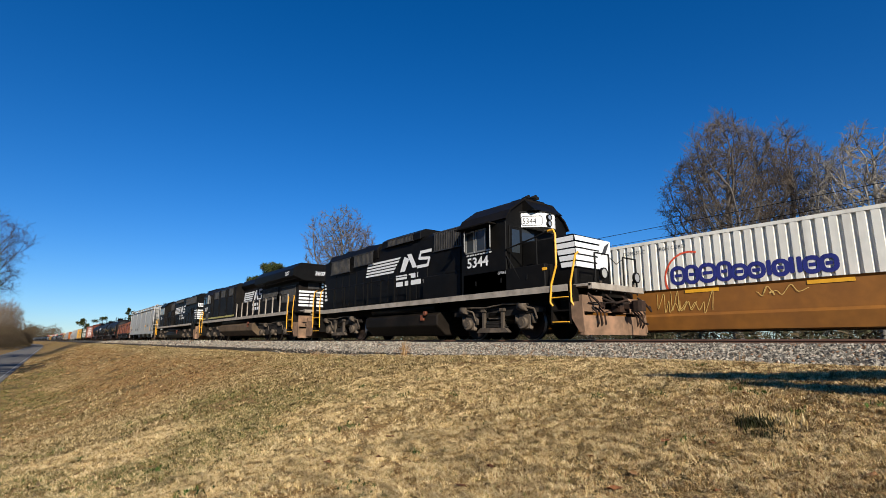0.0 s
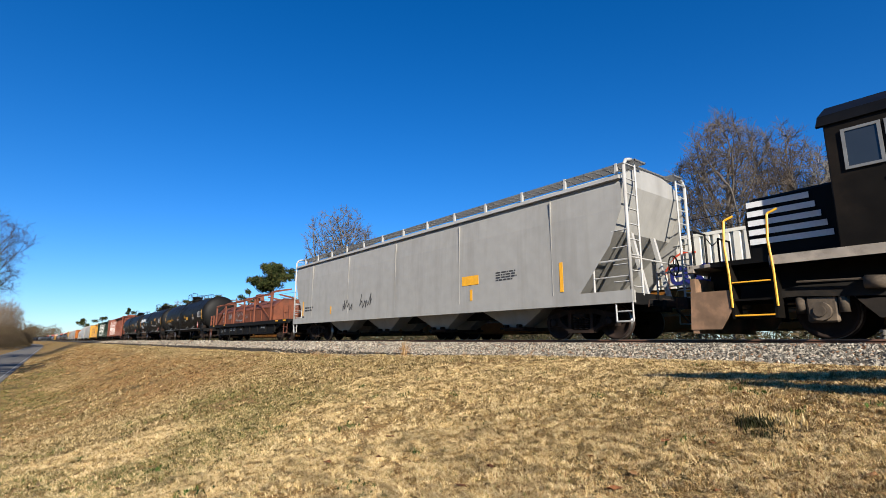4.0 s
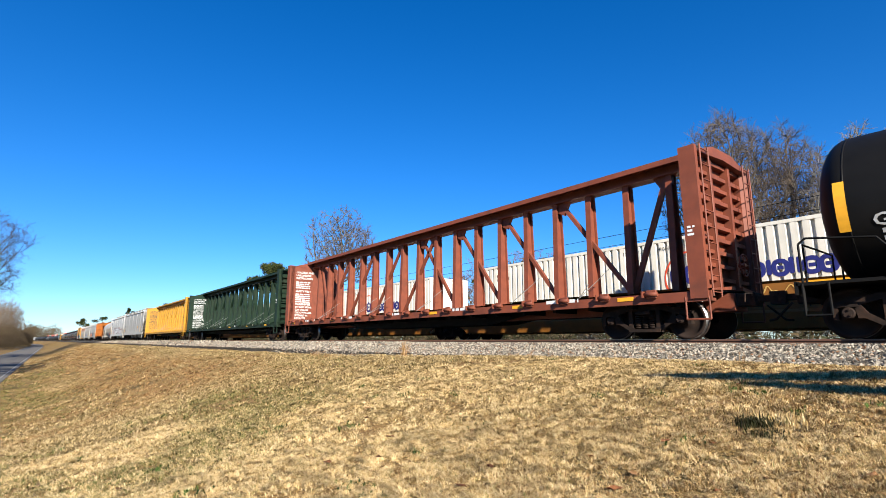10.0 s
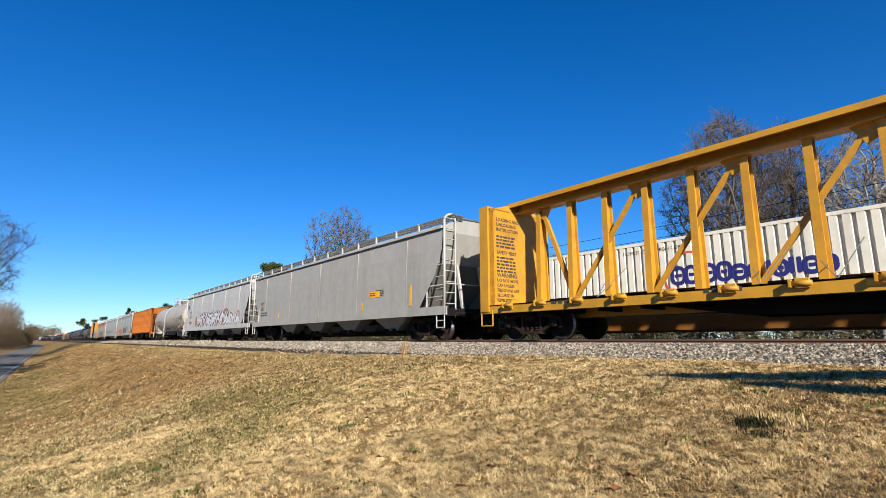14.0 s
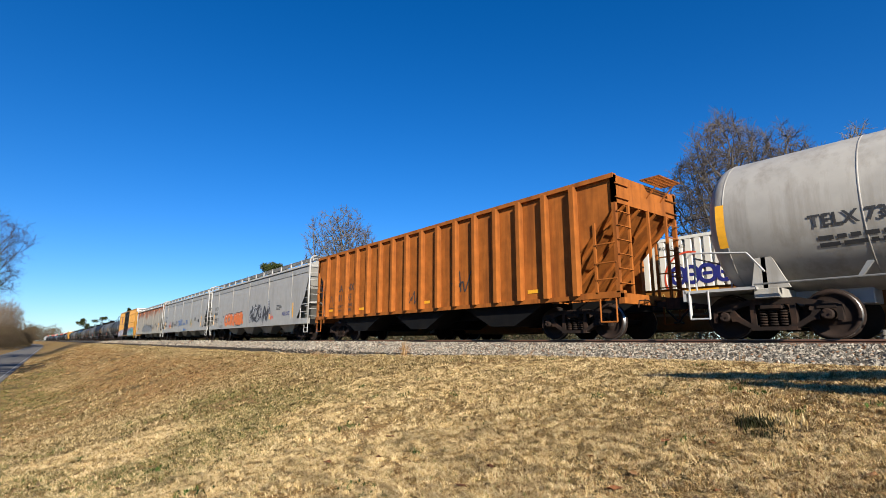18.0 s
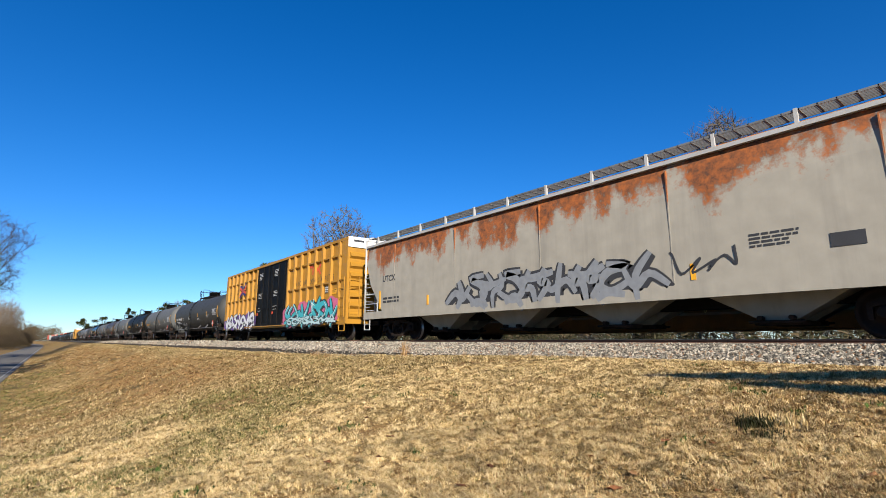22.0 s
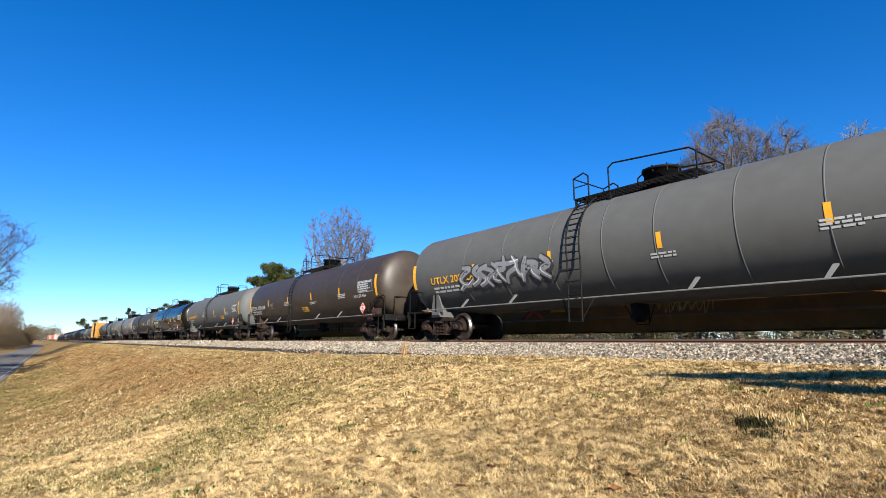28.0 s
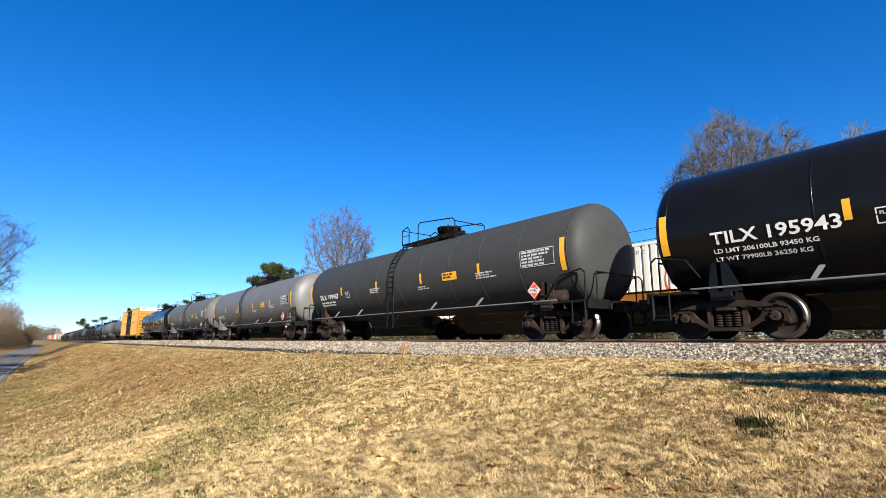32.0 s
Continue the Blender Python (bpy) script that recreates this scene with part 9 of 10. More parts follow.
    for q in (-1,):
        bm = bmx()
        tube(bm, [(7.05, q * 1.5, 3.02), (7.24, q * 1.5, 3.03), (7.31, q * 1.5, 2.9), (7.32, q * 1.52, 2.0), (7.14, q * 1.53, 1.5), (7.08, q * 1.53, 1.0), (7.14, q * 1.5, 0.9)], 0.03, 6)
        part("grab_rail", bm, M["yellow_rail"], car)
        bm = bmx()
        tube(bm, [(8.02, q * 1.46, 2.3), (7.95, q * 1.5, 2.22), (7.78, q * 1.53, 1.5), (7.78, q * 1.53, 1.0), (7.84, q * 1.5, 0.88)], 0.028, 6)
        part("grab_rail", bm, M["yellow_rail"], car)
    bm = bmx()
    box(bm, 6.82, 6.98, -1.515, -1.5, 1.92, 2.0)
    part("reflector", bm, M["yellow"], car)
    for k in range(4):
        bm = bmx()
        y0 = -1.25 + 0.8 * k
        tube(bm, [(8.1, y0, 1.2), (8.3, y0 + 0.1, 1.0), (8.34, y0 + 0.3, 0.8), (8.22, y0 + 0.45, 0.95)], 0.03, 6)
        part("air_hose", bm, M["truck"], car)
    letter(car, "5344", 3.62, 2.33, 0.46, M["white"], y=-1.522, squeeze=1.12)
    bars(car, 3.6, 2.80, 1.5, 2, 0.05, M["grey_stencil"], y=-1.522, seed=2)
    letter(car, "GP38-2", 5.05, 1.98, 0.12, M["grey_stencil"], y=-1.522)
    horse_bars(car, -4.16, 2.8, 5.1, 0.66, -0.925)
    stripes_end(car, -8.57, 0.8, 2.0, 3.0, -1)
    bm = bmx()
    for k in range(5):
        flat_poly(bm, [(-8.5, 2.0 + 0.19 * k), (-8.1 - 0.05 * k, 2.0 + 0.19 * k), (-8.13 - 0.05 * k, 2.11 + 0.19 * k), (-8.5, 2.11 + 0.19 * k)], -0.912)
    part("painted_band", bm, M["white"], car)
    headlight(car, -8.56, 0.0, 3.7, -1)
    return car


def radiator_wing_loco(front, rear):
    L, c = front - rear, (front + rear) / 2
    car = set_car("locomotive", "dusty black six-axle locomotive with wide radiator wings, running hood first", "locomotive", c)
    half = L / 2
    P, D = M["loco_black"], M["loco_black_dusty"]
    sz = 1.62
    loco_base(car, half, 3, "cast", 6.7, (-4.7, 3.3, 0.32, 1.2), D, sill_z=sz, tank_mat="loco_brown")
    bm = bmx()
    prism(bm, [(-0.9, sz), (0.9, sz), (0.9, 3.75), (0.78, 3.95), (-0.78, 3.95), (-0.9, 3.75)], -7.0, 9.65, "x", 0.02)
    part("long_hood", bm, D, car)
    bm = bmx()
    prism(bm, [(-0.9, 3.4), (0.9, 3.4), (1.5, 3.62), (1.52, 4.05), (1.1, 4.42), (-1.1, 4.42), (-1.52, 4.05), (-1.5, 3.62)], 3.5, 10.25, "x", 0.03)
    part("radiator_wing", bm, P, car, "black overhanging radiator cab")
    bm = bmx()
    for s in (-1, 1):
        for k in range(5):
            box(bm, 3.9 + 1.25 * k, 4.95 + 1.25 * k, s * 1.2, s * 1.27, 3.50, 3.54)
    part("radiator_intake", bm, M["louvre"], car)
    bm = bmx()
    prism(bm, [(-0.9, 3.6), (0.9, 3.6), (1.15, 3.9), (0.95, 4.28), (-0.95, 4.28), (-1.15, 3.9)], -0.6, 3.4, "x", 0.02)
    part("engine_hatch", bm, P, car)
    bm = bmx()
    prism(bm, [(-1.45, sz), (1.45, sz), (1.45, 3.9), (1.2, 4.2), (-1.2, 4.2), (-1.45, 3.9)], -7.2, -0.7, "x", 0.02)
    part("equipment_cabinet", bm, D, car)
    for x0, x1 in ((-6.6, -5.4), (-4.6, -3.5), (-2.4, -1.4)):
        louvres(car, x0, x1, 3.35, 3.85, 1.455, 0.14, "intake_grille")
    for x in (-6.9, -5.0, -3.0, -1.1):
        bm = bmx()
        box(bm, x - 0.03, x + 0.03, -1.5, -1.44, 1.7, 3.95)
        part("panel_joint", bm, P, car)
    hood_doors(car, -0.5, 9.4, 13, 1.8, 3.25, 0.905, D)
    louvres(car, 3.7, 6.4, 2.6, 3.3, 0.925, 0.11, "door_louvre")
    louvres(car, 6.9, 9.3, 2.3, 3.2, 0.925, 0.11, "door_louvre")
    bm = bmx()
    lathe(bm, [(-0.06, 0.3), (0.06, 0.3), (0.06, 0.24), (-0.06, 0.24)], "y", 16, (7.0, -1.05, 2.6))
    part("hand_brake", bm, M["black"], car)
    # cab and nose, at the trailing end
    bm = bmx()
    prism(bm, [(-1.5, sz), (1.5, sz), (1.5, 3.75), (1.2, 4.22), (0.5, 4.36), (-0.5, 4.36), (-1.2, 4.22), (-1.5, 3.75)], -10.0, -7.2, "x", 0.03)
    part("cab", bm, D, car)
    bm = bmx()
    prism(bm, [(-0.5, 4.34), (0.5, 4.34), (1.25, 4.2), (1.25, 4.26), (0.5, 4.42), (-0.5, 4.42), (-1.25, 4.26), (-1.25, 4.2)], -10.1, -6.9, "x")
    box(bm, -9.2, -8.2, -0.5, 0.5, 4.4, 4.52, 0.02)
    part("cab_roof", bm, P, car)
    bm = bmx()
    prism(bm, [(-10.0, sz), (-11.2, sz), (-11.3, 2.6), (-11.0, 3.02), (-10.0, 3.4)], -1.15, 1.15, "y", 0.05)
    part("nose", bm, D, car)
    for x0, x1 in ((-9.75, -9.35), (-9.2, -8.65), (-8.5, -8.0), (-7.85, -7.45)):
        window(car, x0, x1, 3.05, 3.7, -1.515, frame_mat="black")
    bm = bmx()
    box(bm, -7.95, -7.88, -1.68, -1.5, 3.05, 3.75)
    part("wind_deflector", bm, M["grating"], car)
    end_window(car, -10.02, -1.25, -0.2, 3.3, 3.9, -1)
    end_window(car, -10.02, 0.2, 1.25, 3.3, 3.9, -1)
    letter(car, "3607", -9.2, 2.45, 0.46, M["white"], y=-1.535)
    letter(car, "ET44AC", -7.9, 2.25, 0.12, M["white"], y=-1.535)
    louvres(car, -8.7, -7.9, 1.75, 2.2, 1.51, 0.09, "battery_louvre")
    bm = bmx()
    for k in range(5):
        flat_poly(bm, [(-11.15, 1.9 + 0.22 * k), (-10.3 - 0.05 * k, 1.96 + 0.22 * k), (-10.35 - 0.05 * k, 2.09 + 0.22 * k), (-11.15, 2.02 + 0.22 * k)], -1.212)
    part("painted_band", bm, M["white"], car)
    bm = bmx()
    box(bm, -11.0, -0.7, -1.508, -1.502, sz + 0.12, sz + 0.24)
    part("dusty_band", bm, M["gr_olive"], car)
    side_handrail(car, -0.2, 9.5, 9, sz)
    horse_bars(car, -0.45, 2.7, 4.0, 0.75, -0.945)
    letter(car, "3607", 9.0, 3.72, 0.32, M["white"], y=-1.53)
    stripes_end(car, 9.66, 0.88, 1.95, 2.95, 1)
    bm = bmx()
    box(bm, 9.67, 9.69, -0.35, 0.35, 3.0, 3.4)
    part("end_grille", bm, M["louvre"], car)
    headlight(car, 9.66, 0.55, 3.25, 1, 0.08)
    letter(car, "3607", -0.2, 3.75, 0.32, M["white"], y=10.26, face="end")
    return car


def six_axle_loco(front, rear):
    L, c = front - rear, (front + rear) / 2 + 0.3
    car = set_car("locomotive", "black six-axle locomotive with three roof fans, running hood first", "locomotive", c)
    half = L / 2
    P, D = M["loco_black"], M["loco_black_dusty"]
    sz = 1.58
    loco_base(car, half, 3, "cast", 6.3, (-3.6, 3.1, 0.22, 1.0), P, sill_z=sz, front_rail="black")
    bm = bmx()
    prism(bm, [(-0.88, sz), (0.88, sz), (0.88, 4.15), (0.72, 4.3), (-0.72, 4.3), (-0.88, 4.15)], -5.2, 7.75, "x", 0.02)
    part("long_hood", bm, P, car)
    bm = bmx()
    prism(bm, [(-0.88, 3.5), (0.88, 3.5), (0.95, 3.6), (0.95, 4.25), (0.72, 4.4), (-0.72, 4.4), (-0.95, 4.25), (-0.95, 3.6)], 2.85, 7.7, "x", 0.02)
    part("radiator_hatch", bm, P, car)
    louvres(car, 3.05, 7.4, 3.62, 4.2, 0.95, 0.11, "radiator_grille")
    for x in (4.1, 5.55, 7.0):
        fan(car, x, 4.38, 0.62, P)
    bm = bmx()
    prism(bm, [(-0.8, 4.1), (0.8, 4.1), (0.98, 4.0), (0.98, 4.3), (0.7, 4.46), (-0.7, 4.46), (-0.98, 4.3), (-0.98, 4.0)], -2.4, 2.6, "x", 0.02)
    part("brake_blister", bm, P, car)
    louvres(car, -1.8, 1.9, 4.02, 4.26, 0.985, 0.11, "brake_grille")
    louvres(car, -4.9, -3.2, 3.4, 4.1, 0.89, 0.1, "intake_grille")
    hood_doors(car, -2.4, 7.5, 14, 1.75, 3.3, 0.885, P)
    bm = bmx()
    lathe(bm, [(-0.05, 0.27), (0.05, 0.27), (0.05, 0.2), (-0.05, 0.2)], "y", 16, (5.9, -0.98, 2.9))
    cyl(bm, (5.9, -0.98, 2.9), (5.9, -0.88, 2.9), 0.2, 12)
    part("hand_brake", bm, M["black"], car)
    bm = bmx()
    box(bm, -5.0, -2.6, -1.25, -0.86, sz, 3.2, 0.04)
    part("equipment_cabinet", bm, D, car)
    bm = bmx()
    prism(bm, [(-1.5, sz), (1.5, sz), (1.5, 3.9), (1.3, 4.1), (0.7, 4.45), (-0.7, 4.45), (-1.3, 4.1), (-1.5, 3.9)], -7.9, -5.2, "x", 0.02)
    part("cab", bm, D, car)
    bm = bmx()
    prism(bm, [(-1.55, 3.86), (-1.34, 4.12), (-0.72, 4.49), (0.72, 4.49), (1.34, 4.12), (1.55, 3.86), (1.5, 3.84), (1.3, 4.08), (0.7, 4.45), (-0.7, 4.45), (-1.3, 4.08), (-1.5, 3.84)], -8.0, -5.1, "x")
    part("cab_roof", bm, P, car)
    for x0, x1 in ((-7.6, -7.15), (-7.0, -6.5), (-5.95, -5.45)):
        window(car, x0, x1, 3.0, 3.65, -1.51, frame_mat="grating")
    bm = bmx()
    prism(bm, [(-7.9, sz), (-9.6, sz), (-9.65, 2.6), (-9.5, 2.95), (-7.9, 3.0)], -0.78, 0.78, "y", 0.05)
    part("short_hood", bm, P, car)
    bm = bmx()
    for k in range(5):
        flat_poly(bm, [(-9.55, 1.95 + 0.2 * k), (-8.1 - 0.08 * k, 1.95 + 0.2 * k), (-8.1 - 0.08 * k, 2.07 + 0.2 * k), (-9.55, 2.07 + 0.2 * k)], -0.835)
    part("painted_band", bm, M["white"], car)
    letter(car, "3307", -7.15, 2.42, 0.44, M["white"], y=-1.522)
    side_handrail(car, -4.6, 8.2, 12, sz, mat_name="loco_black")
    horse_bars(car, -2.37, 2.84, 5.2, 0.72, -0.93)
    # number and bands on the hood's end
    bm = bmx()
    box(bm, 7.76, 7.785, -0.84, 0.0, 3.22, 3.55, 0.005)
    part("number_board", bm, M["white"], car)
    letter(car, "3307", -0.8, 3.29, 0.3, M["dark_letter"], y=7.80, face="end")
    stripes_end(car, 7.776, 0.86, 2.05, 3.0, 1)
    bm = bmx()
    for k in range(5):
        flat_poly(bm, [(6.85 - 0.12 * k + 0.3, 2.05 + 0.19 * k), (7.74, 2.05 + 0.19 * k), (7.74, 2.16 + 0.19 * k), (6.82 - 0.12 * k + 0.3, 2.16 + 0.19 * k)], -0.912)
    part("painted_band", bm, M["white"], car)
    headlight(car, 7.76, 0.45, 3.75, 1, 0.1)
    bm = bmx()
    for z in (1.9, 2.3, 2.75, 3.6, 3.95, 4.15):
        tube(bm, [(7.78, -0.6, z), (7.86, -0.6, z - 0.02), (7.86, -0.15, z - 0.02), (7.78, -0.15, z)], 0.014, 5)
    part("grab_iron", bm, M["black"], car)
    return car


far_train()


# ---- the train, from its leading end ----
four_axle_loco(-6.2, -25.72)
radiator_wing_loco(-25.72, -49.47)
six_axle_loco(-49.47, -71.71)


def gx_plain(car, a, y):
    patch(car, "warning_sign", 4.1, 4.9, 1.75, 2.05, M["yellow"], y=y)
    scribble(car, -4.6, -3.4, 1.4, 1.8, M["dark_letter"], y=y, seed=2, loops=5)
    scribble(car, -2.9, -1.8, 1.45, 1.95, M["dark_letter"], y=y, seed=4, loops=5)


covered_hopper(-71.71, -93.12, M["hop_grey"], "light grey covered hopper car with four bays", extra=gx_plain, seed=2)
coil_car(-93.12, -111.28)
tank_car(-111.28, -131.0, M["tank_black"], "matt black tank car with orange lettering", (("UTLX 211418", 0.31, -0.36),), M["yellow"], seed=1, number="1170", lx=0.25, dome_back=True, shift=-0.80, tank_half=8.75)


def gx_procor(car, T):
    bars(car, -7.1, TANK[1] + 0.06, 3.85, 1, 0.40, M["white"], tank=TANK, seed=17)
    patch(car, "repainted_patch", -T + 4.7, -T + 6.8, TANK[1] - 0.5, TANK[1] + 0.05, M["tank_gloss"], tank=TANK)
    scribble(car, -T + 5.1, -T + 6.6, TANK[1] - 0.48, TANK[1] + 0.02, M["gr_sky"], tank=TANK, seed=3, loops=6)
    letter(car, "EAST NASH STOMPIN", 1.5, 1.66, 0.30, M["gr_white"], tank=TANK, bold=False, squeeze=0.95, slant=0.15)


tank_car(-131.0, -150.12, M["tank_black"], "black tank car with a white name band and small graffiti", (("PROX 44789", 0.26, -0.42),), M["white"], extra=gx_procor, seed=3, number="1987", lx=-0.7, shift=-0.60, tank_half=8.3, mark_x=-7.05, wide=1.05)
tank_car(-150.12, -169.63, M["tank_black"], "dull black tank car with grey lettering", (("GBRX 707144", 0.3, -0.42),), M["grey_stencil"], seed=5, number="1170", lx=0.35, dome_back=True, shift=-0.33, tank_half=8.6, mark_x=-7.7)
centerbeam(-169.63, -194.93, M["red_beam"], "faded red centerbeam flat car, empty", seed=1, shift=-0.2)
centerbeam(-194.93, -220.41, M["green_beam"], "dark green centerbeam flat car, empty", seed=2, shift=0.2)
centerbeam(-220.41, -245.81, M["yellow_beam"], "yellow centerbeam flat car, empty", marks="dark_letter", seed=3)


def gx_psp(car, a, y):
    patch(car, "warning_sign", 5.0, 5.85, 1.75, 2.0, M["yellow"], y=y)
    bars(car, 5.05, 1.9, 0.7, 2, 0.05, M["dark_letter"], y=y - 0.006, seed=6)


covered_hopper(-245.81, -267.01, M["hop_grey"], "grey covered hopper car with dented sides", extra=gx_psp, seed=4, marks=(("PSPX", 0.28, 2.15), ("2421", 0.28, 1.85)))


def gx_big(car, a, y):
    graffiti(car, -a + 4.1, 4.5, 1.05, 2.25, M["gr_white"], M["dark_letter"], y=y, seed=41, n=11, shine=M["gr_grey"], cloud=M["gr_rust"])
    graffiti(car, 4.6, a - 2.0, 1.2, 2.0, M["gr_white"], M["gr_grey"], y=y, seed=43, n=5, cloud=M["gr_rust"])
    scribble(car, -a + 0.5, -a + 1.35, 2.95, 3.4, M["dark_letter"], y=y, seed=11, loops=5, circle=True, w=0.04)


def gx_exempt(car, T):
    letter(car, "DOT E-13656", 4.8, TANK[1] - 0.22, 0.19, M["dark_letter"], tank=TANK, bold=False)
    letter(car, "SR-8266", 4.84, TANK[1] - 0.45, 0.19, M["dark_letter"], tank=TANK, bold=False)


covered_hopper(-267.01, -286.87, M["hop_white"], "white covered hopper car with large outlined graffiti", bays=3, extra=gx_big, seed=6, tail_panel=True, marks=(("ECUX", 0.3, 2.4), ("860529", 0.3, 2.02)))
tank_car(-286.87, -305.74, M["tank_white"], "dirty white tank car with rust on its frame", (("TELX 73181", 0.32, -0.3),), M["dark_letter"], number="1993", trim="hop_trim", extra=gx_exempt, seed=7, shift=0.115, tank_half=8.22, mark_x=-6.2, wide=1.0)
ribbed_hopper(-305.74, -324.05)


def gx_veloz(car, a, y):
    spray(car, "CORPSER", -5.45, 1.14, 1.0, M["gr_orange"], y - 0.002, M["dark_letter"], 0.085, 0.0, 0.0, 1.02, M["gr_white"], 0.05, 0.93)
    letter(car, "HD", -6.05, 1.7, 0.22, M["dark_letter"], y=y, slant=0.2)
    letter(car, "LD LMT  197200 LB", -7.95, 1.5, 0.1, M["dark_letter"], y=y, bold=False)
    letter(car, "LT WT  65800 LB", -7.95, 1.36, 0.1, M["dark_letter"], y=y, bold=False)
    letter(car, "NEW 04-88", -6.7, 1.36, 0.1, M["dark_letter"], y=y, bold=False)
    for x in (-6.75, -2.72):
        letter(car, "CLOSE HOPPER GATES AND ROOF", x, 1.06, 0.075, M["dark_letter"], y=y - 0.04, bold=False)
        letter(car, "HATCHES BEFORE MOVING CAR", x, 0.97, 0.075, M["dark_letter"], y=y - 0.04, bold=False)
    graffiti(car, 0.4, 4.1, 1.05, 2.2, M["dark_letter"], M["gr_grey"], y=y, seed=53, n=5, shine=M["gr_white"])
    letter(car, "VELOZ", 6.2, 1.4, 0.3, M["navy"], y=y, slant=0.3, squeeze=1.2)
    scribble(car, 4.1, 4.9, 1.2, 1.6, M["logo_red"], y=y, seed=19, loops=3)


covered_hopper(-324.05, -344.66, M["hop_grey"], "grey covered hopper car with orange and grey graffiti", band=M["hop_band"], extra=gx_veloz, seed=8, marks=(("UTCX", 0.34, 2.35), ("46810", 0.34, 1.95)))


def gx_casp(car, a, y):
    spray(car, "CASPR", -1.75, 1.42, 0.92, M["gr_blue"], y, None, 0.0, 0.0, 0.1, 0.82)
    spray(car, "ooooo", 0.55, 1.45, 0.46, M["gr_blue"], y, None, 0.0, 0.01, 0.2, 0.85, None, 0.02)
    spray(car, "708", 1.85, 1.5, 0.6, M["gr_blue"], y, None, 0.0, 0.0, 0.2, 0.85)
    for cx, r in ((1.4, 0.22), (1.75, 0.13), (2.1, 0.1)):
        bm = bmx()
        flat_poly(bm, [(cx + 1.2 * r * math.cos(k * math.pi / 6), 1.03 + 0.5 * r * math.sin(k * math.pi / 6)) for k in range(12)], y - 0.045)
        part("graffiti_smear", bm, M["gr_blue"], car)
    scribble(car, 3.5, 4.6, 1.4, 2.0, M["gr_olive"], y=y, seed=27, loops=4, w=0.06)
    for k, (x0, w) in enumerate(((-a + 3.2, 1.0), (-a + 4.6, 1.5), (-a + 6.3, 1.6))):
        scribble(car, x0, x0 + w, 1.35 + 0.05 * k, 1.95, M["logo_red"] if k == 0 else M["dark_letter"], y=y, seed=61 + k, loops=5, w=0.05)
    patch(car, "notice_panel", a - 3.1, a - 2.6, 1.6, 1.85, M["dark_letter"], y=y)


covered_hopper(-344.66, -365.32, M["hop_grey"], "grey covered hopper car with blue graffiti", band=M["hop_band"], extra=gx_casp, seed=9, marks=(("UTCX", 0.34, 2.35), ("59268", 0.34, 1.95)))


def gx_rust(car, a, y):
    graffiti(car, -4.0, 3.4, 1.0, 1.95, M["gr_grey"], M["dark_letter"], y=y, seed=71, n=9)
    scribble(car, 3.5, 5.3, 1.4, 1.9, M["dark_letter"], y=y, seed=29, loops=5)
    patch(car, "notice_panel", a - 3.1, a - 2.6, 1.6, 1.85, M["dark_letter"], y=y)


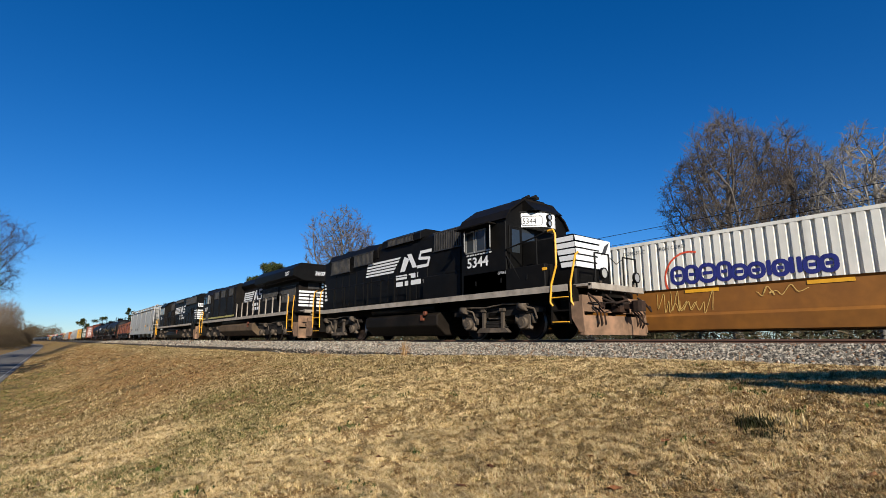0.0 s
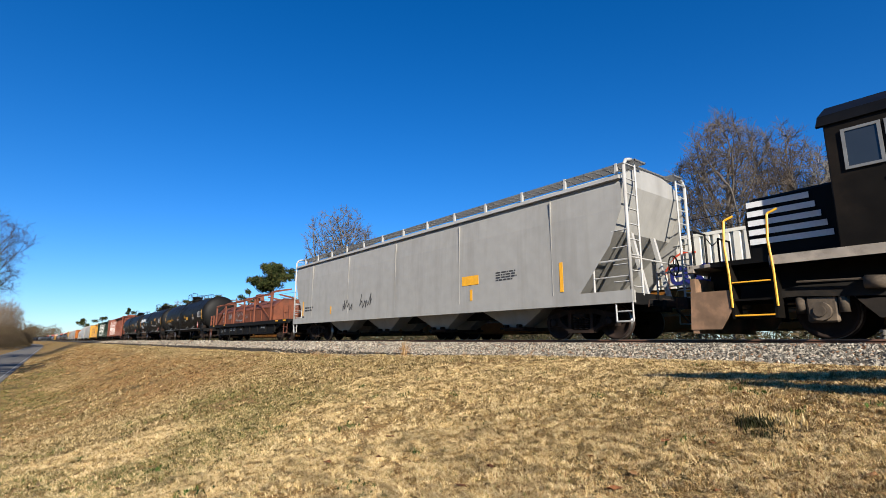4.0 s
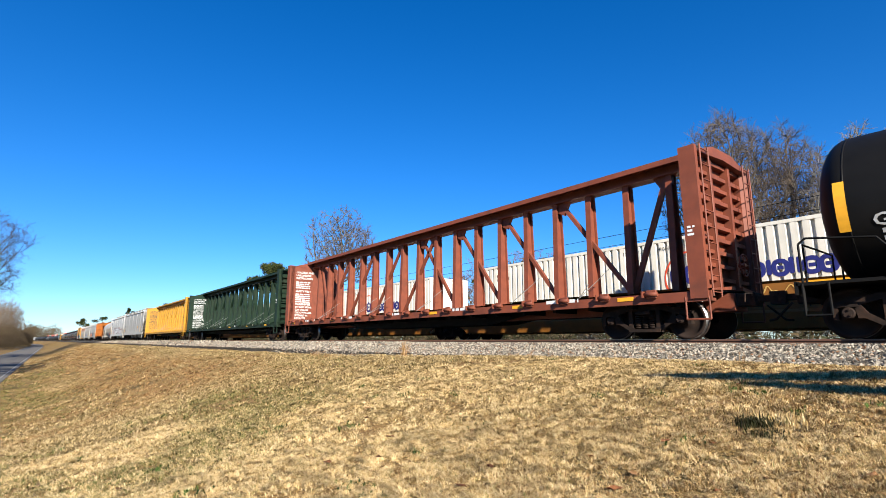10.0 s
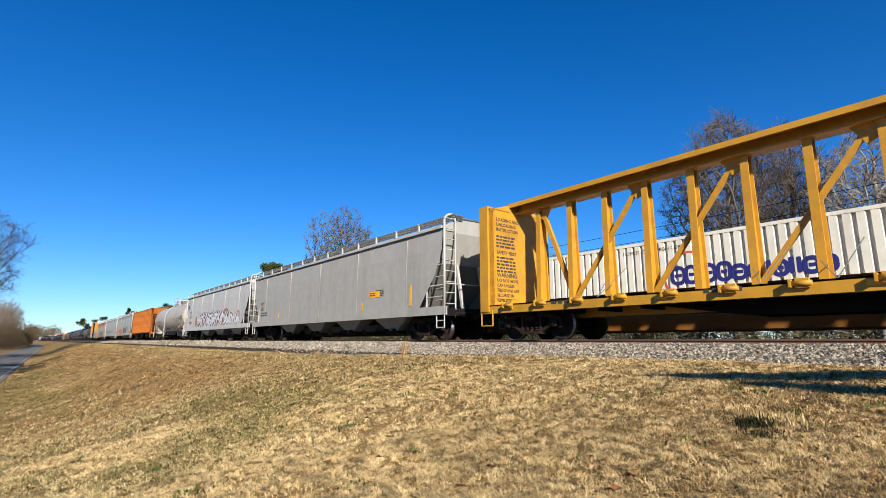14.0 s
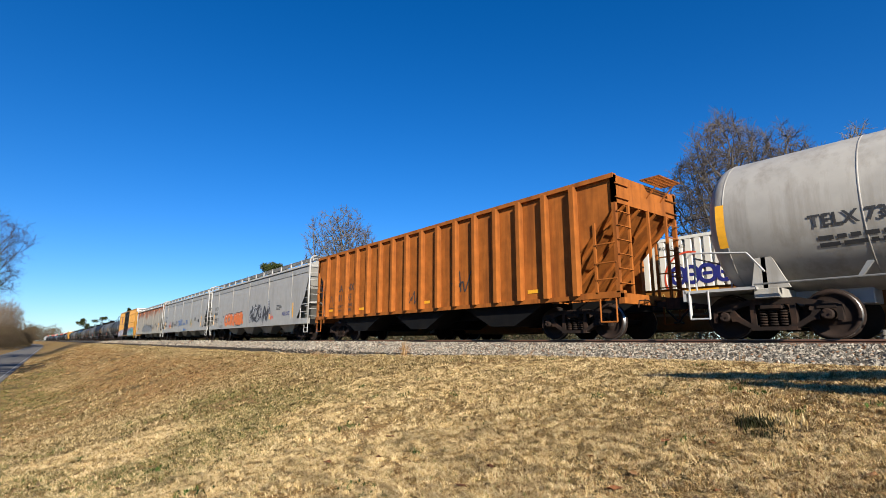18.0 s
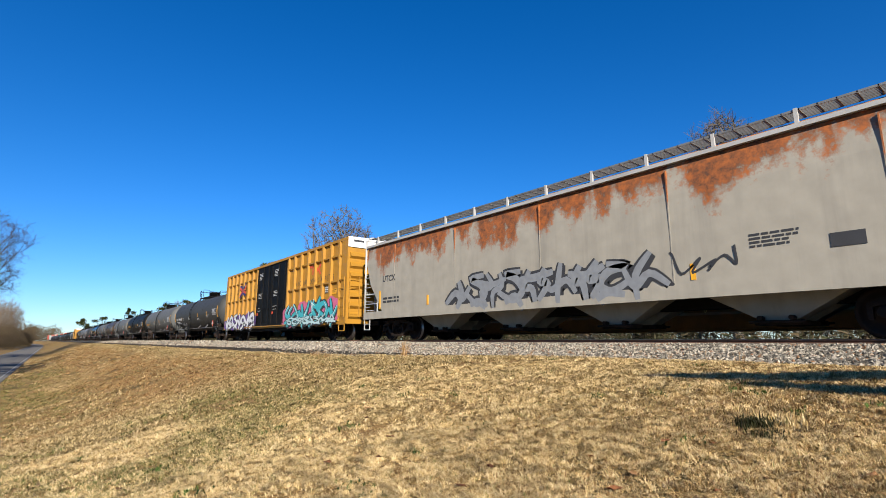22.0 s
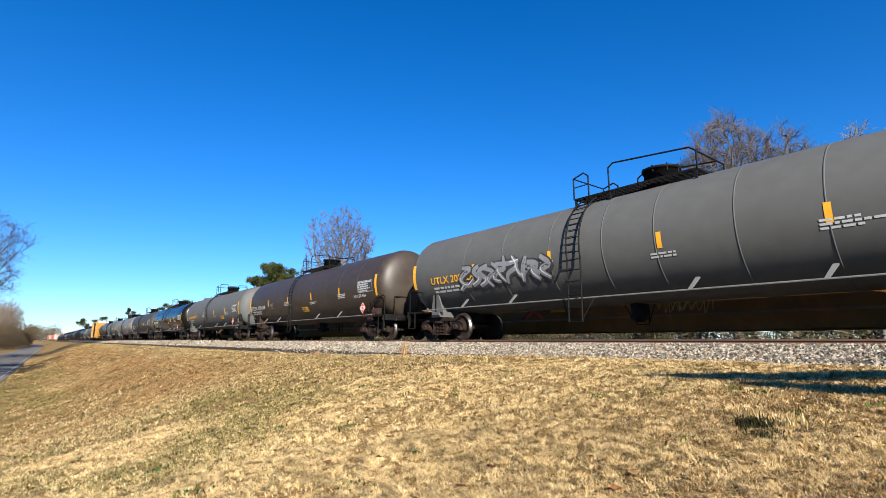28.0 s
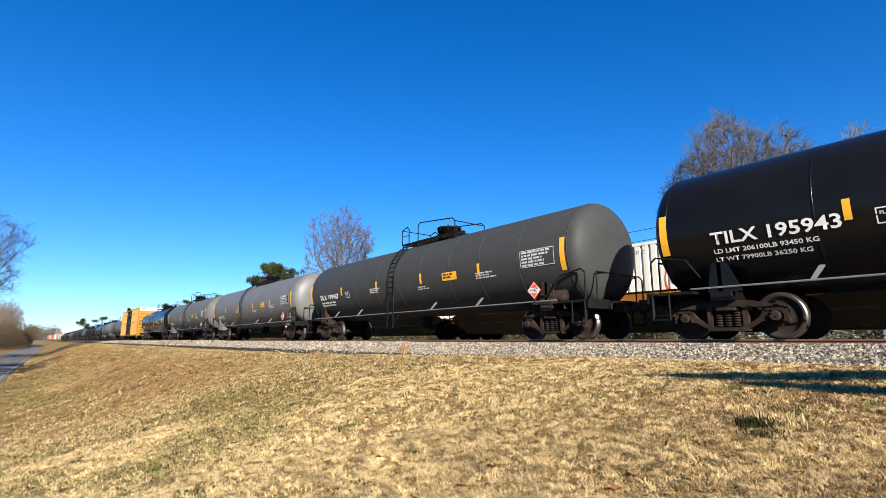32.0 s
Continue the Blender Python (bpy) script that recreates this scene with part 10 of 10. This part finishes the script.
def rusted_hopper_material():
    """Grey paint with rust that runs down from the roof edge."""
    m = mat("rusted hopper paint", (0.28, 0.255, 0.205), 0.6, vary=0.1, dirt=(0.17, 0.155, 0.13), dirt_amount=0.5, dirt_scale=0.35, streak=True, bump=0.05)
    nt = m.node_tree
    bs = nt.nodes["Principled BSDF"]
    old = bs.inputs["Base Color"].links[0].from_socket
    tc = nt.nodes.new("ShaderNodeTexCoord")
    sep = nt.nodes.new("ShaderNodeSeparateXYZ")
    nt.links.new(tc.outputs["Object"], sep.inputs[0])
    mp = nt.nodes.new("ShaderNodeMapping")
    mp.inputs["Scale"].default_value = (0.9, 0.9, 0.30)
    nt.links.new(tc.outputs["Object"], mp.inputs[0])
    nz = nt.nodes.new("ShaderNodeTexNoise")
    nz.inputs["Scale"].default_value, nz.inputs["Detail"].default_value = 1.5, 6.0
    nt.links.new(mp.outputs[0], nz.inputs["Vector"])
    grain = nt.nodes.new("ShaderNodeTexNoise")
    grain.inputs["Scale"].default_value, grain.inputs["Detail"].default_value, grain.inputs["Roughness"].default_value = 5.0, 10.0, 0.75
    nt.links.new(tc.outputs["Object"], grain.inputs["Vector"])
    r = nt.nodes.new("ShaderNodeMapRange")
    r.inputs[1].default_value, r.inputs[2].default_value, r.inputs[3].default_value, r.inputs[4].default_value = 2.1, 3.9, -0.31, 0.18
    nt.links.new(sep.outputs[2], r.inputs[0])
    add = nt.nodes.new("ShaderNodeMath")
    nt.links.new(nz.outputs[0], add.inputs[0])
    nt.links.new(r.outputs[0], add.inputs[1])
    both = nt.nodes.new("ShaderNodeMath")
    both.operation = "MULTIPLY_ADD"
    both.inputs[1].default_value = 0.55
    nt.links.new(grain.outputs[0], both.inputs[0])
    nt.links.new(add.outputs[0], both.inputs[2])
    ramp = nt.nodes.new("ShaderNodeMapRange")
    ramp.inputs[1].default_value, ramp.inputs[2].default_value = 0.74, 0.86
    ramp.inputs[3].default_value, ramp.inputs[4].default_value = 0.0, 0.95
    nt.links.new(both.outputs[0], ramp.inputs[0])
    tone = nt.nodes.new("ShaderNodeValToRGB")
    tone.color_ramp.elements[0].position, tone.color_ramp.elements[0].color = 0.38, (0.07, 0.026, 0.009, 1)
    tone.color_ramp.elements[1].position, tone.color_ramp.elements[1].color = 0.60, (0.30, 0.082, 0.012, 1)
    nt.links.new(grain.outputs[0], tone.inputs[0])
    mix = nt.nodes.new("ShaderNodeMix")
    mix.data_type = "RGBA"
    nt.links.new(ramp.outputs[0], mix.inputs[0])
    nt.links.new(old, mix.inputs[6])
    nt.links.new(tone.outputs[0], mix.inputs[7])
    nt.links.new(mix.outputs[2], bs.inputs["Base Color"])
    return m


M["hop_rusted"] = rusted_hopper_material()
covered_hopper(-365.32, -386.06, M["hop_rusted"], "grey covered hopper car streaked with orange rust", extra=gx_rust, seed=12, marks=(("UTCX", 0.34, 2.35),))
boxcar(-386.06, -408.01, M["box_yellow"], "yellow high boxcar with black plug doors and teal graffiti")


def gx_bomb(car, T):
    letter(car, "itimeBomb", -5.3, TANK[1] - 1.02, 0.46, M["gr_white"], tank=TANK, bold=False, squeeze=0.95, slant=0.3)


def gx_cloud(car, T):
    graffiti(car, -T + 3.0, -T + 7.0, TANK[1] - 0.75, TANK[1] - 0.05, M["gr_grey"], M["dark_letter"], tank=TANK, seed=81, n=6, shine=M["gr_white"])


def gx_code(car, T):
    letter(car, "AAR ST-464", 6.0, 1.86, 0.2, M["grey_stencil"], tank=TANK, squeeze=1.1)


TANKS = [
    (-408.01, -427.11, "tank_dark", "dark grey tank car with a white tag", (("TILX 190927", 0.34, -0.36),), "white", gx_bomb, "1987"),
    (-427.11, -446.22, "tank_grey", "weathered grey tank car with orange lettering", (("NATX 364318", 0.3, -0.4),), "yellow", None, "1987"),
    (-446.22, -465.37, "tank_black", "black tank car with orange lettering", (("UTLX 205134", 0.36, -0.3),), "yellow", None, "1987"),
    (-465.37, -484.53, "tank_grey", "grey tank car with an outlined graffiti piece", (("UTLX 208126", 0.34, -0.36),), "yellow", gx_cloud, "1987"),
    (-484.53, -503.68, "tank_brown", "brown stained tank car with pale lettering", (("TCBX 305498", 0.32, -0.38),), "grey_stencil", gx_code, "1987"),
    (-503.68, -522.82, "tank_grey", "plain grey tank car", (("UTLX 206987", 0.34, -0.36),), "yellow", None, "1987"),
    (-522.82, -542.0, "tank_gloss", "glossy black tank car with white lettering", (("TILX 195943", 0.36, -0.36), ("LD LMT 206100LB 93450 KG", 0.13, -0.56), ("LT WT 79900LB 36250 KG", 0.13, -0.74)), "white", None, "1987"),
    (-542.0, -561.17, "tank_dark", "dark grey tank car with a red placard", (("TILX 199967", 0.32, -0.36),), "white", None, "1987"),
    (-561.17, -580.32, "tank_pale", "pale grey tank car with a graffiti tag", (), "white", None, "1987"),
    (-580.32, -599.5, "tank_grey", "plain grey tank car, empty", (), "white", None, "1987"),
    (-599.5, -618.65, "tank_gloss", "glossy black tank car, unmarked", (), "white", None, None),
]
LADDERS = (-0.9, 0.25, -0.9, -0.85, -1.05, -0.6, -0.9, -0.4, -0.9, 0.2, -0.9)
for i, (f, r, m_, lab, marks, mk, ex, num) in enumerate(TANKS):
    tank_car(f, r, M[m_], lab, marks, M[mk], extra=ex, number=num, seed=20 + i, lx=LADDERS[i], dome_back=LADDERS[i] > 0, mark_x=(-7.55, -7.25, -7.25, -7.25, -8.1, -7.25, -7.25, -7.25, -7.25, -7.25, -7.25)[i], wide=1.36 if i in (0, 4) else 1.18)
boxcar(-618.65, -640.55, M["box_yellow"], "yellow high boxcar, far back in the train", full=False)
x = -640.55
for i in range(18):
    m_ = ("tank_grey", "tank_pale", "tank_gloss", "tank_black", "tank_black", "tank_grey", "tank_black", "tank_dark", "tank_black")[i % 9]
    tank_car(x, x - 19.15, M[m_], "dark tank car, far back in the train", full=False, number=None, seed=40 + i)
    x -= 19.15
covered_hopper(x, x - 20.5, M["hop_white"], "white covered hopper car, far back in the train", seed=90)


# ---- how the train moves ----
RUN = [(0, 0.0), (4, 65.8), (8, 132.6), (12, 199.4), (16, 266.2), (20, 333.0), (24, 400.2), (28, 467.8), (32, 535.1)]


def run_at(t):
    for i, ((t0, s0), (t1, s1)) in enumerate(zip(RUN, RUN[1:])):
        if t <= t1:
            v0 = (s1 - RUN[i - 1][1]) / 8.0 if i else (s1 - s0) / 4.0
            v1 = (RUN[i + 2][1] - s0) / 8.0 if i + 2 < len(RUN) else (s1 - s0) / 4.0
            u = (t - t0) / 4.0
            return s0 * (1 + 2 * u) * (1 - u) ** 2 + s1 * u * u * (3 - 2 * u) + 4.0 * (v0 * u * (1 - u) ** 2 - v1 * u * u * (1 - u))
    return RUN[-1][1]


def on_track(x):
    """The pose of a car on the near track, which bends away far down the line."""
    a = (bend(x + 6.0) - bend(x - 6.0)) / 12.0
    return pose(x, bend(x), 0, 0, 0, math.degrees(math.atan(a)))


def motions():
    for ob, c in CARS:
        walk(ob, [(t / 2, on_track(c + run_at(t / 2))) for t in range(0, 65, 4)])
    places = dict((ob, c) for ob, c in CARS)
    for w, r, car in WHEELS:
        # a wheelset turns frame by frame while its car passes the camera
        if car not in places:
            continue
        c = places[car] + w.parent.location.x
        base = w.location.copy()
        times = [k / 30 for k in range(961) if -26.0 < c + run_at(k / 30) < 3.0]
        if len(times) < 2:
            continue
        rows = [(t, Matrix.Translation(base) @ Matrix.Rotation(run_at(t) / r, 4, "Y")) for t in times]
        if times[0] > 0:
            rows.insert(0, (0.0, rows[0][1]))
        if times[-1] < 32.0:
            rows.append((32.0, rows[-1][1]))
        walk(w, rows)


motions()
